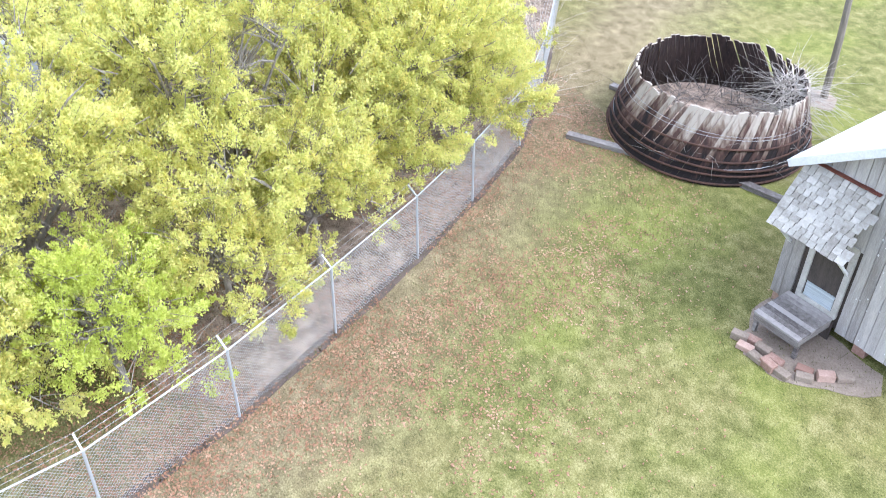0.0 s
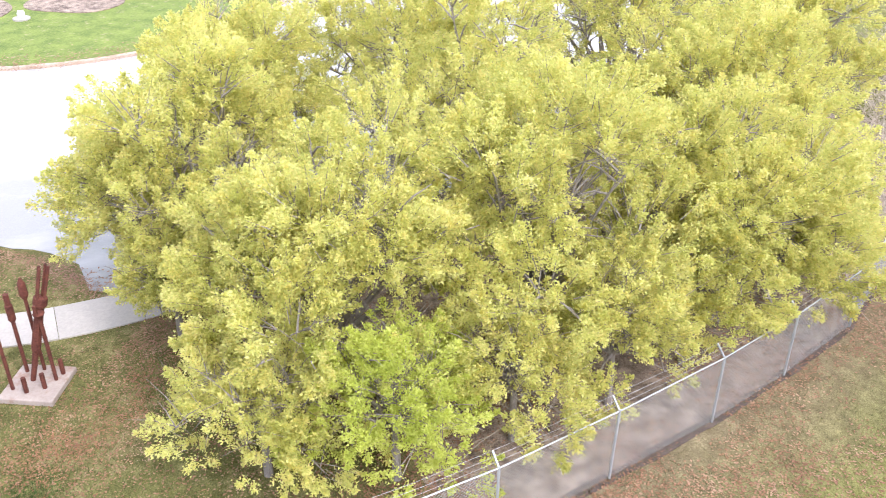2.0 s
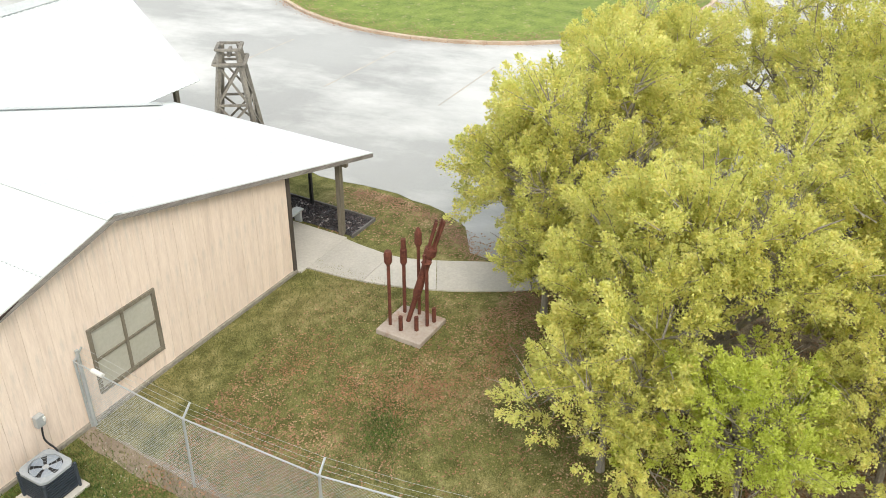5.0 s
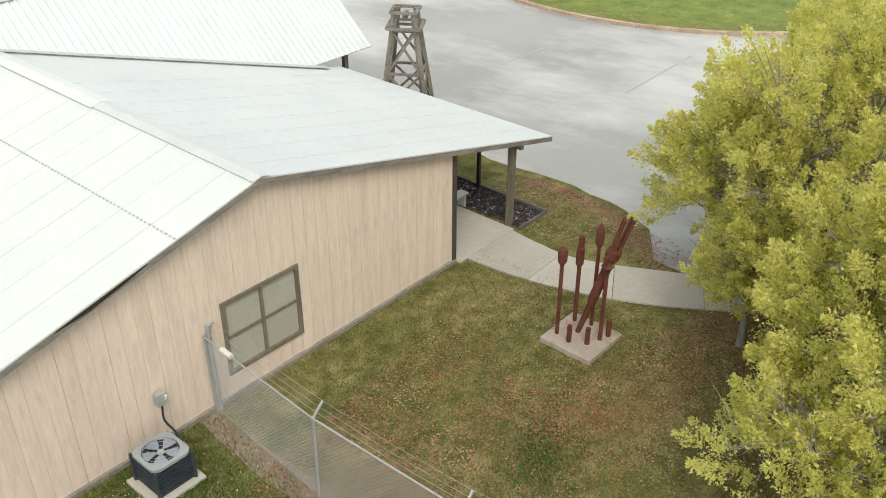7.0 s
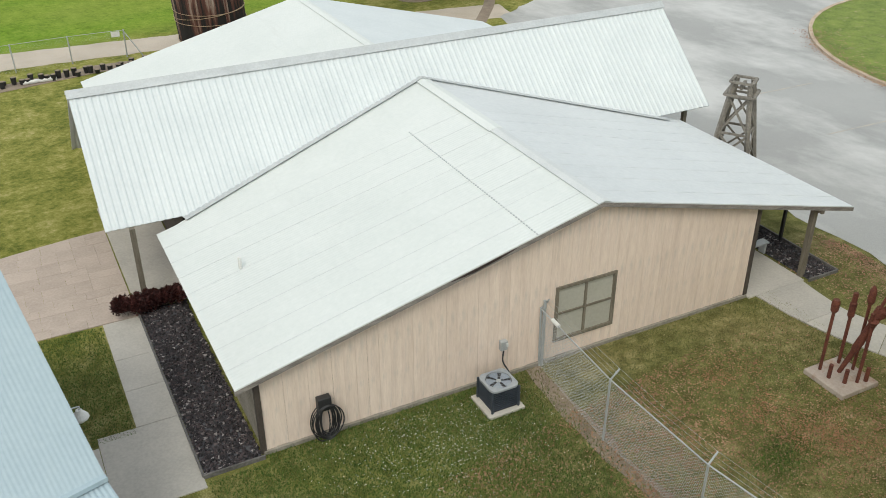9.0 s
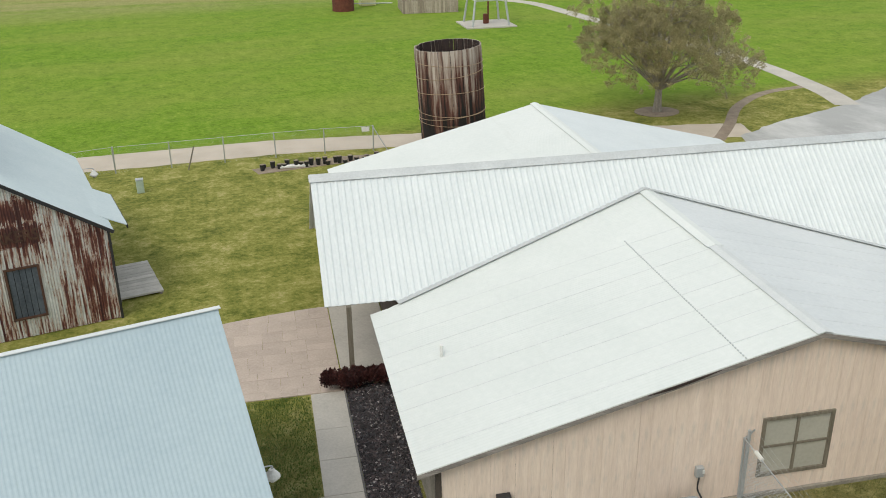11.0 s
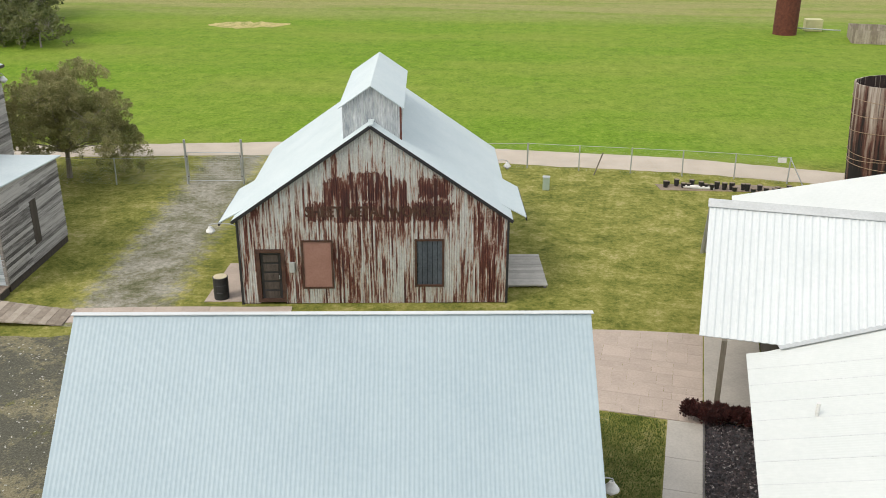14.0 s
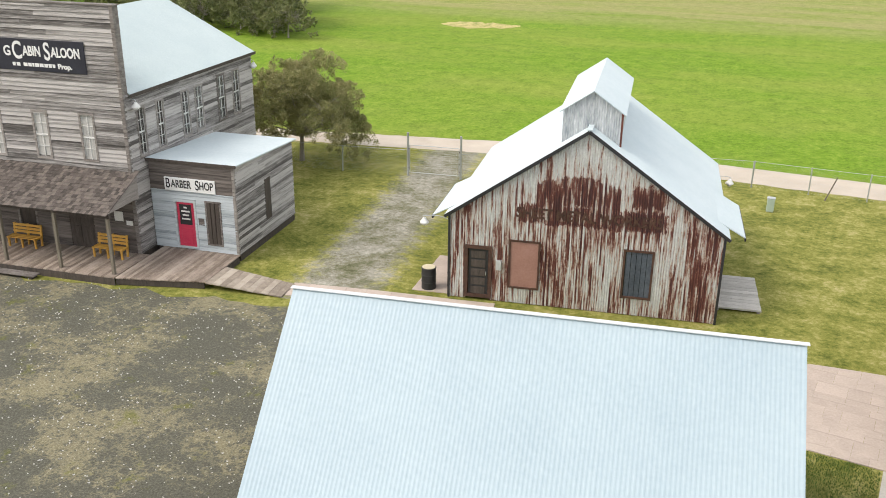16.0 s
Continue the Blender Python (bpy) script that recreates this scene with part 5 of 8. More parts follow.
def saloon():
    b = thing("saloon", S_AT, "two-storey grey clapboard saloon with a false front and shingled porch", "building")
    W, D, F = 9.6, 11.0, 0.35
    eave, par = 7.16, 10.55
    front = [(-2.09, -1.49, 4.30, 6.20), (-4.34, -3.70, 4.25, 6.18), (-6.60, -5.98, 4.2, 6.16)]
    lower = [(-3.3, -2.1, F, 2.4), (-5.9, -4.9, F + 0.5, 2.3)]
    side = [(0.75, 1.25, 4.4, 6.4), (2.2, 2.68, 4.4, 6.4), (4.2, 4.75, 4.4, 6.4), (5.35, 5.95, 4.4, 6.4), (7.4, 8.05, 4.4, 6.5), (8.9, 9.55, 4.4, 6.5)]
    core = bmesh.new()
    box_in(core, -W, -0.02, 0.05, D, 0.0, eave)
    box_in(core, -W, -0.02, 0.05, 0.3, eave, par)
    part("wall", core, WOOD_DARK, b, "grey board wall")
    F_AT, E_AT = pose(0, 0, 0), pose(0, 0, 0, 0, 0, 90)
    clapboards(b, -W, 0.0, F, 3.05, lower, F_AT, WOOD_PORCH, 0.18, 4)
    clapboards(b, -W, 0.0, 3.05, par, front, F_AT, WOOD_CLAP, 0.18, 2)
    clapboards(b, 0.0, D, F, eave - 0.05, side, E_AT, WOOD_CLAP, 0.18, 3)
    for q in front:
        sash(b, *q, F_AT)
    for q in side:
        sash(b, *q, E_AT)
    part("corner_trim", box(-0.12, 0.03, -0.05, 0.1, F, par), WOOD_GREY, b, "grey corner board")
    part("parapet_cap", box(-W - 0.05, 0.08, -0.06, 0.34, par, par + 0.05), WOOD_GREY, b)
    part("parapet_side", box(-0.02, 0.02, 0.0, 0.32, eave - 0.1, par), WOOD_GREY, b)
    # gable roof behind the false front
    rz, k = 9.6, (9.6 - eave) / (W / 2)
    vs, lf = wavy(0.31, D + 0.2, 0.09, 3)
    for s, e in ((-1, 0.14), (1, -W - 0.14)):
        sheet_part("roof", ROOF_SALOON, b, "pale grey green metal roof", us=vs, top=lambda v: -W / 2, bot=lambda v, e=e: e, place=lambda v, u: (u, v, rz - abs(u + W / 2) * k),
                   normal=Vector((-k * s, 0, 1)).normalized(), wave=lambda v: 0.012 * lf[v], thick=0.04)
    part("fascia", beam((0.14, 0.31, eave - 0.14), (0.14, D + 0.3, eave - 0.14), 0.03, 0.14), WOOD_DARK, b)
    bm = wall_in(bmesh.new(), [(-W, eave), (-0.02, eave), (-W / 2, rz - 0.06)], D - 0.1, D)
    part("gable_wall", bm, WOOD_CLAP, b)
    # porch: deck, posts, shingled roof
    for i in range(int((W + 0.4) / 0.15)):
        x = 0.4 - (i + 1) * 0.15
        part("deck_plank", box(0, 0.142, -2.55, 0.0, F - 0.05, F), WOOD_DECK, b, at=pose(x, 0, random.uniform(-0.006, 0.006)))
    part("deck_skirt", box(-W, 0.4, -2.55, -2.5, 0.0, F - 0.055), WOOD_DARK, b)
    for x in (0.22, -2.25, -4.86, -7.4, -9.4):
        part("porch_post", beam((x, -2.25, F), (x, -2.25, 2.85), 0.12), WOOD_POST, b, "timber porch post")
    part("porch_beam", beam((-W, -2.25, 2.80), (0.35, -2.25, 2.80), 0.12, 0.16), WOOD_DARK, b)
    rng = random.Random(5)
    sl = (3.95 - 2.88) / 2.45
    part("porch_roof_deck", slopebox(-W, 0.3, -2.4, 0.0, 2.86, sl, 0.03), WOOD_DARK, b)
    shingle = [mesh_of("shingle", slopebox(0, w, 0, 0.30, 0.0, sl - 0.10, 0.018), SHINGLE) for w in (0.12, 0.15, 0.18)]
    count = 0
    for r in range(13):
        y, x = -2.45 + r * 0.19, 0.32
        while x > -6.6:
            i = rng.randrange(3)
            w = (0.12, 0.15, 0.18)[i]
            x -= w + 0.006
            part("shingle", shingle[i], None, b, at=pose(x, y + rng.uniform(-0.02, 0.02), 2.895 + (y + 2.4) * sl + rng.uniform(0, 0.008)))
            count += 1
    part("porch_gable", wall_in(bmesh.new(), [(0, 2.85), (2.3, 2.85), (2.3, 3.85)], 0, 0.03), WOOD_GREY, b, at=pose(0.2, -2.3, 0, 0, 0, 90))
    # sign
    sg = part("sign_board", box(-7.6, -1.45, -0.09, -0.04, 7.85, 9.12, 0.01), SIGN_NAVY, b, "black painted sign board with white lettering")
    row_of((("C", 0.98), ("ABIN", 0.54), (" ", 0.4), ("S", 0.98), ("ALOON", 0.54)), -4.78, -1.66, 8.63, SIGN_WHITE, sg, 0.017)
    row_of((("G", 0.54),), -5.2, -4.88, 8.60, SIGN_WHITE, sg, 0.017)
    bm = bmesh.new()
    for x0, x1 in ((-4.86, -4.72), (-4.66, -4.50), (-4.34, -4.16), (-4.12, -3.96), (-3.92, -3.84), (-3.80, -3.62), (-3.58, -3.40), (-3.36, -3.20), (-3.16, -3.02), (-2.98, -2.86)):
        box_in(bm, x0, x1, -0.10, -0.09, 8.03, 8.17)
    part("sign_line", bm, SIGN_WHITE, sg)
    row_of((("Prop.", 0.27),), -2.72, -2.08, 8.09, SIGN_WHITE, sg, 0.012)
    # lower front: door, dark window, notices, lamp
    x0, x1, z0, z1 = lower[0]
    d = part("door", box(x0, x1, -0.01, 0.05, z0, z1), WOOD_DARK, b, "dark plank door")
    for i in range(4):
        part("panel", box(x0 + 0.08 + (i % 2) * 0.55, x0 + 0.52 + (i % 2) * 0.58, -0.03, -0.01, z0 + 0.15 + (i // 2) * 0.95, z0 + 0.95 + (i // 2) * 0.95), WOOD_DARK, d)
    x0, x1, z0, z1 = lower[1]
    part("window", frame_in(bmesh.new(), x0, x1, z0, z1, 0.1, -0.04, 0.06), WOOD_GREY, b)
    for x, z, w, h in ((-1.05, 1.75, 0.42, 0.42), (-0.5, 1.6, 0.3, 0.2)):
        part("notice", box(x, x + w, -0.06, -0.045, z, z + h), WHITE_PAINT, b, "white paper notice")
    return b


def slopebox(x0, x1, y0, y1, z, slope, t):
    """A plate that rises with y."""
    bm = box(x0, x1, y0, y1, z, z + t)
    for v in bm.verts:
        v.co.z += (v.co.y - y0) * slope
    return bm


SHINGLE = worn("dark wood shingle", (0.05, 0.041, 0.035), (0.165, 0.138, 0.118), 0.9, 0, 3, 18, piece=0.35)
saloon()


def barber_shop():
    b = thing("barber_shop", pose(-18.62, 30.56, 0, 0, 0, 4.5), "small pale blue barber shop with grey clapboard side", "shop")
    W, D, F, ZF, ZB = 3.93, 5.6, 0.35, 4.25, 3.94
    dr, wn_ = (-2.84, -1.92, 0.42, 2.52), (-1.36, -0.76, 0.7, 2.55)
    core = box(-W, -0.03, 0.05, D, F - 0.1, 3.6)
    part("wall", core, WOOD_DARK, b, "board wall")
    clapboards(b, -W, 0.0, F, 2.95, [dr, wn_], pose(0, 0, 0), CLAP_BLUE, 0.15, 6)
    clapboards(b, -W, 0.0, 2.95, ZF, [], pose(0, 0, 0), WOOD_PORCH, 0.17, 7)
    clapboards(b, 0.0, D, F, ZB, [(2.6, 3.15, 1.0, 2.9)], pose(0, 0, 0, 0, 0, 90), WOOD_CLAP, 0.16, 8)
    part("corner_trim", box(-0.09, 0.03, -0.05, 0.08, F, ZF - 0.02), WOOD_GREY, b, "grey corner board")
    part("roof", slopebox(-W - 0.1, 0.2, -0.15, D + 0.15, ZF, (ZB - ZF) / D, 0.05), ROOF_GALV, b, "flat pale metal roof")
    part("fascia", box(-W - 0.1, 0.2, -0.18, -0.15, ZF - 0.08, ZF + 0.05), WOOD_DARK, b)
    part("side_wedge", wall_in(bmesh.new(), [(0.0, ZB - 0.03), (D, ZB - 0.03), (D, ZB), (0.0, ZF)], -0.02, 0.03), WOOD_CLAP, b, "grey boards under the roof slope", at=pose(0, 0, 0, 0, 0, 90))
    d = part("door", box(dr[0] + 0.06, dr[1] - 0.06, -0.02, 0.04, dr[2], dr[3] - 0.06), RED_PAINT, b, "red door with dark glass")
    part("pane", box(dr[0] + 0.18, dr[1] - 0.18, -0.03, -0.02, 1.45, 2.35), BLACK_PAINT, d)
    bm = bmesh.new()
    for i, w in enumerate((0.15, 0.4, 0.3, 0.4)):
        c = (dr[0] + dr[1]) / 2
        box_in(bm, c - w / 2, c + w / 2, -0.036, -0.03, 2.18 - i * 0.17, 2.25 - i * 0.17)
    part("door_writing", bm, WHITE_PAINT, d)
    part("panel", box(dr[0] + 0.2, dr[1] - 0.2, -0.035, -0.02, 0.6, 1.25, 0.01), RED_PAINT, d)
    part("door_frame", frame_in(bmesh.new(), dr[0] - 0.06, dr[1] + 0.06, dr[2] - 0.05, dr[3] + 0.06, 0.1, -0.06, 0.04), CLAP_BLUE, b)
    w = part("window", frame_in(bmesh.new(), wn_[0] - 0.07, wn_[1] + 0.07, wn_[2] - 0.07, wn_[3] + 0.07, 0.08, -0.06, 0.04), WOOD_GREY, b, "dark shuttered window")
    for i in range(3):
        part("slat", box(wn_[0] + i * 0.2, wn_[0] + i * 0.2 + 0.17, -0.05, -0.02, wn_[2], wn_[3]), WOOD_DARK, w)
    part("shutter", box(2.6, 3.15, -0.05, -0.01, 1.0, 2.9), WOOD_DARK, b, "dark board shutter", at=pose(0, 0, 0, 0, 0, 90))
    part("notice", box(-1.78, -1.52, -0.05, -0.03, 1.5, 1.8), WOOD_GREY, b)
    sg = part("sign_board", box(-3.22, -0.86, -0.09, -0.05, 2.95, 3.53, 0.01), SIGN_WHITE, b, "white sign board with black lettering")
    row_of((("B", 0.60), ("ARBER", 0.48), (" ", 0.5), ("S", 0.60), ("HOP", 0.48)), -3.13, -0.94, 3.25, BLACK_PAINT, sg, 0.006)
    part("foundation", box(-W, 0, 0.1, D, 0.0, F - 0.1), WOOD_DARK, b)
    return b


barber_shop()


# ---- trees ----
def leaf_cloud(plumes, leaf, seed, per, aspect=0.8):
    """Many small folded leaves along leafy shoots; plumes: foot, direction, length, radius. per: leaves on a shoot 1 long and 0.3 wide."""
    rng = np.random.default_rng(seed)
    out = []
    for foot, way, length, wide in plumes:
        n = max(10, int(per * length * wide / 0.3))
        way = np.array(way)
        u = rng.uniform(0.0, 1.0, n) ** 0.8
        r = np.abs(rng.normal(0, 0.48, n)) * wide * np.sin(np.pi * np.clip(u * 0.82 + 0.16, 0, 1)) ** 0.7
        d = rng.normal(size=(n, 3))
        d -= (d @ way)[:, None] * way
        d /= np.linalg.norm(d, axis=1)[:, None] + 1e-9
        c = np.array(foot) + way * (u * length)[:, None] + d * r[:, None]
        ax = way * 0.75 + d * 0.6 + rng.normal(size=(n, 3)) * 0.4
        ax /= np.linalg.norm(ax, axis=1)[:, None]
        sd = np.cross(ax, rng.normal(size=(n, 3)))
        sd /= np.linalg.norm(sd, axis=1)[:, None] + 1e-9
        size = leaf * rng.uniform(0.6, 1.3, n)[:, None]
        w = size * aspect * 0.5
        out.append(np.stack([c - sd * w, c + sd * w, c + ax * size], 1).reshape(-1, 3))
    v = np.concatenate(out)
    me = bpy.data.meshes.new("crown")
    me.vertices.add(len(v))
    me.vertices.foreach_set("co", v.astype(np.float32).ravel())
    me.loops.add(len(v))
    me.loops.foreach_set("vertex_index", np.arange(len(v), dtype=np.int32))
    me.polygons.add(len(v) // 3)
    me.polygons.foreach_set("loop_start", (np.arange(len(v) // 3) * 3).astype(np.int32))
    me.update(calc_edges=True)
    return me


def limbs(tips, r0, rng, fork=1.6):
    """A tapered trunk that forks to its tips."""
    bm = bmesh.new()
    top = Vector((0.05, 0.05, fork))
    tube_in(bm, [(0, 0, -0.2), (0.03, 0.02, fork * 0.5), top], [r0 * 1.35, r0, r0 * 0.85], 9)
    for tip in tips:
        tip = Vector(tip)
        mid = top.lerp(tip, 0.5) + Vector((rng.uniform(-0.4, 0.4), rng.uniform(-0.4, 0.4), rng.uniform(0.1, 0.5)))
        tube_in(bm, [top - Vector((0, 0, 0.15)), top.lerp(mid, 0.5), mid, tip], [r0 * 0.5, r0 * 0.33, r0 * 0.18, r0 * 0.05], 6)
        for k in range(4):
            a = mid.lerp(tip, rng.uniform(0.1, 0.9))
            e = a + Vector((rng.uniform(-1, 1), rng.uniform(-1, 1), rng.uniform(0.1, 1.0)))
            tube_in(bm, [a, a.lerp(e, 0.5) + Vector((0, 0, 0.08)), e], [r0 * 0.15, r0 * 0.1, r0 * 0.03], 4, False)
    return bm


def tree(name, base, spread, height, material, label, seed, leaf=0.13, per=200, n=200, low=1.2, group="", r0=0.22, size=(0.35, 0.75), tall=1.15, bark=None, fill=0.35, gaps=-9.0, slim=0.36):
    rng = random.Random(seed)
    t = thing(name, Matrix.Translation(base), label, "tree", group)
    clumps, tips, shoots, bare = [], [], [], []
    # main boughs make lobes; tufts gather on the lobes' outer sides
    lobes = []
    for i in range(22):
        a, q = i * 2.4 + rng.uniform(-0.4, 0.4), math.sqrt((i + 0.5) / 22)
        rim = 1 + 0.15 * math.sin(3 * a + seed)
        x, y = math.cos(a) * q * spread[0] * 0.72 * rim, math.sin(a) * q * spread[1] * 0.72 * rim
        top = low + (height - low) * math.sqrt(max(0.06, 1 - q * q * 0.85)) * rng.uniform(0.62, 1.06)
        lobes.append((x, y, top, rng.uniform(0.17, 0.33) * (spread[0] + spread[1]) / 2))
        tips.append((x, y, top - 0.6))
    for i in range(n):
        x0, y0, top, R = lobes[i % len(lobes)]
        d = Vector((rng.gauss(0, 1), rng.gauss(0, 1), rng.gauss(0.25, 0.9))).normalized()
        q = rng.uniform(fill, 1.0) ** 0.5
        x, y, z = x0 + d.x * R * q, y0 + d.y * R * q, top - R * 0.55 + d.z * R * 0.85 * q
        z = max(z, low * rng.uniform(0.5, 1.1))
        s = rng.uniform(*size)
        way = (d * 0.75 + Vector((x / spread[0], y / spread[1], 0)) * 0.55 + Vector((rng.uniform(-0.3, 0.3), rng.uniform(-0.3, 0.3), 0.5))).normalized()
        # bare pockets open between the boughs, where grey twigs show
        if noise.noise((x * 0.55 + seed, y * 0.55, z * 0.7)) < gaps:
            bare.append((Vector((x, y, z)) - way * s * 0.9, Vector((x, y, z)) + way * s * tall * 0.6))
            continue
        clumps.append(((x, y, z), tuple(way), s * tall, s * slim))
        shoots.append((Vector((x, y, z)) - way * s * 0.5, Vector((x, y, z)) + way * s * tall * 0.8))
        if i % 9 == 0:
            tips.append((x, y, z))
    bm = limbs(tips[:40], r0, rng)
    for a, e in shoots[::2]:
        tube_in(bm, [a, e], [r0 * 0.07, r0 * 0.03], 3, False)
    for a, e in bare:
        m = a.lerp(e, 0.5) + Vector((rng.uniform(-0.12, 0.12), rng.uniform(-0.12, 0.12), 0.06))
        tube_in(bm, [a, m, e], [0.012, 0.008, 0.003], 3, False)
        for k in range(2):
            tube_in(bm, [m, m.lerp(e, 0.6) + Vector((rng.uniform(-0.3, 0.3), rng.uniform(-0.3, 0.3), rng.uniform(0, 0.3)))], [0.006, 0.002], 3, False)
    part("trunk", bm, bark or BARK, t, "grey branching trunk")
    me = leaf_cloud(clumps, leaf, seed, per)
    me.materials.append(material)
    part("crown", me, None, t)
    return t


Y_LAB = "spreading tree with yellow-green spring leaves behind the fence"
Y_TREES = ((20.3, 2.6, 4.1, 4.0, 6.8), (21.6, -2.2, 4.6, 4.2, 7.4), (22.6, -7.0, 3.8, 3.8, 6.4), (24.6, 6.1, 3.7, 3.6, 7.4), (27.2, -1.2, 4.8, 4.6, 8.0), (27.8, -8.6, 4.6, 4.2, 7.2),
           (32.4, 0.8, 4.6, 4.6, 7.8), (33.0, -6.8, 4.8, 4.6, 7.8), (29.8, 6.0, 3.4, 3.4, 7.2), (34.0, -13.2, 4.4, 4.0, 6.8))
for i, (x, y, sx, sy, h) in enumerate(Y_TREES):
    near = x < 24
    tree("yellow_green_tree", (x, y, 0), (sx, sy), h, LEAF_YELLOW, Y_LAB, 11 + i, leaf=0.060 if near else 0.068, per=430 if near else 290, n=940 if near else 800, low=0.8, group="trees along the fence", size=(0.40, 0.8), tall=1.0, fill=0.35, gaps=-0.35, slim=0.42)
for i, (x, y, r, h) in enumerate(((17.6, 4.1, 2.4, 3.5), (17.3, 1.4, 2.2, 3.8), (18.3, -1.2, 2.2, 3.9), (19.3, -3.6, 2.0, 3.9), (20.7, -5.8, 2.0, 4.0), (22.2, -8.6, 2.0, 4.2), (24.6, -10.6, 2.2, 4.4), (24.9, 7.9, 2.0, 4.7), (22.6, 6.7, 1.3, 3.6))):
    tree("fence_sapling", (x, y, 0), (r, r), h, LEAF_LIME if i == 1 else LEAF_YELLOW, "low leafy yellow-green sapling overhanging the fence", 140 + i, leaf=0.058, per=430, n=300, low=0.5, group="saplings along the fence", r0=0.08, size=(0.34, 0.62), tall=1.0, fill=0.35, slim=0.42)
tree("field_tree", (34.9, 49.5, 0), (7.3, 6.8), 8.6, LEAF_GREY, "spreading tree with grey-olive leaves in the field", 31, leaf=0.075, per=170, n=1900, low=1.6, r0=0.24, size=(0.34, 0.62), fill=0.3, tall=0.75, slim=0.8)
tree("yard_tree", (-23.6, 45.3, 0), (5.0, 4.4), 6.3, LEAF_OLIVE, "bushy olive tree behind the saloon", 41, leaf=0.075, per=220, n=1450, low=0.3, r0=0.13, size=(0.34, 0.62), tall=0.75, fill=0.2, slim=0.8)
single("mulch_ring", slab([(34.9 + 1.5 * math.cos(a), 49.5 + 1.3 * math.sin(a)) for a in np.linspace(0, 6.1, 24)], 0.002, 0.03), DIRT, "brown mulch ring at the tree's foot", "mulch", kind="structure")
W_LAB = "wooded edge of the field with grey-green undergrowth"
rngw = random.Random(77)
for i in range(14):
    x, y = -52 - i * 3.4 + rngw.uniform(-1, 1), 93 + (i % 4) * 5 + rngw.uniform(-2, 2) + i * 0.6
    tree("woodland_tree", (x, y, 0), (3.6, 3.6), rngw.uniform(7, 11), LEAF_WOOD, W_LAB, 60 + i, leaf=0.30, per=18, n=150, low=0.2, group="woodland edge", r0=0.2, size=(0.9, 1.6))
for i in range(18):
    x, y = -47 - i * 2.0 + rngw.uniform(-1, 1), 84 + rngw.uniform(-1.5, 3) + i * 0.9
    tree("woodland_shrub", (x, y, 0), (2.8, 2.8), rngw.uniform(2.4, 4.0), LEAF_WOOD, "grey-green shrub at the wood's edge", 90 + i, leaf=0.26, per=26, n=90, low=0.3, group="woodland shrubs", r0=0.08, size=(0.6, 1.1))


# ---- chain-link fences ----
def fence(posts, label, height=1.85, pitch=0.055, arms=0.0, wire=0.0022, rail=0.018, seed=1, post_r=0.03):
    f = thing("chain_link_fence", Matrix(), label, "fence")
    rng = random.Random(seed)
    P = [Vector((x, y, 0)) for x, y in posts]
    tops = []
    mesh_v, mesh_f = [], []
    for i, p in enumerate(P):
        d = (P[min(i + 1, len(P) - 1)] - P[max(i - 1, 0)]).normalized()
        side = Vector((-d.y, d.x, 0))
        lean = Vector((rng.uniform(-0.03, 0.03), rng.uniform(-0.03, 0.03), 0))
        post = part("post", tube([p - Vector((0, 0, 0.1)), p + lean + Vector((0, 0, height + 0.03))], post_r, 8), GALV, f)
        tops.append(p + lean + Vector((0, 0, height)))
        if arms:
            part("arm", beam(tops[-1], tops[-1] + side * arms + Vector((0, 0, abs(arms))), 0.035, 0.03), GALV, post, "slanted barbed wire arm")
    for i, (a, b) in enumerate(zip(P, P[1:])):
        part("top_rail", tube([tops[i], tops[i + 1]], rail, 6), GALV, f)
        d = b - a
        ln_ = d.length
        d.normalize()
        side = Vector((-d.y, d.x, 0))
        # woven wires run slantwise both ways
        for s in (1, -1):
            n = int((ln_ + height) / (pitch * 1.414))
            for k in range(n):
                x0 = -height + k * pitch * 1.414 if s > 0 else k * pitch * 1.414
                x1 = x0 + s * height
                z0, z1 = 0.03, height
                if s > 0:
                    if x0 < 0:
                        z0, x0 = z0 - x0, 0
                    if x1 > ln_:
                        z1, x1 = z1 - (x1 - ln_), ln_
                else:
                    if x0 > ln_:
                        z0, x0 = z0 + (x0 - ln_), ln_
                    if x1 < 0:
                        z1, x1 = z1 + x1, 0
                if z1 - z0 < 0.05:
                    continue
                p, q = a + d * x0 + Vector((0, 0, z0)), a + d * x1 + Vector((0, 0, z1))
                base = len(mesh_v)
                o = side * (wire * 1.5 * s)
                t = (q - p).normalized().cross(side) * wire
                for c in (p, q):
                    mesh_v += [tuple(c + o + t), tuple(c + o - t * 0.5 + side * wire), tuple(c + o - t * 0.5 - side * wire)]
                mesh_f += [(base, base + 1, base + 4, base + 3), (base + 1, base + 2, base + 5, base + 4), (base + 2, base, base + 3, base + 5)]
        if arms:
            for k in (0.35, 0.65, 1.0):
                p, q = (tops[j] + Vector((-(P[min(j + 1, len(P) - 1)] - P[max(j - 1, 0)]).normalized().y, (P[min(j + 1, len(P) - 1)] - P[max(j - 1, 0)]).normalized().x, 0)) * arms * k + Vector((0, 0, abs(arms) * k)) for j in (i, i + 1))
                m = (p + q) / 2 - Vector((0, 0, 0.05))
                part("barbed_wire", tube([p, m, q], 0.0032, 4), FENCE_WIRE, f)
    me = bpy.data.meshes.new("wire_mesh")
    me.from_pydata(mesh_v, [], mesh_f)
    me.update()
    me.materials.append(FENCE_WIRE)
    tagged(part("wire_mesh", me, None, f), kind="stuff")
    return f


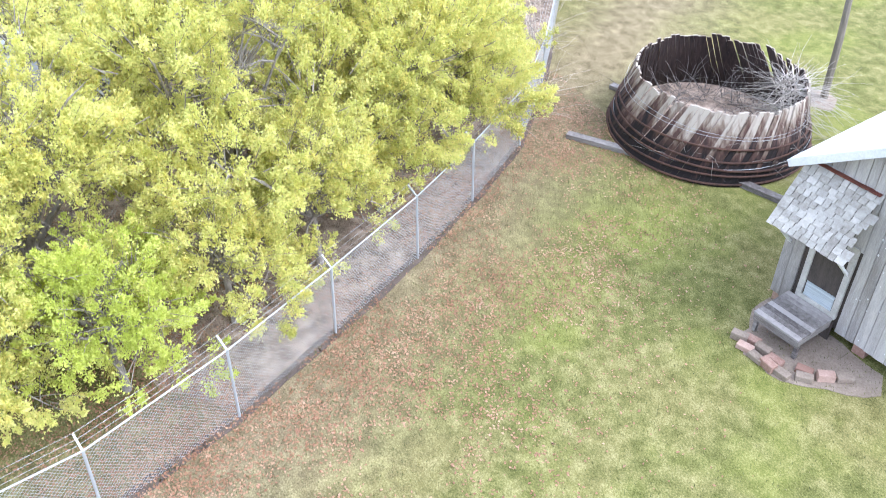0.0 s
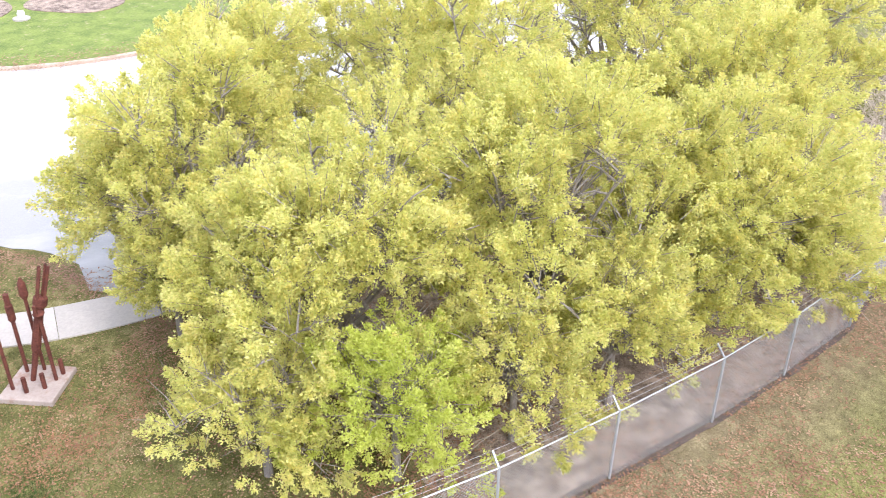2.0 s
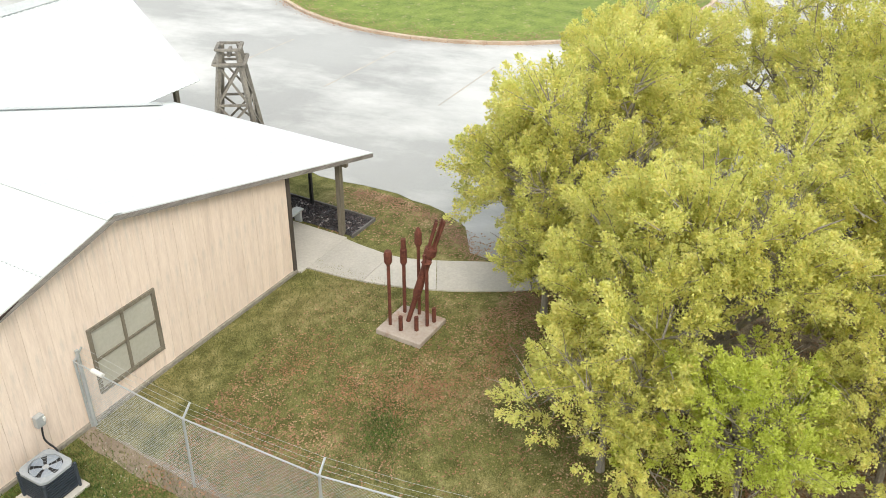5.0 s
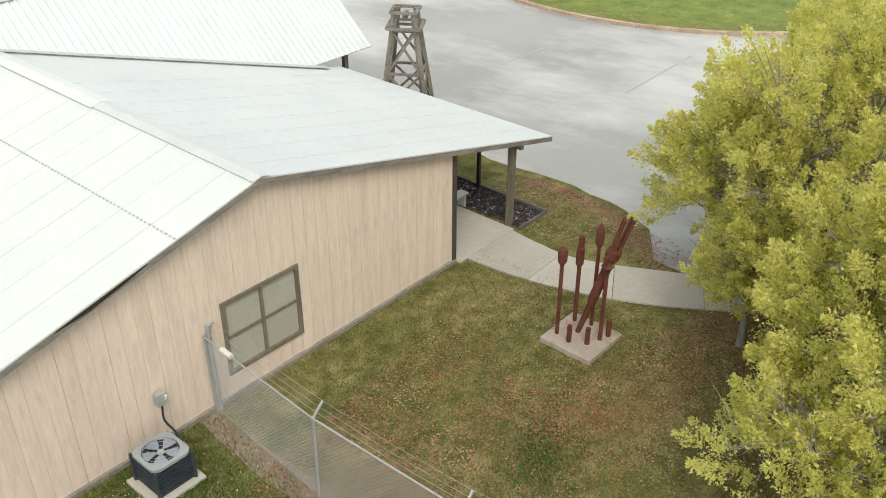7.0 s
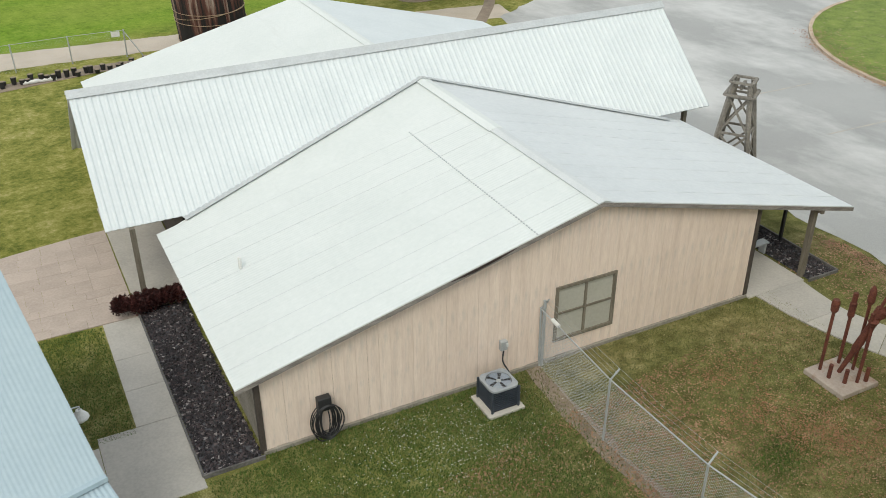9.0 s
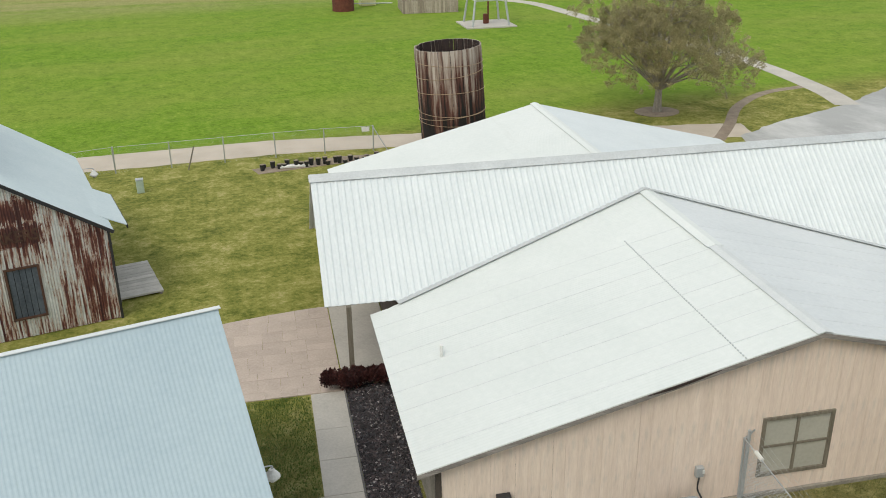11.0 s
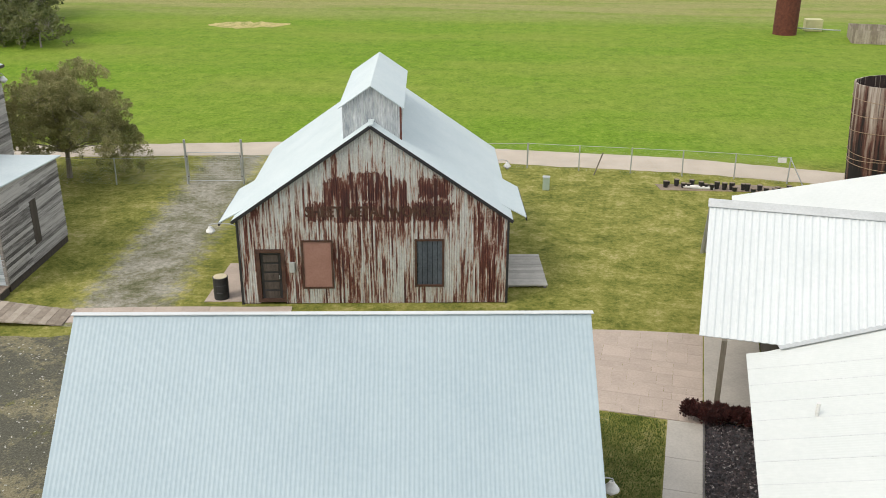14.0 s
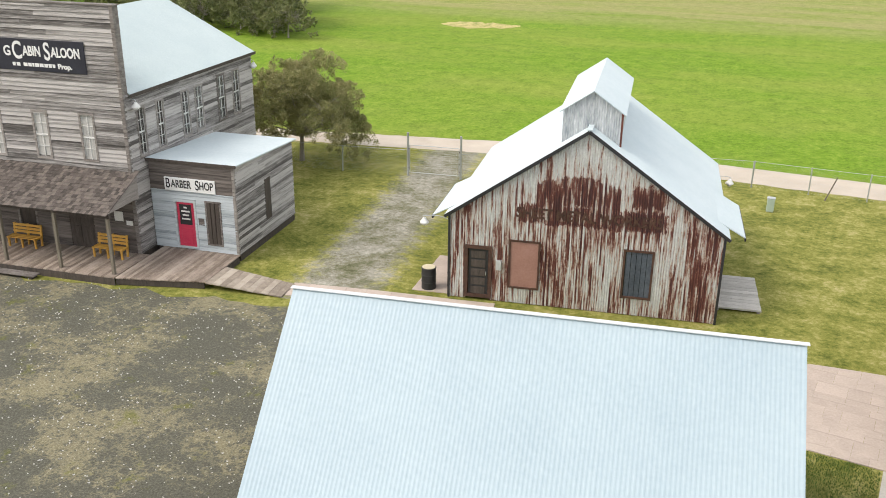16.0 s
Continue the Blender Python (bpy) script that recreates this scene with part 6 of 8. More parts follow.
W_LINE = [(14.86, 15.0), (14.12, 11.82), (13.72, 8.6), (13.75, 5.4), (14.37, 2.4), (15.57, -0.45), (16.97, -3.06), (18.53, -5.82), (20.05, -8.15), (21.9, -10.7), (24.4, -12.95), (27.1, -15.05), (30.1, -17.3), (33.4, -19.7), (38.6, -23.2)]
WEST_FENCE = fence(W_LINE, "galvanised chain-link fence with barbed wire on slanted arms", arms=0.24, wire=0.0027, pitch=0.062)
fence([(1.3, 49.85), (4.2, 49.65), (7.05, 49.5), (9.85, 49.25), (12.6, 49.0), (15.3, 48.45)], "low chain-link fence along the buff road", height=1.45, pitch=0.12, wire=0.0013, rail=0.014, post_r=0.035, seed=3)
fence([(-13.75, 45.2), (-9.2, 47.5), (-4.0, 49.2), (1.3, 49.85)], "low chain-link fence along the buff road", height=1.45, pitch=0.12, wire=0.0013, rail=0.014, post_r=0.035, seed=4)
fence([(-30.0, 43.2), (-24.6, 43.95), (-20.5, 44.35), (-16.75, 44.9)], "low chain-link fence along the buff road", height=1.45, pitch=0.12, wire=0.0013, rail=0.014, post_r=0.035, seed=5)


def gate():
    g = thing("field_gate", pose(-16.75, 44.9, 0, 0, 0, 5.7), "closed galvanised tube gate between tall posts", "gate")
    for x in (0.0, 3.0):
        part("gate_post", tube([(x, 0, 0), (x, 0, 2.45)], 0.06, 8), GALV, g, "tall grey gate post")
    bm = bmesh.new()
    for z in (0.2, 1.75):
        tube_in(bm, [(0.08, 0, z), (2.92, 0, z)], 0.022, 6)
    for x in (0.1, 2.9):
        tube_in(bm, [(x, 0, 0.2), (x, 0, 1.75)], 0.022, 6)
    part("gate_frame", bm, GALV, g)
    bm = bmesh.new()
    for k in range(12):
        z = 0.3 + k * 0.12
        tube_in(bm, [(0.1, 0, z), (2.9, 0, z)], 0.002, 4)
    for k in range(22):
        x = 0.15 + k * 0.13
        tube_in(bm, [(x, 0, 0.2), (x, 0, 1.75)], 0.002, 4)
    tagged(part("gate_mesh", bm, FENCE_WIRE, g), kind="stuff")
    for x in (0.03, 2.97):
        for z in (0.4, 1.5):
            part("hinge", box(x - 0.06, x + 0.06, -0.03, 0.03, z, z + 0.06), RUST_DARK, g)


gate()
# end brace of the road fence with a white notice
bm = tube([(15.3, 48.45, 1.45), (16.0, 47.7, 0.0)], 0.03, 6)
single("fence_brace", bm, GALV, "slanting galvanised brace at the fence corner", "brace")
single("fence_notice", box(-0.22, 0.22, -0.01, 0.01, 1.15, 1.42), WHITE_PAINT, "small white notice plate on the road fence", "notice", pose(14.9, 48.5, 0, 0, 0, -12))
single("bare_strip", slab(ragged([(13.4, 8.5), (13.75, 11.8), (14.45, 15.0), (14.8, 15.0), (14.3, 11.8), (13.95, 8.5)], 0.15, 0.5), 0.002, 0.012), DIRT, "strip of bare soil under the fence", "soil", kind="structure")
o1 = [(x - 0.10, y - 0.07) for x, y in W_LINE[4:12]] + [(x + 0.12, y + 0.08) for x, y in W_LINE[4:12]][::-1]
SOIL_DARK = worn("dark soil", (0.05, 0.04, 0.032), (0.16, 0.12, 0.095), 0.95, 0, 2, 20, bump=0.4)
single("bare_strip", slab(ragged(o1, 0.06, 0.4), 0.002, 0.012), SOIL_DARK, "strip of bare soil under the fence", "soil", kind="structure")


# ---- things by the hall ----
def condenser():
    c = thing("air_conditioner", A_AT @ pose(5.88, -0.93, 0.0), "dark louvred outdoor air conditioner on a concrete pad", "air conditioner")
    part("pad", box(-0.52, 0.52, -0.5, 0.5, 0.0, 0.08, 0.01), CONCRETE, c, "square concrete pad")
    n = 0.38
    body = part("body", box(-n + 0.03, n - 0.03, -n + 0.03, n - 0.03, 0.08, 0.72), BLACK_PAINT, c)
    for z in range(9):
        part("louvre", frame_plan(n, 0.03, 0.14 + z * 0.062, 0.165 + z * 0.062), AC_BLUE, body)
    for sx in (-1, 1):
        for sy in (-1, 1):
            part("corner_post", box(sx * n - 0.03, sx * n + 0.03, sy * n - 0.03, sy * n + 0.03, 0.08, 0.72, 0.012), AC_BLUE, body)
    lid = bmesh.new()
    ring_o, ring_i = [], []
    for i in range(32):
        a = 2 * math.pi * i / 32
        s = 1 / max(abs(math.cos(a)), abs(math.sin(a)))
        s = min(s, 1.25)
        ring_o.append((math.cos(a) * (n + 0.02) * s, math.sin(a) * (n + 0.02) * s))
        ring_i.append((math.cos(a) * 0.335, math.sin(a) * 0.335))
    lo = [lid.verts.new((*p, 0.70)) for p in ring_o]
    hi = [lid.verts.new((*p, 0.76)) for p in ring_o]
    ih = [lid.verts.new((*p, 0.77)) for p in ring_i]
    il = [lid.verts.new((*p, 0.70)) for p in ring_i]
    for i in range(32):
        lid.faces.new((lo[i - 1], lo[i], hi[i], hi[i - 1]))
        lid.faces.new((hi[i - 1], hi[i], ih[i], ih[i - 1]))
        lid.faces.new((ih[i - 1], ih[i], il[i], il[i - 1]))
    top = part("lid", lid, worn("pale grey lid", (0.25, 0.27, 0.285), (0.37, 0.39, 0.405), 0.6, 0, 2, 20), c, "pale grey lid with a round fan opening")
    grille = bmesh.new()
    for r in (0.12, 0.22, 0.30):
        ring_in(grille, (0, 0, 0.775), r, 0.0025, n=24, m=4)
    tagged(part("grille", grille, GALV, top), kind="stuff")
    for k in range(5):
        a = k * math.pi * 0.4 + 0.4
        part("blade", slab([(0.05 * math.cos(a), 0.05 * math.sin(a)), (0.20 * math.cos(a - 0.50), 0.20 * math.sin(a - 0.50)), (0.32 * math.cos(a - 0.46), 0.32 * math.sin(a - 0.46)), (0.328 * math.cos(a), 0.328 * math.sin(a)), (0.31 * math.cos(a + 0.40), 0.31 * math.sin(a + 0.40))], 0.735, 0.745), FAN_GREY, top, "fan blade")
    part("hub", tube([(0, 0, 0.66), (0, 0, 0.74)], 0.07, 12), GALV, top)


FAN_GREY = worn("slate grey fan", (0.22, 0.255, 0.30), (0.34, 0.38, 0.43), 0.5, 0.1, 2, 20)
AC_BLUE = worn("slate coated steel", (0.035, 0.045, 0.06), (0.07, 0.085, 0.105), 0.5, 0.3, 2, 20)


def frame_plan(n, w, z0, z1):
    bm = bmesh.new()
    box_in(bm, -n, n, -n, -n + w, z0, z1)
    box_in(bm, -n, n, n - w, n, z0, z1)
    box_in(bm, -n, -n + w, -n + w, n - w, z0, z1)
    box_in(bm, n - w, n, -n + w, n - w, z0, z1)
    return bm


condenser()
meter = thing("junction_box", A_AT @ pose(6.5, -0.06, 1.1), "pale grey electric box with a dark cable on the tan wall", "electric box")
part("box", box(-0.10, 0.10, -0.10, 0.04, -0.14, 0.14, 0.012), GALV, meter)
part("switch", box(0.05, 0.1, -0.13, -0.10, -0.02, 0.08), WHITE_PAINT, meter)
part("cable", tube(catmull([(0, -0.06, -0.16), (-0.02, -0.08, -0.5), (0.05, -0.3, -0.75), (-0.2, -0.5, -0.8)], 5), 0.022, 7), BLACK_PAINT, meter, "black cable")
hose = thing("garden_hose", A_AT @ pose(1.52, -0.05, 0), "dark coiled hose on a wall hanger of the tan wall", "hose")
part("hanger", box(-0.17, 0.17, -0.16, 0.04, 0.88, 1.25, 0.015), BLACK_PAINT, hose, "black wall hanger")
rngh = random.Random(3)
for k in range(12):
    w, h, o = rngh.uniform(0.14, 0.42), rngh.uniform(0.42, 0.54), rngh.uniform(-0.08, 0.08)
    pts = [(o + w * math.sin(a), -0.08 - 0.012 * k, max(0.03, 1.05 - h + h * math.cos(a))) for a in np.linspace(0, 2 * math.pi, 25)]
    part("coil", tube(pts, 0.016, 6), BLACK_PAINT, hose)
post = single("steel_post", tube([(0, 0, 0), (0, 0, 2.1)], 0.045, 10), GALV, "grey steel fence end post against the wall", "post", A_AT @ pose(7.74, -0.08, 0))
g0, g1 = Vector((*W_LINE[0], 1.85)), Vector((*W_LINE[1], 1.85))
part("rail_guard", tube([g0.lerp(g1, 0.17), g0.lerp(g1, 0.27)], 0.055, 10), WHITE_PAINT, WEST_FENCE, "white guard tube on the rail")

# ---- sculpture of drill rods ----
PLINTH = worn("rust-stained concrete", (0.30, 0.245, 0.205), (0.45, 0.385, 0.33), 0.9, 0, 1.5, 14, bump=0.2, stain=(0.26, 0.14, 0.09), stain_at=(0.54, 0.72), stain_scale=2.2)
def sculpture():
    s = thing("drill_rod_sculpture", pose(20.88, 9.78, 0, 0, 0, -9.5), "rusted drill pipes and bits standing on a concrete slab", "sculpture")
    part("plinth", box(-0.66, 0.66, -0.66, 0.66, 0.0, 0.15, 0.015), PLINTH, s, "square concrete plinth, rust-stained")
    inv = s.matrix_world.inverted()

    def at(x, y, z):
        return inv @ Vector((x + 0.13, y + 0.06, z))
    for (x, y), h, head, r in (((20.53, 10.21), 2.34, "ball", 0.044), ((21.19, 10.08), 2.36, "collar", 0.047), ((21.24, 9.69), 2.6, "bit", 0.043), ((20.82, 9.30), 2.3, "fork", 0.046)):
        b = at(x, y, 0.15)
        rod = part("rod", tube([b, b + Vector((0.02, 0.02, h - 0.5))], r, 10), RUST, s, "rusted drill pipe")
        t = b + Vector((0.02, 0.02, h - 0.55))
        if head == "ball":
            part("bit", tube([t, t + Vector((0, 0, 0.08)), t + Vector((0, 0, 0.3)), t + Vector((0, 0, 0.4))], [0.05, 0.10, 0.11, 0.085], 10), RUST, rod, "blunt rusted bit")
        elif head == "collar":
            part("bit", tube([t - Vector((0, 0, 0.35)), t - Vector((0, 0, 0.3)), t + Vector((0, 0, 0.1)), t + Vector((0, 0, 0.12)), t + Vector((0, 0, 0.4))], [0.06, 0.09, 0.09, 0.07, 0.065], 10), RUST, rod)
        elif head == "bit":
            part("bit", tube([t, t + Vector((0, 0, 0.1)), t + Vector((0, 0, 0.4)), t + Vector((0, 0, 0.55))], [0.06, 0.10, 0.09, 0.03], 10), RUST, rod)
        else:
            bm = tube([t, t + Vector((0, 0, 0.15)), t + Vector((0, 0, 0.2))], [0.06, 0.14, 0.10], 10)
            for k in (-1, 1):
                beam_in(bm, t + Vector((0.09 * k, 0, 0.1)), t + Vector((0.10 * k, 0, 0.42)), 0.07)
            part("bit", bm, RUST, rod)
    b, e = at(20.84, 9.84, 0.15), at(21.05, 9.28, 2.30)
    lean = part("leaning_pipe", tube([b, b.lerp(e, 0.35), b.lerp(e, 0.4), e], [0.06, 0.075, 0.11, 0.10], 10), RUST, s, "thick leaning drill pipe with forked end")
    d = (e - b).normalized()
    for o in ((0.09, 0, 0), (-0.09, 0.03, 0), (0, 0.09, 0), (0.02, -0.09, 0)):
        part("prong", tube([e + Vector(o) * 0.9 - d * 0.2, e + Vector(o) * 1.2 + d * 0.85], 0.035, 7), RUST, lean)
    part("collar", tube([e - d * 0.15, e + d * 0.05], 0.16, 10), RUST, lean)
    for x, y in ((20.40, 9.86), (20.53, 9.48), (21.05, 9.2)):
        b = at(x, y, 0.15)
        part("stub", tube([b, b + Vector((0, 0, 0.42))], 0.055, 10), RUST, s, "short rusted stub")


sculpture()


# ---- wooden derrick ----
def derrick():
    d = thing("wooden_derrick", pose(27.75, 19.0, 0, 0, 0, 25), "grey timber model oil derrick beside the car park", "derrick")
    H, b, t = 3.85, 0.85, 0.34

    def corner(k, z):
        w = b + (t - b) * z / H
        return Vector((w * (1, -1, -1, 1)[k], w * (1, 1, -1, -1)[k], z))
    for k in range(4):
        part("leg", beam(corner(k, 0), corner(k, H + 0.45), 0.13), DERRICK_WOOD, d)
    for z0, z1 in ((0.1, 1.25), (1.25, 2.45), (2.45, 3.75)):
        for k in range(4):
            j = (k + 1) % 4
            part("girt", beam(corner(k, z1), corner(j, z1), 0.05, 0.08), DERRICK_WOOD, d)
            part("brace", beam(corner(k, z0), corner(j, z1), 0.045, 0.07), DERRICK_WOOD, d)
            part("brace", beam(corner(j, z0), corner(k, z1), 0.045, 0.07), DERRICK_WOOD, d)
    for z, w in ((H, 0.5), (H + 0.45, 0.38)):
        for k in range(4):
            a, c = Vector((w * (1, -1, -1, 1)[k], w * (1, 1, -1, -1)[k], z)), Vector((w * (-1, -1, 1, 1)[k], w * (1, -1, -1, 1)[k], z))
            part("crown_plank", beam(a, c, 0.11, 0.07), DERRICK_WOOD, d)
    part("crown_block", box(-0.3, 0.3, -0.05, 0.05, H + 0.18, H + 0.36), DERRICK_WOOD, d)


DERRICK_WOOD = worn("grey derrick timber", (0.11, 0.10, 0.085), (0.29, 0.265, 0.225), 0.9, 0, 2, 16, bump=0.3)
derrick()


# ---- collapsing vat and the cabin ----
def staves(t, r0, r1, z0, z1, n, twist, mat, seed, gap=(), thick=0.05, ragged=0.12, fallen=1.0):
    rng = random.Random(seed)
    for i in range(n):
        a = 2 * math.pi * i / n
        if any(lo < a < hi for lo, hi in gap):
            continue
        w = math.pi / n * 0.985
        h = z1 + rng.uniform(-ragged, ragged * 0.4)
        # the far side has slumped outwards
        slump = fallen * math.exp(-((a - 4.45) / 0.5) ** 2)
        h -= 0.18 * slump * rng.uniform(0.4, 1.4)
        b = a + twist + rng.uniform(-0.012, 0.012)
        bm = bmesh.new()
        rows = []
        for z, r, aa in ((z0, r0, a), (z0 + (h - z0) * 0.5, (r0 + r1) / 2 + 0.02, (a + b) / 2), (h, r1 + 0.30 * slump + rng.uniform(-0.03, 0.03), b + 0.1 * slump)):
            rows.append([bm.verts.new((q * math.cos(aa + s), q * math.sin(aa + s), z)) for q, s in ((r, -w), (r, w), (r - thick, w), (r - thick, -w))])
        for p, q in zip(rows, rows[1:]):
            for k in range(4):
                bm.faces.new((p[k - 1], p[k], q[k], q[k - 1]))
        bm.faces.new(rows[0])
        bm.faces.new(rows[-1])
        me = mesh_of("stave", bm, mat)
        # faces turned inward take the near-black wood
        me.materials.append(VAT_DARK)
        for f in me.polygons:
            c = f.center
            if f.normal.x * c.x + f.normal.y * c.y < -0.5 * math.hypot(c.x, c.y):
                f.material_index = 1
        part("stave", me, None, t)


def twigs(name, spots, n, length, seed, material, label, category, spread=(1, 1, 1), thick=0.012, kind="stuff", rise=1.0):
    rng = random.Random(seed)
    bm = bmesh.new()
    for k in range(n):
        p = Vector(rng.choice(spots)) + Vector([rng.uniform(-1, 1) * s for s in spread])
        d = Vector((rng.uniform(-1, 1), rng.uniform(-1, 1), rng.uniform(0.1, 1.0) * rise)).normalized()
        pts, ln_ = [p], length * rng.uniform(0.5, 1.3)
        for s in range(4):
            d = (d + Vector((rng.uniform(-0.35, 0.35), rng.uniform(-0.35, 0.35), rng.uniform(-0.35, 0.15)))).normalized()
            pts.append(pts[-1] + d * ln_ / 4)
        tube_in(bm, pts, [thick, thick * 0.8, thick * 0.6, thick * 0.4, thick * 0.2], 3, False)
    return single(name, bm, material, label, category, kind=kind)


VAT = (20.15, -16.1)
v = thing("wooden_vat", pose(*VAT, 0, 1.5, -1.0, 0), "collapsing round wooden vat with black feet and iron hoops", "vat")
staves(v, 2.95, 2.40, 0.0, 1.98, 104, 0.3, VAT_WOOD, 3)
for z, r in ((0.10, 2.95), (0.28, 2.90), (0.48, 2.85), (0.72, 2.78), (1.0, 2.70)):
    bm = ring_in(bmesh.new(), (0, 0, z), r + 0.01, 0.03, n=60, m=6)
    for q in bm.verts:
        q.co.z += 0.05 * math.sin(math.atan2(q.co.y, q.co.x) * 2 + z * 9)
    part("hoop", bm, RUST_DARK, v, "rusted iron hoop")
for z, r in ((0.58, 2.83), (1.25, 2.64), (1.42, 2.6)):
    bm = ring_in(bmesh.new(), (0, 0, z), r, 0.005, n=60, m=4)
    for q in bm.verts:
        q.co.z += 0.12 * math.sin(math.atan2(q.co.y, q.co.x) * 1 + z * 5)
    part("wire", bm, GALV, v, "loose wire")
bm = bmesh.new()
bmesh.ops.create_circle(bm, cap_ends=True, segments=40, radius=2.45)
bmesh.ops.translate(bm, verts=bm.verts, vec=(0, 0, 0.3))
part("fill", bm, LITTER, v, "litter of dead vines inside")
tw = [(VAT[0] + 1.6 * math.cos(a), VAT[1] + 1.6 * math.sin(a), 0.35) for a in np.linspace(0, 6, 9)]
twigs("dead_vines", tw, 260, 1.3, 5, WOOD_GREY, "tangle of dead grey vines inside the vat", "vines", (0.7, 0.7, 0.15))
twigs("dead_vines", [(18.8, -17.7, 1.6), (19.2, -18.0, 1.6), (18.5, -17.2, 1.3)], 230, 1.7, 6, TWIG, "spray of pale dead vines over the vat rim", "vines", (0.35, 0.35, 0.2), 0.012, rise=0.3)
twigs("hanging_vines", [(VAT[0] + 2.68 * math.cos(a), VAT[1] + 2.68 * math.sin(a), 0.5) for a in np.linspace(1.8, 4.6, 14)], 70, 0.8, 7, TWIG, "thin dry vines on the vat's side", "vines", (0.1, 0.1, 0.4), 0.007)
for i, (a, b) in enumerate((((21.7, -12.2, 0.07), (20.0, -13.4, 0.07)), ((23.6, -15.1, 0.07), (22.2, -15.6, 0.07)), ((16.4, -15.5, 0.07), (18.0, -14.9, 0.07)))):
    single("sleeper", beam(a, b, 0.24, 0.15), WOOD_GREY, "grey timber sleeper jutting from under the vat", "timber", group="sleepers under the vat")
POLE = thing("leaning_pole", pose(20.1, -20.75, 0, 0, 0, 0), "leaning grey timber pole with wire insulators", "pole")
part("shaft", tube([(0, 0, -0.1), (0.14, -0.1, 1.95), (0.38, -0.23, 3.85)], [0.12, 0.11, 0.09], 9), WOOD_POST, POLE)
part("insulator", tube([(0.36, -0.10, 3.5), (0.36, -0.10, 3.7)], 0.06, 8), WHITE_PAINT, POLE, "white insulator")
part("insulator", tube([(0.45, -0.25, 3.3), (0.47, -0.25, 3.48)], 0.06, 8), WHITE_PAINT, POLE, "white insulator")
single("soil_patch", slab([(20.16 + 0.7 * math.cos(a) * (1 + 0.2 * math.sin(3 * a)), -20.55 + 0.55 * math.sin(a)) for a in np.linspace(0, 6.1, 14)], 0.002, 0.012), DIRT, "bare soil round the pole", "soil", kind="structure")


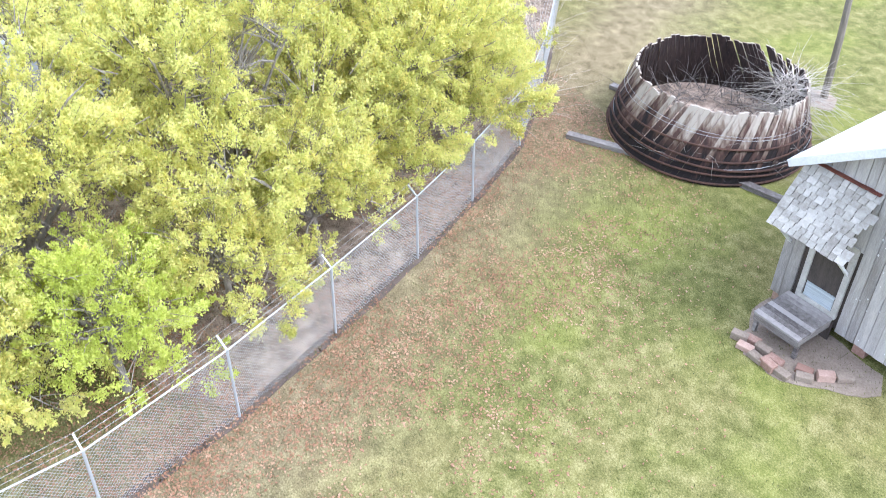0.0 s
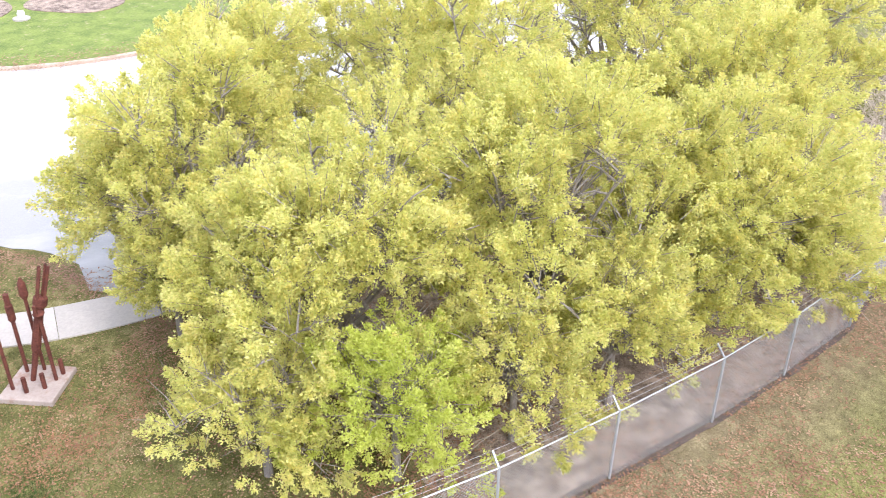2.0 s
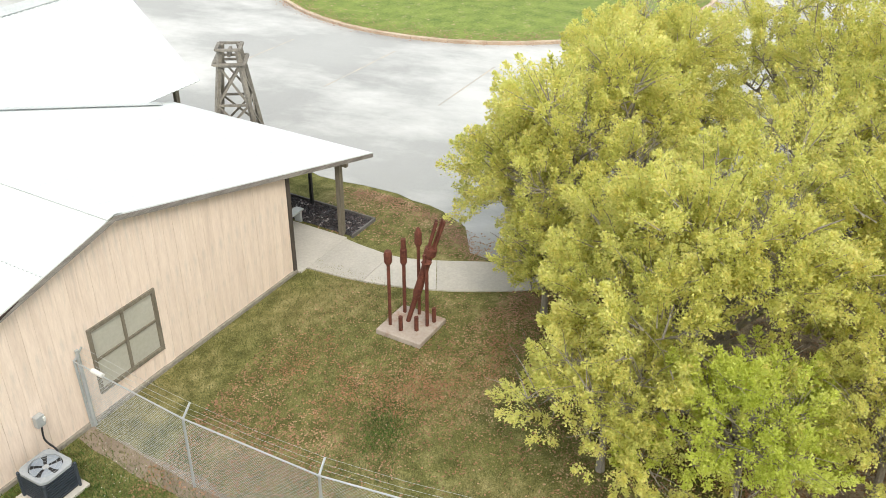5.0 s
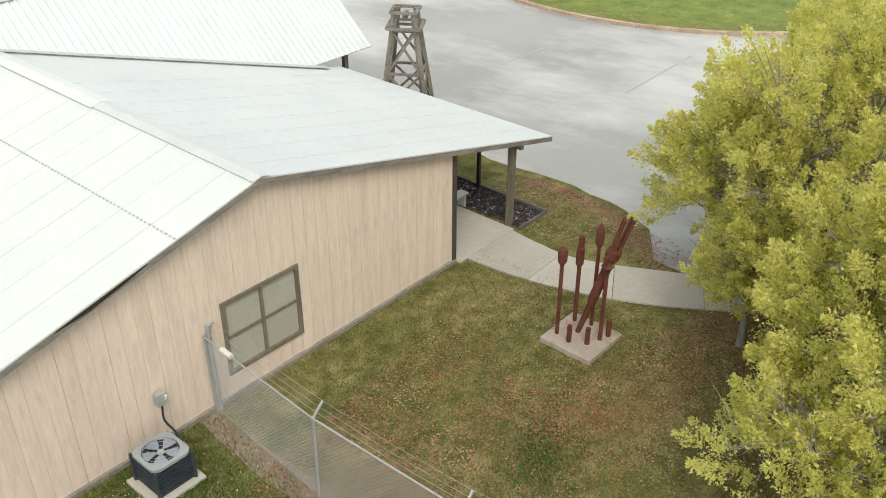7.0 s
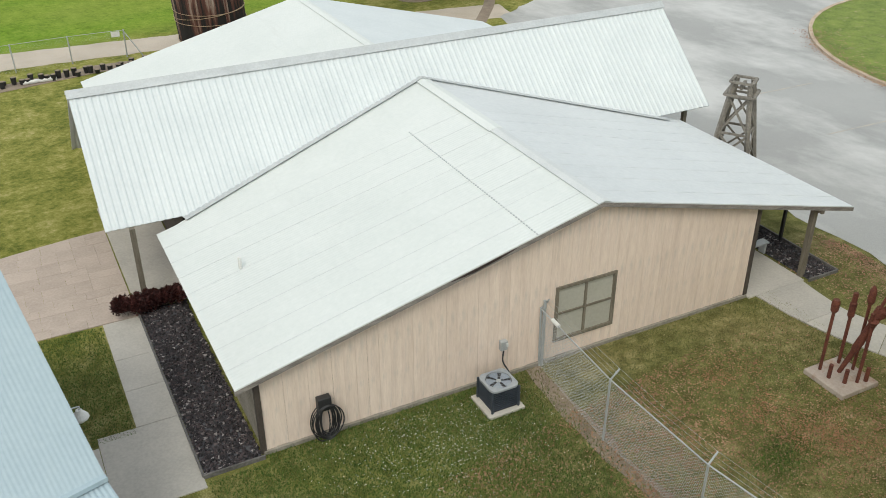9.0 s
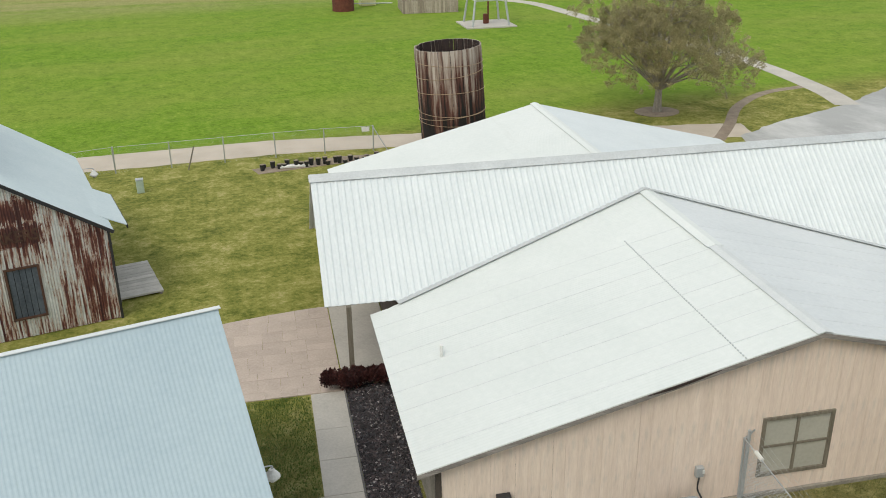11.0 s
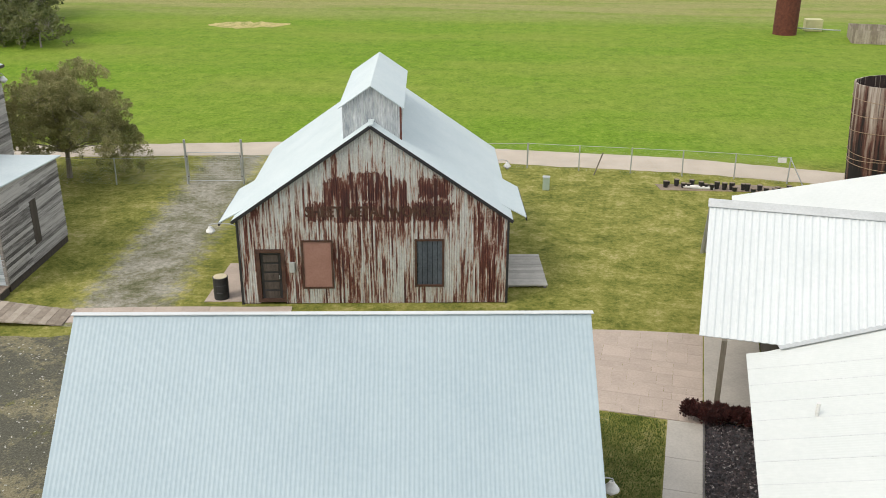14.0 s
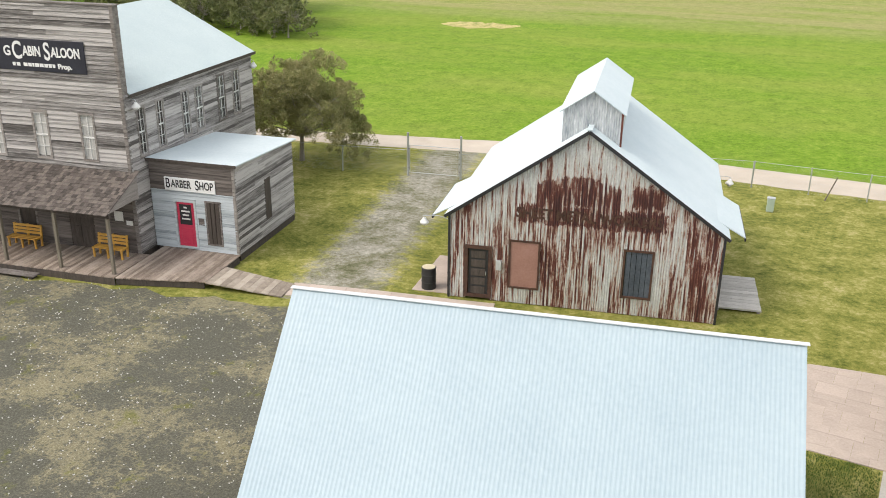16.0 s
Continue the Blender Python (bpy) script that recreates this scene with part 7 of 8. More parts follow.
def cabin():
    c = thing("board_cabin", pose(13.64, -12.5, 0, 0, 0, 9) @ Matrix.Diagonal((-1, 1, 1, 1)), "grey board cabin with a white roof and a shingled door hood", "cabin")
    # x runs along the front wall, y outwards from it
    W, D, F, E = 4.6, 6.5, 0.28, 3.92
    rk = 0.655

    def top(x):
        return E + (W / 2 - abs(x - W / 2)) * rk
    core = wall_in(bmesh.new(), [(0.02, F), (W, F), (W, E), (W / 2, top(W / 2)), (0.02, E)], -D, -0.05)
    part("wall", core, WOOD_DARK, c)
    dx0, dx1, dz0, dz1 = 0.76, 1.53, 0.66, 2.38
    rng = random.Random(9)
    x = 0.0
    while x < W:
        w = rng.uniform(0.2, 0.28)
        x1 = min(x + w - 0.012, W)
        lo = F + rng.uniform(-0.04, 0.02)
        if x1 > dx0 - 0.02 and x < dx1 + 0.02:
            lo = dz1 + 0.05
        bm = wall_in(bmesh.new(), [(0, lo), (x1 - x, lo), (x1 - x, top(x1) - 0.05), (0, top(x) - 0.05)], -0.05, 0.0)
        part("board", bm, WOOD_SILVER, c, at=pose(x, rng.uniform(-0.01, 0.01), 0))
        x += w
    y = 0.0
    while y < D:
        w = rng.uniform(0.24, 0.32)
        bm = wall_in(bmesh.new(), [(0, F), (w - 0.012, F), (w - 0.012, E), (0, E)], -0.025, 0.025)
        part("board", bm, WOOD_SILVER, c, at=pose(W + 0.02, -y, 0, 0, 0, -90))
        y += w
    part("batten_spots", spots_in(W, D, F, E), WHITE_PAINT, c, "pale flecks of old paint")
    # roof
    for s in (-1, 1):
        bm = bmesh.new()
        x0, x1 = (W / 2, -0.26) if s < 0 else (W / 2, W + 0.26)
        slab_in(bm, [(min(x0, x1), -D - 0.3), (max(x0, x1), -D - 0.3), (max(x0, x1), 0.32), (min(x0, x1), 0.32)], 0, 0.05)
        for q in bm.verts:
            q.co.z += E + (W / 2 - abs(q.co.x - W / 2)) * rk + 0.02
        part("roof", bm, ROOF_WHITE, c, "white metal roof")
        part("rake_board", beam((x0, 0.31, top(x0) - 0.05), (x1, 0.31, E - 0.26 * rk - 0.05), 0.04, 0.16), WHITE_PAINT, c, "whitewashed rake board")
    # door and its frame
    d = part("door", box(dx0, dx1, -0.04, 0.0, dz0, dz1), WOOD_DARK, c, "dark weathered door with pale blue foot panel")
    part("foot_panel", box(dx0 + 0.03, dx1 - 0.03, 0.0, 0.012, dz0 + 0.02, dz0 + 0.42), CLAP_BLUE, d, "pale blue foot panel")
    part("door_frame", frame_in(bmesh.new(), dx0 - 0.13, dx1 + 0.13, dz0 - 0.1, dz1 + 0.12, 0.13, -0.03, 0.05), worn("whitewashed wood", (0.34, 0.32, 0.28), (0.58, 0.56, 0.50), 0.85, 0, 3, 20), c, "whitewashed door frame")
    # shingled hood
    hx0, hx1, hy, hz0, hz1 = 0.02, 1.68, 0.9, 2.60, 3.80
    part("hood_deck", hood(hx0, hx1, hy, hz0, hz1), WOOD_DARK, c)
    sm = [mesh_of("shingle", hood_shingle(w), SHINGLE_GREY) for w in (0.13, 0.17, 0.21)]
    tilt = math.degrees(math.atan2(hz1 - hz0, hy))
    for r in range(11):
        yy = hy + 0.04 - r * 0.083
        x = hx0 - 0.03
        while x < hx1:
            i = rng.randrange(3)
            part("shingle", sm[i], None, c, at=pose(x, yy + rng.uniform(-0.015, 0.015), hz0 + (hy - yy) * (hz1 - hz0) / hy + 0.055 + rng.uniform(0, 0.008), -tilt + 5, 0, 0))
            x += (0.13, 0.17, 0.21)[i] + 0.014
    part("flashing", beam((hx0, 0.04, hz1 + 0.07), (hx1, 0.04, hz1 + 0.07), 0.12, 0.03), RUST, c, "rusted flashing strip")
    for x in (hx0 + 0.1, hx1 - 0.1):
        part("bracket", beam((x, 0.0, 1.75), (x, hy - 0.1, hz0), 0.06), WHITE_PAINT, c)
    # step platform
    part("porch_platform", box(0.45, 1.68, 0.05, 0.10, 0.0, 0.5), WOOD_DARK, c)
    for k in range(8):
        part("deck_plank", box(0.02, 1.18, 0, 0.145, 0, 0.05), WOOD_GREY, c, at=pose(0.47, 0.08 + k * 0.15, 0.56))
    part("platform_beam", box(0.5, 1.65, 1.2, 1.26, 0.38, 0.56), WOOD_GREY, c)
    part("platform_beam", box(0.5, 0.56, 0.1, 1.2, 0.38, 0.56), WOOD_GREY, c)
    part("platform_beam", box(1.58, 1.64, 0.1, 1.2, 0.38, 0.56), WOOD_GREY, c)
    for x in (0.5, 1.56):
        part("platform_leg", box(x, x + 0.09, 1.1, 1.19, 0.0, 0.38), WOOD_GREY, c)
    for x in (0.06, 2.2, W - 0.3):
        part("pier", box(x, x + 0.3, -0.35, -0.06, 0.0, F), BRICK, c, "brick pier")
    return c


def spots_in(W, D, F, E):
    rng = random.Random(12)
    bm = bmesh.new()
    for k in range(60):
        x, z = rng.uniform(1.9, W), rng.uniform(F + 0.1, E)
        s = rng.uniform(0.01, 0.03)
        box_in(bm, x, x + s, 0.008, 0.014, z, z + s * 1.6)
    return bm


def hood(x0, x1, y, z0, z1):
    bm = box(x0, x1, 0.0, y, 0, 0.04)
    for q in bm.verts:
        q.co.z += z1 - (z1 - z0) * q.co.y / y
    return bm


def hood_shingle(w):
    return box(0, w, -0.2, 0.0, 0.0, 0.02)


SHINGLE_GREY = worn("silver grey shingle", (0.25, 0.23, 0.19), (0.52, 0.49, 0.43), 0.9, 0, 3, 18, piece=0.26)
WOOD_SILVER = worn("silvered cabin boards", (0.23, 0.21, 0.19), (0.52, 0.49, 0.445), 0.9, 0, 1.5, 16, stretch=(5, 5, 0.5), bump=0.4, piece=0.25)
cabin()
rngb = random.Random(2)
single("soil_patch", slab(ragged([(13.3, -11.6), (13.0, -11.05), (12.4, -10.85), (11.5, -11.0), (10.9, -11.6), (10.3, -12.5), (10.5, -13.0), (12.0, -12.8), (13.6, -12.5)][::-1], 0.3, 0.3), 0.002, 0.012), DIRT, "bare trodden soil before the cabin door", "soil", kind="structure")
for i, (x, y, r) in enumerate(((12.85, -10.95, 20), (12.55, -10.85, 15), (12.2, -10.85, 12), (11.9, -10.9, 8), (11.6, -11.0, 5), (12.65, -11.15, 18), (12.3, -11.12, 10), (11.95, -11.15, 14), (11.3, -11.35, 40), (11.1, -11.75, 55), (10.9, -12.1, 60), (11.45, -11.5, 35))):
    single("brick", box(-0.18, 0.18, -0.1, 0.1, 0.0, 0.13 + 0.06 * (i % 3 == 0), 0.012), BRICK if i % 2 else DIRT, "loose old block laid as a step by the cabin", "brick", pose(x, y, 0.008, 0, 0, r + rngb.uniform(-8, 8)), group="blocks before the cabin")


# ---- machinery slab beyond the vat ----
def wheel(parent, c, r, axis_deg, spokes=6, rim=0.05, width=0.12, material=RUST):
    w = part("wheel", ring_in(bmesh.new(), (0, 0, 0), r, rim, axis="y", n=24, m=6), material, parent, "rusted spoked wheel", at=pose(*c, 0, 0, axis_deg))
    for k in range(spokes):
        a = math.pi * 2 * k / spokes
        part("spoke", beam((0, 0, 0), (r * math.cos(a), 0, r * math.sin(a)), rim * 0.9), material, w)
    part("hub", tube([(0, -width, 0), (0, width, 0)], r * 0.16 + 0.02, 8), material, w)
    return w


flat("machine_slab", [(42.9, -31.9), (33.2, -31.6), (32.8, -38.5), (34.5, -43.0), (43.5, -43.5)][::-1], 0.12, worn("stained concrete", (0.17, 0.15, 0.125), (0.34, 0.31, 0.265), 0.9, 0, 0.5, 10), "stained concrete slab for old machines", "slab")
eng = thing("flywheel_engine", pose(35.0, -33.9, 0.12, 0, 0, 35), "old rusted engine with a large spoked flywheel", "engine")
part("bed", box(-0.5, 0.9, -0.35, 0.35, 0, 0.45, 0.03), RUST_DARK, eng)
part("cylinder", tube([(0.2, 0, 0.75), (1.2, 0, 0.75)], 0.3, 14), RUST_DARK, eng)
wheel(eng, (-0.2, -0.55, 1.25), 1.15, 0, 6, 0.1, 0.2, RUST_DARK)
wheel(eng, (-0.2, 0.55, 0.95), 0.8, 0, 6, 0.09, 0.2, RUST_DARK)
part("boiler_end", tube([(-1.4, -0.3, 0.7), (-0.9, -0.3, 0.7)], 0.62, 18), RUST_DARK, eng)
eng = thing("small_engine", pose(38.6, -33.9, 0.12, 0, 0, 10), "small blue-grey engine with a rusted pulley", "engine")
ENGINE_BLUE = worn("faded blue engine paint", (0.12, 0.15, 0.17), (0.30, 0.34, 0.36), 0.7, 0.1, 2, 16)
part("body", box(-0.5, 0.7, -0.4, 0.4, 0, 0.7, 0.1), ENGINE_BLUE, eng)
part("drum", tube([(0.2, -0.3, 0.75), (0.2, 0.5, 0.75)], 0.35, 14), ENGINE_BLUE, eng)
wheel(eng, (-1.2, 0, 0.5), 0.45, 60, 6, 0.06)
for x, y, L, r in ((40.8, -34.2, 2.6, 20), (39.8, -37.0, 3.0, -10), (37.2, -38.6, 2.4, 30), (41.4, -36.0, 3.2, 5)):
    ob = thing("iron_machine", pose(x, y, 0.045, 0, 0, r), "rusted iron machine frame lying on the slab", "machine", "iron frames on the slab")
    part("rail", beam((-L / 2, -0.3, 0.15), (L / 2, -0.3, 0.15), 0.14), RUST_DARK, ob)
    part("rail", beam((-L / 2, 0.3, 0.15), (L / 2, 0.3, 0.15), 0.14), RUST_DARK, ob)
    part("block", box(-0.3, 0.5, -0.4, 0.4, 0.2, 0.7, 0.05), RUST, ob)
    part("shaft", tube([(-L / 3, 0, 0.45), (L / 3, 0, 0.45)], 0.1, 8), RUST, ob)
car = thing("wheeled_chassis", pose(37.2, -27.9, 0, 0, 0, 52), "rusted four-wheeled wagon chassis on the grass", "wagon")
part("beam", beam((-1.7, 0, 0.55), (1.7, 0, 0.55), 0.14), RUST_DARK, car)
for x in (-1.5, 1.5):
    part("axle", beam((x, -0.75, 0.5), (x, 0.75, 0.5), 0.1), RUST_DARK, car)
    for y in (-0.75, 0.75):
        wheel(car, (x, y, 0.5), 0.48, 0, 8, 0.035, 0.1, RUST_DARK)
pm = thing("fallen_pump", pose(34.2, -28.9, 0, 0, 0, 45), "dark cast-iron pump body lying on the grass", "pump")
PUMP_IRON = worn("grey cast iron", (0.07, 0.065, 0.06), (0.19, 0.175, 0.16), 0.8, 0.1, 3, 20)
part("barrel", tube([(-1.3, 0, 0.35), (-0.2, 0, 0.4), (0.9, 0.1, 0.5)], [0.32, 0.3, 0.22], 12), PUMP_IRON, pm)
part("head", tube([(0.9, -0.3, 0.55), (1.0, 0.6, 0.6)], 0.42, 14), PUMP_IRON, pm)
part("arm", beam((-1.2, 0.1, 0.4), (-1.0, 0.3, 1.2), 0.16), PUMP_IRON, pm)
e2 = thing("spoked_engine", pose(40.2, -28.2, 0, 0, 0, 25), "reddish rusted engine with two spoked flywheels", "engine")
part("bed", box(-0.9, 0.6, -0.3, 0.3, 0, 0.5, 0.04), RUST, e2)
part("cylinder", tube([(-1.4, 0, 0.6), (-0.2, 0, 0.6)], [0.34, 0.26], 12), RUST, e2)
for y in (-0.45, 0.45):
    wheel(e2, (0.3, y, 0.85), 0.85, 0, 6, 0.07)
rk = thing("machine_rack", pose(34.4, -40.6, 0.1, 0, 0, 30), "heap of rusted gears and racks by the slab", "machine")
part("block", box(-1.0, 1.0, -0.5, 0.5, 0, 0.7, 0.1), RUST_DARK, rk)
wheel(rk, (0, -0.6, 0.7), 0.6, 0, 8, 0.07, 0.1, RUST_DARK)
wheel(rk, (0.6, 0.5, 0.9), 0.5, 20, 8, 0.07, 0.1, RUST_DARK)
part("tray", box(-1.6, 1.4, 0.7, 1.2, 0.3, 0.9, 0.05), RUST_DARK, rk)
single("iron_kettle", tube([(0, 0, 0), (0, 0, 0.15), (0, 0, 0.7), (0, 0, 0.75)], [0.35, 0.6, 0.65, 0.5], 14), RUST_DARK, "round rusted iron kettle on the grass", "kettle", pose(31.2, -36.9, 0))
stakes = [(32.8, -24.2), (29.7, -26.5), (26.5, -29.5)]
for x, y in stakes:
    single("rope_stake", beam((0, 0, -0.1), (0, 0, 0.85), 0.14), WOOD_GREY, "short grey wooden stake with a rope", "stake", pose(x, y, 0), group="rope stakes")
single("rope", tube(catmull([(37.6, -22.5, 0.7), (32.8, -24.2, 0.8), (31.2, -25.4, 0.55), (29.7, -26.5, 0.8), (26.5, -29.5, 0.8)], 4), 0.015, 5), FENCE_WIRE, "slack pale rope between stakes", "rope")
STRAW_TWIG = worn("bleached dry twigs", (0.38, 0.32, 0.25), (0.62, 0.55, 0.46), 0.95, 0, 3, 22)
twigs("dry_brush", [(36 + i * 0.9, -20.2 - i * 0.5, 0.3) for i in range(7)] + [(30.5, -15.8, 0.5), (31.8, -16.6, 0.5), (33, -17.6, 0.5), (34.5, -18.6, 0.5)], 1500, 3.0, 9, STRAW_TWIG, "bank of pale leafless brush along the fence", "brush", (1.0, 1.0, 0.8), 0.012)
twigs("dry_brush", [(38 + i, -24.5 - i * 0.6, 0.2) for i in range(4)] + [(27.5, -14.0, 0.2), (23.8, -11.4, 0.2)], 520, 2.2, 10, STRAW_TWIG, "bank of pale leafless brush along the fence", "brush", (0.8, 0.8, 0.4), 0.010)

# ---- back yard, road and field ----
HOOP_WIRE = worn("rusty pale wire", (0.26, 0.17, 0.10), (0.46, 0.35, 0.24), 0.7, 0.1, 3, 24)
T = thing("stave_tank", pose(19.6, 46.6, 0, -0.5, -3.4, 0), "tall rust-stained wooden stave tank bound with wire", "tank")
staves(T, 1.82, 1.84, 0.0, 6.0, 52, 0.0, VAT_TALL, 21, thick=0.07, ragged=0.015, fallen=0.0)
for z, k in ((0.5, 1), (1.05, 1), (1.9, -1), (2.3, 1), (2.5, -1), (3.6, 1), (4.6, -1), (5.2, 1)):
    bm = ring_in(bmesh.new(), (0, 0, z), 1.87, 0.016, n=48, m=5)
    for q in bm.verts:
        q.co.z += 0.12 * k * math.sin(math.atan2(q.co.y, q.co.x) + z)
    part("hoop", bm, HOOP_WIRE, T, "loose rusty wire hoop")


# ---- round the barn ----
WOOD_LIGHT = worn("silvered deck boards", (0.40, 0.38, 0.335), (0.60, 0.57, 0.515), 0.9, 0, 1.5, 14, stretch=(2, 2, 2), piece=0.3)
drum = thing("oil_drum", pose(-10.2, 30.98, 0.03), "black steel drum with a pale lid beside the barn", "drum")
part("shell", tube([(0, 0, 0), (0, 0, 0.29), (0, 0, 0.31), (0, 0, 0.58), (0, 0, 0.6), (0, 0, 0.88)], 0.29, 20), BLACK_PAINT, drum)
for z in (0.3, 0.6, 0.87):
    part("rib", ring_in(bmesh.new(), (0, 0, z), 0.29, 0.014, n=24, m=5), BLACK_PAINT, drum)
part("lid", tube([(0, 0, 0.885), (0, 0, 0.905)], 0.26, 20), worn("cream lid", (0.55, 0.47, 0.30), (0.72, 0.64, 0.46), 0.6, 0, 3, 20), drum, "cream coloured lid")
flat("barn_pad", [(-1.55, 0.2), (-0.1, 0.2), (-0.1, 4.0), (-1.3, 4.0)], 0.03, PAVER, "pale concrete pad beside the barn", at=B_AT)
deck = thing("side_deck", B_AT @ pose(10.98, 2.95, 0), "low grey plank deck at the barn's side", "deck")
for k in range(11):
    part("deck_plank", box(-0.85, 0.85, 0, 0.28, 0.08, 0.15), WOOD_LIGHT, deck, at=pose(random.uniform(-0.01, 0.01), -1.6 + k * 0.295, random.uniform(-0.004, 0.004)))
part("joist", box(-0.8, -0.7, -1.6, 1.6, 0, 0.08), WOOD_GREY, deck)
part("joist", box(0.7, 0.8, -1.6, 1.6, 0, 0.08), WOOD_GREY, deck)
# walk to the barn door
walk_line = catmull([(-15.3, 28.85, 0), (-13.9, 29.08, 0), (-12.3, 29.32, 0), (-10.3, 29.55, 0), (-8.6, 29.72, 0), (-7.2, 29.9, 0)], 2)
pieces = []
for i in range(0, len(walk_line) - 1):
    seg = walk_line[i:i + 2]
    pieces.append(ribbon(seg, 1.2))
paved("barn_walk", pieces, 0.03, PAVER, "narrow buff concrete walk to the barn door", "slab")


WOOD_RAMP = worn("tan ramp boards", (0.22, 0.18, 0.14), (0.44, 0.38, 0.31), 0.9, 0, 1.5, 14, stretch=(2, 2, 2), piece=0.3)


def boardwalk():
    w = thing("boardwalk", S_AT, "worn brown board walk before the barber shop", "boardwalk")
    rng = random.Random(6)
    # boards run out from the shop front; the near edge bends towards the walk
    x = 0.42
    while x < 4.0:
        d = rng.uniform(0.13, 0.17)
        y0 = -2.5 + 0.19 * (x - 0.42)
        part("deck_plank", box(0, d - 0.008, y0, 1.15, 0.28, 0.33), WOOD_DECK, w, at=pose(x, 0, rng.uniform(-0.008, 0.008)))
        x += d
    # wider ramp boards lead down to the concrete walk
    while x < 7.0:
        d = rng.uniform(0.26, 0.32)
        k = (x - 4.0) / 3.0
        part("ramp_board", box(0, d - 0.01, -1.85 + 0.15 * k, -0.18 - 0.25 * k, 0.0, 0.05), WOOD_RAMP, w, at=pose(x, 0, 0.27 - 0.24 * k + rng.uniform(-0.005, 0.005), 0, 4.6, 0))
        x += d
    part("edge_beam", beam((0.42, -2.46, 0.14), (3.95, -1.78, 0.14), 0.06, 0.24), WOOD_DARK, w)
    part("edge_beam", beam((4.02, 1.0, 0.14), (4.02, -0.2, 0.14), 0.06, 0.24), WOOD_DARK, w)


boardwalk()
stp = thing("porch_step", S_AT @ pose(-4.3, -2.85, 0), "long low plank step before the porch", "step")
part("tread", box(-1.3, 1.3, -0.2, 0.2, 0.12, 0.17), WOOD_GREY, stp)
for x in (-1.1, 1.1):
    part("block", box(x - 0.08, x + 0.08, -0.16, 0.16, 0.0, 0.12), WOOD_DARK, stp)


def bench(at):
    b = thing("slat_bench", at, "yellow varnished wooden slat bench on the porch", "bench", "yellow benches on the porch")
    for k in range(3):
        part("seat_slat", box(-0.72, 0.72, -0.42 + k * 0.15, -0.30 + k * 0.15, 0.42, 0.455, 0.006), YELLOW_WOOD, b)
    for k in range(3):
        part("back_slat", box(-0.72, 0.72, 0.03 + k * 0.025, 0.06 + k * 0.025, 0.52 + k * 0.14, 0.63 + k * 0.14, 0.006), YELLOW_WOOD, b)
    for x in (-0.66, 0.0, 0.66):
        part("leg", beam((x, -0.36, 0), (x, -0.36, 0.42), 0.07), YELLOW_WOOD, b)
        part("leg", beam((x, 0.02, 0), (x, 0.12, 0.92), 0.07), YELLOW_WOOD, b)
        part("rail", beam((x, -0.42, 0.39), (x, 0.05, 0.39), 0.06), YELLOW_WOOD, b)
    return b


bench(S_AT @ pose(-1.0, -0.50, 0.35))
bench(S_AT @ pose(-5.2, -0.50, 0.35))


def lamp(at, label, reach=0.45):
    l = thing("gooseneck_lamp", at, label, "lamp", "white gooseneck lamps")
    part("neck", tube(catmull([(0, 0, 0), (reach * 0.4, 0, 0.12), (reach, 0, 0.08), (reach, 0, -0.02)], 4), 0.016, 6), GALV, l)
    part("shade", tube([(reach, 0, 0.0), (reach, 0, -0.06), (reach, 0, -0.16), (reach, 0, -0.2)], [0.06, 0.09, 0.17, 0.18], 14), WHITE_PAINT, l, "white enamel shade")
    part("bulb", tube([(reach, 0, -0.2), (reach, 0, -0.25), (reach, 0, -0.32)], [0.10, 0.12, 0.05], 10), WHITE_PAINT, l)


lamp(B_AT @ pose(-0.08, 0.35, 3.05, 0, 0, 180), "white gooseneck lamp on the barn's side", 1.0)
lamp(B_AT @ pose(BW + 0.1, 8.2, 3.2), "white gooseneck lamp on the barn's side", 0.55)
lamp(L_AT @ pose(10.9, -1.8, 3.05), "white gooseneck lamp on the blue-roofed shed", 0.75)
lamp(S_AT @ pose(0.05, 0.45, 6.75), "white gooseneck lamp under the saloon eave", 0.2)
lamp(S_AT @ pose(0.0, 10.9, 6.6), "white gooseneck lamp under the saloon eave", 0.2)
ub = thing("utility_pedestal", pose(2.35, 46.0, 0), "pale green utility pedestal in the lawn", "utility box")
part("body", box(-0.18, 0.18, -0.15, 0.15, 0.0, 0.68, 0.03), worn("pale green steel", (0.36, 0.46, 0.38), (0.48, 0.57, 0.48), 0.6, 0.1, 3, 20), ub)
part("cap", box(-0.2, 0.2, -0.17, 0.17, 0.68, 0.74, 0.03), GALV, ub)
single("leaning_stake", beam((0, 0, 0), (0.45, 0.2, 1.25), 0.05), WOOD_POST, "thin leaning wooden stake by the road", "stake", pose(5.0, 48.9, 0))
trough = single("white_gutter", tube([(-0.8, 0, 0.1), (0.8, 0, 0.1)], 0.1, 8), WHITE_PAINT, "length of white pipe lying by the fence", "pipe", pose(10.4, 47.0, 0, 0, 0, -8))
flat("planting_strip", [(8.4, 46.6), (13.5, 46.8), (16.6, 46.2), (16.8, 47.4), (13.5, 48.0), (8.2, 47.6)], 0.02, DIRT, "strip of bare soil with seedling pots", "soil")
rngk = random.Random(15)
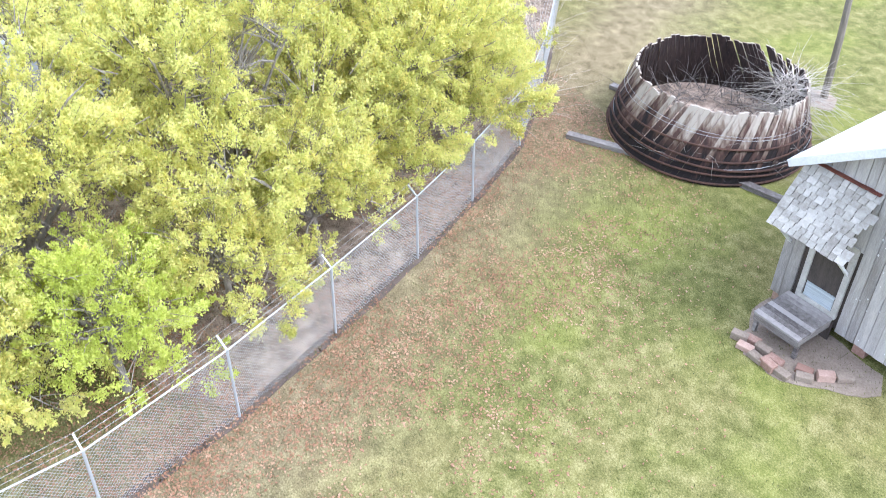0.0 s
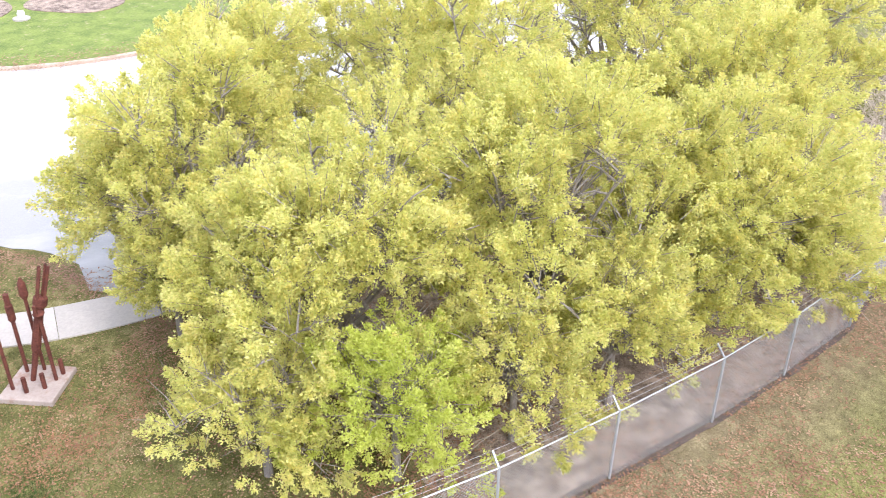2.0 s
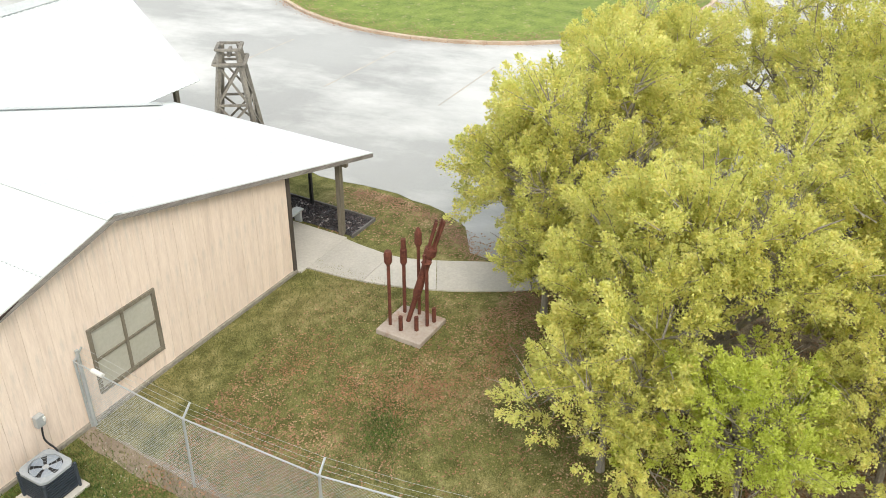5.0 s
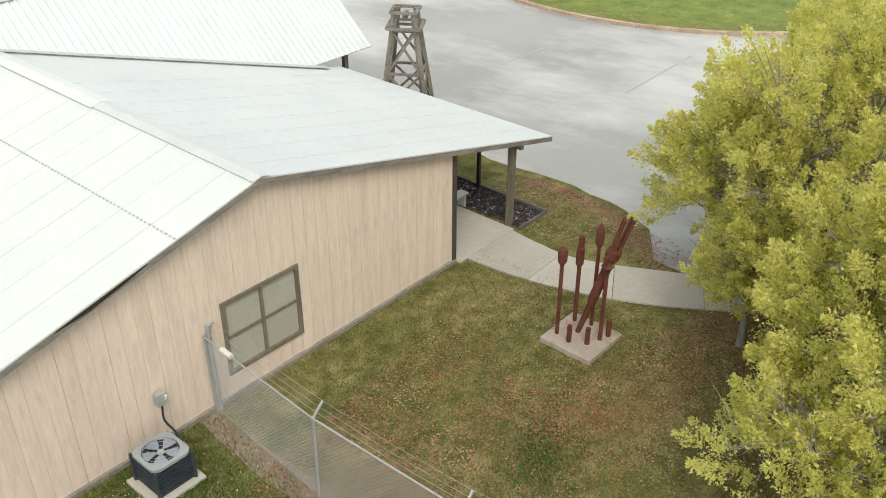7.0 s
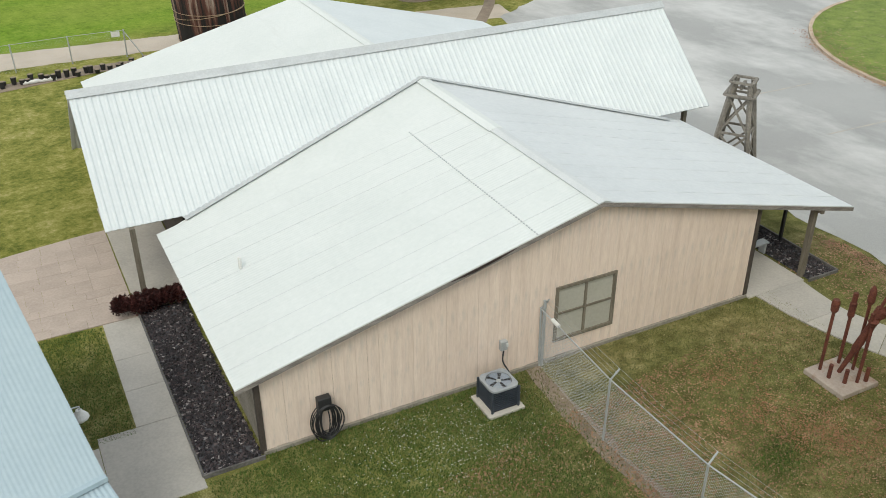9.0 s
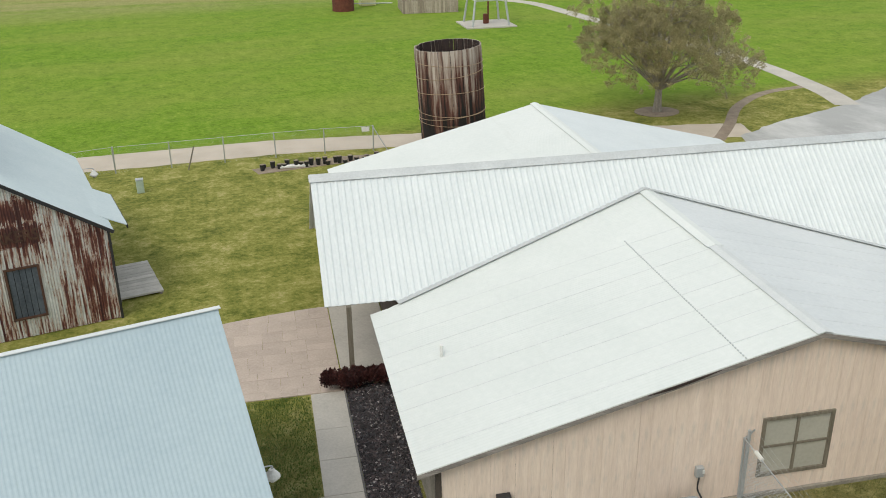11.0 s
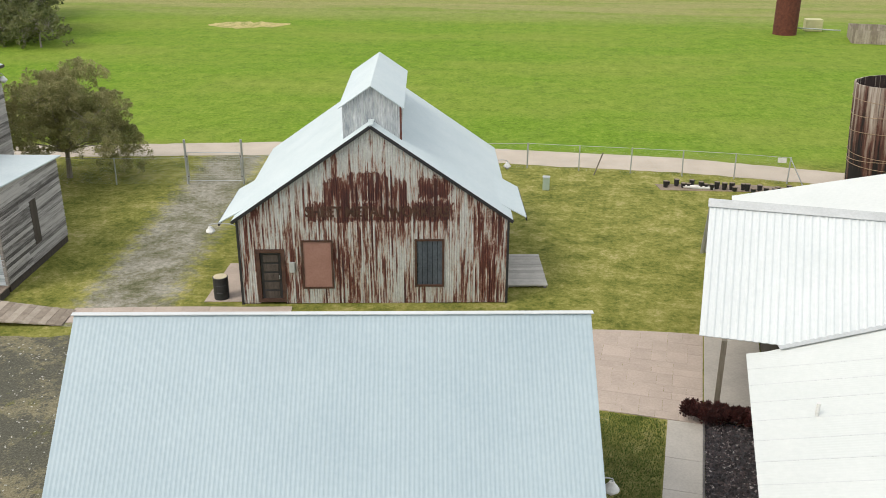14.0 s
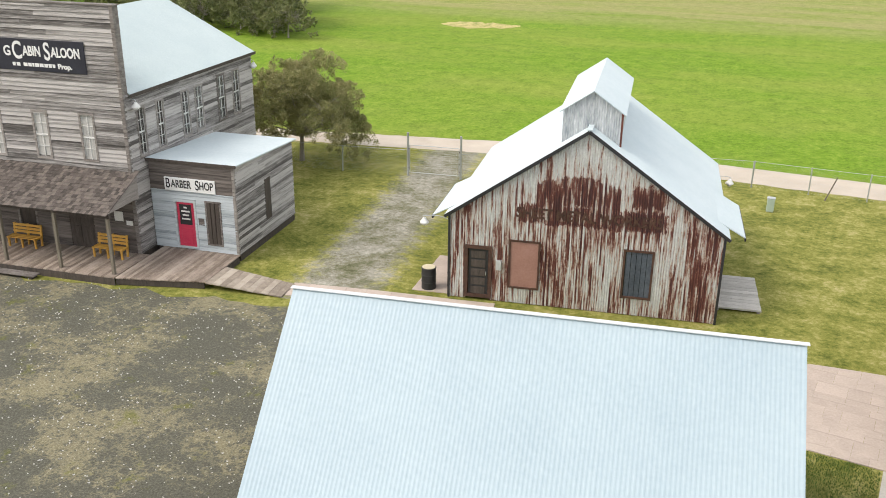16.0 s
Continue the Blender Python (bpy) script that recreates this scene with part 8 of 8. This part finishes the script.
for k in range(26):
    x = 8.6 + k * 0.31 + rngk.uniform(-0.1, 0.1)
    y = 47.35 - 0.03 * k + rngk.uniform(-0.25, 0.25)
    h = rngk.uniform(0.18, 0.4)
    po = thing("plant_pot", pose(x, y, 0.015), "small black nursery pot by the road fence", "plant pot", "nursery pots by the fence")
    part("pot", tube([(0, 0, 0), (0, 0, h)], [0.11, 0.15], 8), BLACK_PAINT, po)
    part("soil", tube([(0, 0, h), (0, 0, h + 0.02)], 0.12, 8), DIRT, po)
# red-leaved shrub at the gravel bed's end
cl = [((u, 7.55 + rngk.uniform(-0.15, 0.2), 0.24), (0.30, 0.28, 0.24)) for u in (-1.95, -1.8, -1.65, -1.5, -1.35, -1.2, -1.05, -0.9, -0.75, -0.6, -0.45, -0.3)]
me = leaf_cloud([(c, Vector((math.cos(i * 2.4 + k), math.sin(i * 2.4 + k), 0.9)).normalized()[:], r[2] * 1.7, r[0] * 0.7) for i, (c, r) in enumerate(cl) for k in (0, 2, 4)], 0.085, 5, 900)
LEAF_RED = leaf_mat("dark red leaves", (0.010, 0.005, 0.005), (0.05, 0.014, 0.012), (0.14, 0.04, 0.032), 0.2)
me.materials.append(LEAF_RED)
shrub = thing("red_shrub", A_AT, "low dark red shrub at the end of the gravel bed", "shrub")
part("leaves", me, None, shrub)
bm = bmesh.new()
for (x, y, z), _ in cl:
    tube_in(bm, [(x, y, 0.0), (x + 0.02, y, 0.25)], [0.015, 0.006], 5)
tagged(part("stems", bm, BARK, shrub), kind="stuff")

# ---- things in the field ----
ft = thing("rusty_tank", pose(28.3, 103.6, 0), "small rusted upright tank in the field", "tank")
part("shell", tube([(0, 0, 0), (0, 0, 4.2)], 1.25, 20), RUST, ft)
part("rim", ring_in(bmesh.new(), (0, 0, 4.2), 1.25, 0.05, n=24, m=5), RUST_DARK, ft)
part("pipe", tube([(1.2, 0, 0.7), (5.4, -1.5, 0.7)], 0.07, 6), GALV, ft)
single("pump_box", box(-0.9, 0.9, -0.6, 0.6, 0, 1.3, 0.05), worn("pale yellow steel", (0.45, 0.42, 0.22), (0.60, 0.56, 0.32), 0.6, 0, 2, 16), "pale yellow pump housing in the field", "pump", pose(32.0, 106.5, 0))
pen = thing("board_pen", pose(37.2, 99.9, 0, 0, 0, -12), "low board-fenced pen in the field", "pen")
for sx, sy, n, r in ((-3.1, -2.6, 26, 0), (3.1, -2.6, 22, 90), (3.1, 2.6, 26, 180), (-3.1, 2.6, 22, 270)):
    for k in range(n):
        part("board", box(0.0, 0.22, -0.02, 0.02, 0, 1.35), WOOD_RAMP, pen, at=pose(sx, sy, 0, 0, 0, r) @ pose(k * 0.238, 0, 0))
part("floor", box(-3.0, 3.0, -2.5, 2.5, 0, 0.5), WOOD_DARK, pen)


def windpump():
    w = thing("lattice_tower", pose(39.0, 87.2, 0, 0, 0, -8), "pale steel lattice tower on a concrete base", "tower")
    part("base_slab", box(-2.6, 2.6, -2.4, 2.4, 0, 0.12), CONCRETE, w)
    H, b = 11.0, 1.9

    def c(k, z):
        r = b * (1 - z / H * 0.75)
        return Vector((r * (1, -1, -1, 1)[k], r * (1, 1, -1, -1)[k], z))
    for k in range(4):
        part("leg", beam(c(k, 0.1), c(k, H), 0.16), GALV, w)
    for z0, z1 in ((2.6, 5.0), (5.0, 7.4), (7.4, 9.6)):
        for k in range(4):
            j = (k + 1) % 4
            part("girt", beam(c(k, z0), c(j, z0), 0.09), GALV, w)
            part("brace", beam(c(k, z0), c(j, z1), 0.06), GALV, w)
            part("brace", beam(c(j, z0), c(k, z1), 0.06), GALV, w)
    part("well_pipe", tube([(0.2, 0, 0.1), (0.2, 0, 9)], 0.09, 8), RUST, w, "rusty well pipe")
    part("valve", box(-0.3, 0.1, -0.2, 0.2, 0.1, 1.1, 0.04), RUST, w)


windpump()
single("field_path", slab(ribbon(catmull([(46.5, 106, 0), (50.0, 100, 0), (50.4, 92, 0), (50.4, 85, 0), (51.0, 72, 0), (50.8, 60, 0), (49.0, 50.5, 0), (47.4, 46, 0)], 5), 1.7)[::-1], -0.1, 0.016), CONCRETE, "pale concrete path across the field", "path", kind="structure")
single("mud_track", slab(ribbon(catmull([(34.5, 42.4, 0), (37.2, 45.0, 0), (40.5, 48.5, 0), (44.6, 51.0, 0), (48.4, 51.5, 0)], 5), 0.7)[::-1], -0.1, 0.014), DIRT, "muddy rut worn through the grass", "track", kind="structure")
single("far_road", slab([(75, 100), (110, 86), (112, 90), (77, 105)], -0.1, 0.014), ASPHALT, "grey road beyond the field", "road", kind="structure")
single("bare_patch", slab(ragged([(-31.6 + 4.4 * math.cos(a), 103.6 + 2.6 * math.sin(a)) for a in np.linspace(0, 6.0, 14)], 1.2, 0.6), -0.1, 0.012), SCRAPED, "bare ochre patch in the green field", "soil", kind="structure")


# ---- fallen leaves, clover and grass tufts ----
def scatter(name, n, seed, inside, size, material, label, category, upright=False, z=0.012):
    rng = np.random.default_rng(seed)
    pts = []
    while len(pts) < n:
        p = inside(rng)
        if p is not None:
            pts.append(p)
    c = np.array([(x, y, z) for x, y in pts])
    a = rng.uniform(0, 6.283, n)
    s = size * rng.uniform(0.6, 1.4, n)
    d = np.stack([np.cos(a), np.sin(a), rng.uniform(-0.2, 0.35, n)], 1) * s[:, None]
    e = np.stack([-np.sin(a), np.cos(a), rng.uniform(-0.2, 0.35, n)], 1) * s[:, None] * 0.6
    if upright:
        d = np.stack([rng.normal(0, 0.35, n), rng.normal(0, 0.35, n), np.ones(n)], 1) * s[:, None]
        e = np.stack([-np.sin(a), np.cos(a), np.zeros(n)], 1) * s[:, None] * 0.16
        v = np.stack([c - e, c + e, c + d], 1)
        k = 3
    else:
        v = np.stack([c, c + d * 0.5 + e * 0.5, c + d, c + d * 0.5 - e * 0.5], 1)
        v[:, :, 2] = np.maximum(v[:, :, 2], z)
        k = 4
    me = bpy.data.meshes.new(name)
    v = v.reshape(-1, 3)
    me.vertices.add(len(v))
    me.vertices.foreach_set("co", v.astype(np.float32).ravel())
    me.loops.add(n * k)
    me.loops.foreach_set("vertex_index", np.arange(n * k, dtype=np.int32))
    me.polygons.add(n)
    me.polygons.foreach_set("loop_start", (np.arange(n) * k).astype(np.int32))
    me.update(calc_edges=True)
    me.materials.append(material)
    ob = new(name, me)
    return tagged(ob, label, category, kind="stuff")


def near_fence(rng):
    """Leaves lie thickest along the fence and under the trees."""
    t = rng.uniform(0, 1)
    y = -14 + 27 * t
    x = np.interp(y, [-14, -8, -3, 2, 8, 14], [25, 20, 17, 14.5, 14, 14.5])
    x += rng.normal(-1.2, 3.0)
    return (x, y) if noise.noise((x * 0.35, y * 0.35, 0.0)) + 0.5 * noise.noise((x, y, 3.0)) > rng.uniform(-0.5, 0.4) else None


def yard_lawn(rng):
    x, y = rng.uniform(13.5, 24), rng.uniform(-2, 13)
    if y > 13.6 - 0.16 * (x - 15):
        return None
    return (x, y) if noise.noise((x * 0.4, y * 0.4, 5.0)) + 0.5 * noise.noise((x, y, 8.0)) > rng.uniform(-0.5, 0.45) else None


def leaf_drift(rng):
    a, b, r = ((18.7, 8.6, 1.5), (18.3, 8.9, 1.1), (18.7, 11.7, 1.0), (17.9, 10.2, 1.0), (20.2, 7.4, 1.3))[int(rng.integers(5))]
    x, y = a + rng.normal(0, r * 0.55), b + rng.normal(0, r * 0.4)
    return (x, y) if noise.noise((x * 1.3, y * 1.3, 2.0)) > rng.uniform(-0.5, 0.4) else None


def tree_side(rng):
    x, y = rng.normal(23.0, 2.0), rng.normal(6.6, 2.4)
    return (x, y) if y < 16 - 0.35 * x else None


def walk_edge(rng):
    t = rng.uniform(0, 1)
    x, y = 27.6 - 2.6 * t ** 2.2 - abs(rng.normal(0, 0.5)), 14.6 - 5.2 * t - abs(rng.normal(0, 0.25))
    return (x, y)


def south_lawn(rng):
    x, y = rng.uniform(4, 20), rng.uniform(-14, 10)
    return (x, y)


def east_grass(rng):
    x, y = rng.uniform(24.4, 27.6), rng.uniform(8.8, 15)
    return (x, y) if x > 24.6 and y < 20 - (x - 24) * 1.2 and x < 28 - (15 - y) * 0.35 else None


scatter("fallen_leaves", 46000, 1, near_fence, 0.062, LEAF_FALLEN, "dry brown leaves fallen on the lawn", "leaves")
scatter("fallen_leaves", 12000, 2, yard_lawn, 0.055, LEAF_FALLEN, "dry brown leaves fallen on the lawn", "leaves")
scatter("fallen_leaves", 2600, 14, leaf_drift, 0.055, LEAF_RUST, "drifts of red-brown leaves on the lawn", "leaves")
scatter("fallen_leaves", 1500, 3, east_grass, 0.07, LEAF_FALLEN, "dry brown leaves fallen on the grass", "leaves")
CLOVER = leaf_mat("clover flowers", (0.55, 0.56, 0.45), (0.7, 0.7, 0.6), (0.8, 0.8, 0.72), 0.1)


def clover_spot(rng):
    u, v = rng.uniform(0.5, 8.0), rng.uniform(-4.5, -0.3)
    if rng.random() > math.exp(-((u - 3.8) / 2.2) ** 2 - ((v + 1.6) / 1.5) ** 2):
        return None
    p = A_AT @ Vector((u, v, 0))
    return (p.x, p.y)


scatter("clover", 1100, 4, clover_spot, 0.034, CLOVER, "small white clover heads in the lawn by the hall", "clover", z=0.05)


def tuft_mat(name, a, b, c):
    m, nt, ln, bs = tree_of(name)
    geo = nt.new("ShaderNodeNewGeometry")
    big = noise_of(nt, ln, geo.outputs["Position"], 0.5, 4)
    f = math_of(nt, ln, "ADD", math_of(nt, ln, "MULTIPLY", geo.outputs["Random Per Island"], 0.5), math_of(nt, ln, "MULTIPLY", big, 0.6))
    ln.new(ramp_of(nt, ln, f, [(0.25, a), (0.55, b), (0.85, c)]), bs.inputs["Base Color"])
    bs.inputs["Roughness"].default_value = 0.8
    return m


TUFT_OLIVE = tuft_mat("lawn blades", (0.035, 0.05, 0.008), (0.12, 0.13, 0.034), (0.32, 0.29, 0.13))
TUFT_GREEN = tuft_mat("green lawn blades", (0.025, 0.06, 0.006), (0.06, 0.125, 0.014), (0.16, 0.22, 0.05))


def lawn_hall(rng):
    u, v = rng.uniform(5.6, 16), rng.uniform(-13, -0.08)
    p = A_AT @ Vector((u, v, 0))
    return (p.x, p.y)


def lawn_green(rng):
    u, v = rng.uniform(-1.45, 7.4), rng.uniform(-8, -0.08)
    if rng.random() < max((u - 6.2) / 1.2, (-0.3 - u) / 2.2) or (u < 0.0 and v > -0.35):
        return None
    p = A_AT @ Vector((u, v, 0))
    return (p.x, p.y)


def shed_strip(rng):
    p = A_AT @ Vector((rng.uniform(-6.5, -2.6), rng.uniform(2.1, 7.35), 0))
    return (p.x, p.y)


def green_spot(rng):
    return (rng.normal(16.95, 0.55), rng.normal(8.8, 0.35))


def isle_rim(rng):
    a, r = rng.uniform(2.2, 4.6), 13.1 - abs(rng.normal(0, 0.9))
    if rng.random() < 0.35:
        r = 13.3 + abs(rng.normal(0, 0.25))
    return (56.0 + r * math.cos(a), 18.9 + r * math.sin(a))


scatter("lawn_grass", 60000, 5, lawn_hall, 0.05, TUFT_OLIVE, "short worn lawn blades before the hall", "grass", True)
scatter("lawn_grass", 60000, 6, south_lawn, 0.04, TUFT_OLIVE, "short worn lawn blades by the fence", "grass", True)
scatter("lawn_grass", 30000, 7, near_fence, 0.04, TUFT_OLIVE, "short worn lawn blades by the fence", "grass", True)
scatter("lawn_grass", 100000, 8, lawn_green, 0.055, TUFT_GREEN, "short fresh green lawn blades beside the hall", "grass", True)
scatter("lawn_grass", 3600, 15, green_spot, 0.05, TUFT_GREEN, "small fresh green patch in the worn lawn", "grass", True)
scatter("lawn_grass", 22000, 13, shed_strip, 0.05, TUFT_GREEN, "short fresh green lawn blades beside the shed", "grass", True)
scatter("fallen_leaves", 3500, 10, isle_rim, 0.09, LEAF_FALLEN, "dry red-brown leaves along the island's kerb", "leaves", z=0.17)
scatter("fallen_leaves", 9000, 11, tree_side, 0.06, LEAF_FALLEN, "pale brown leaves lying thick beneath the trees", "leaves")
scatter("fallen_leaves", 1900, 12, walk_edge, 0.06, LEAF_FALLEN, "red-brown leaves along the asphalt edge", "leaves")
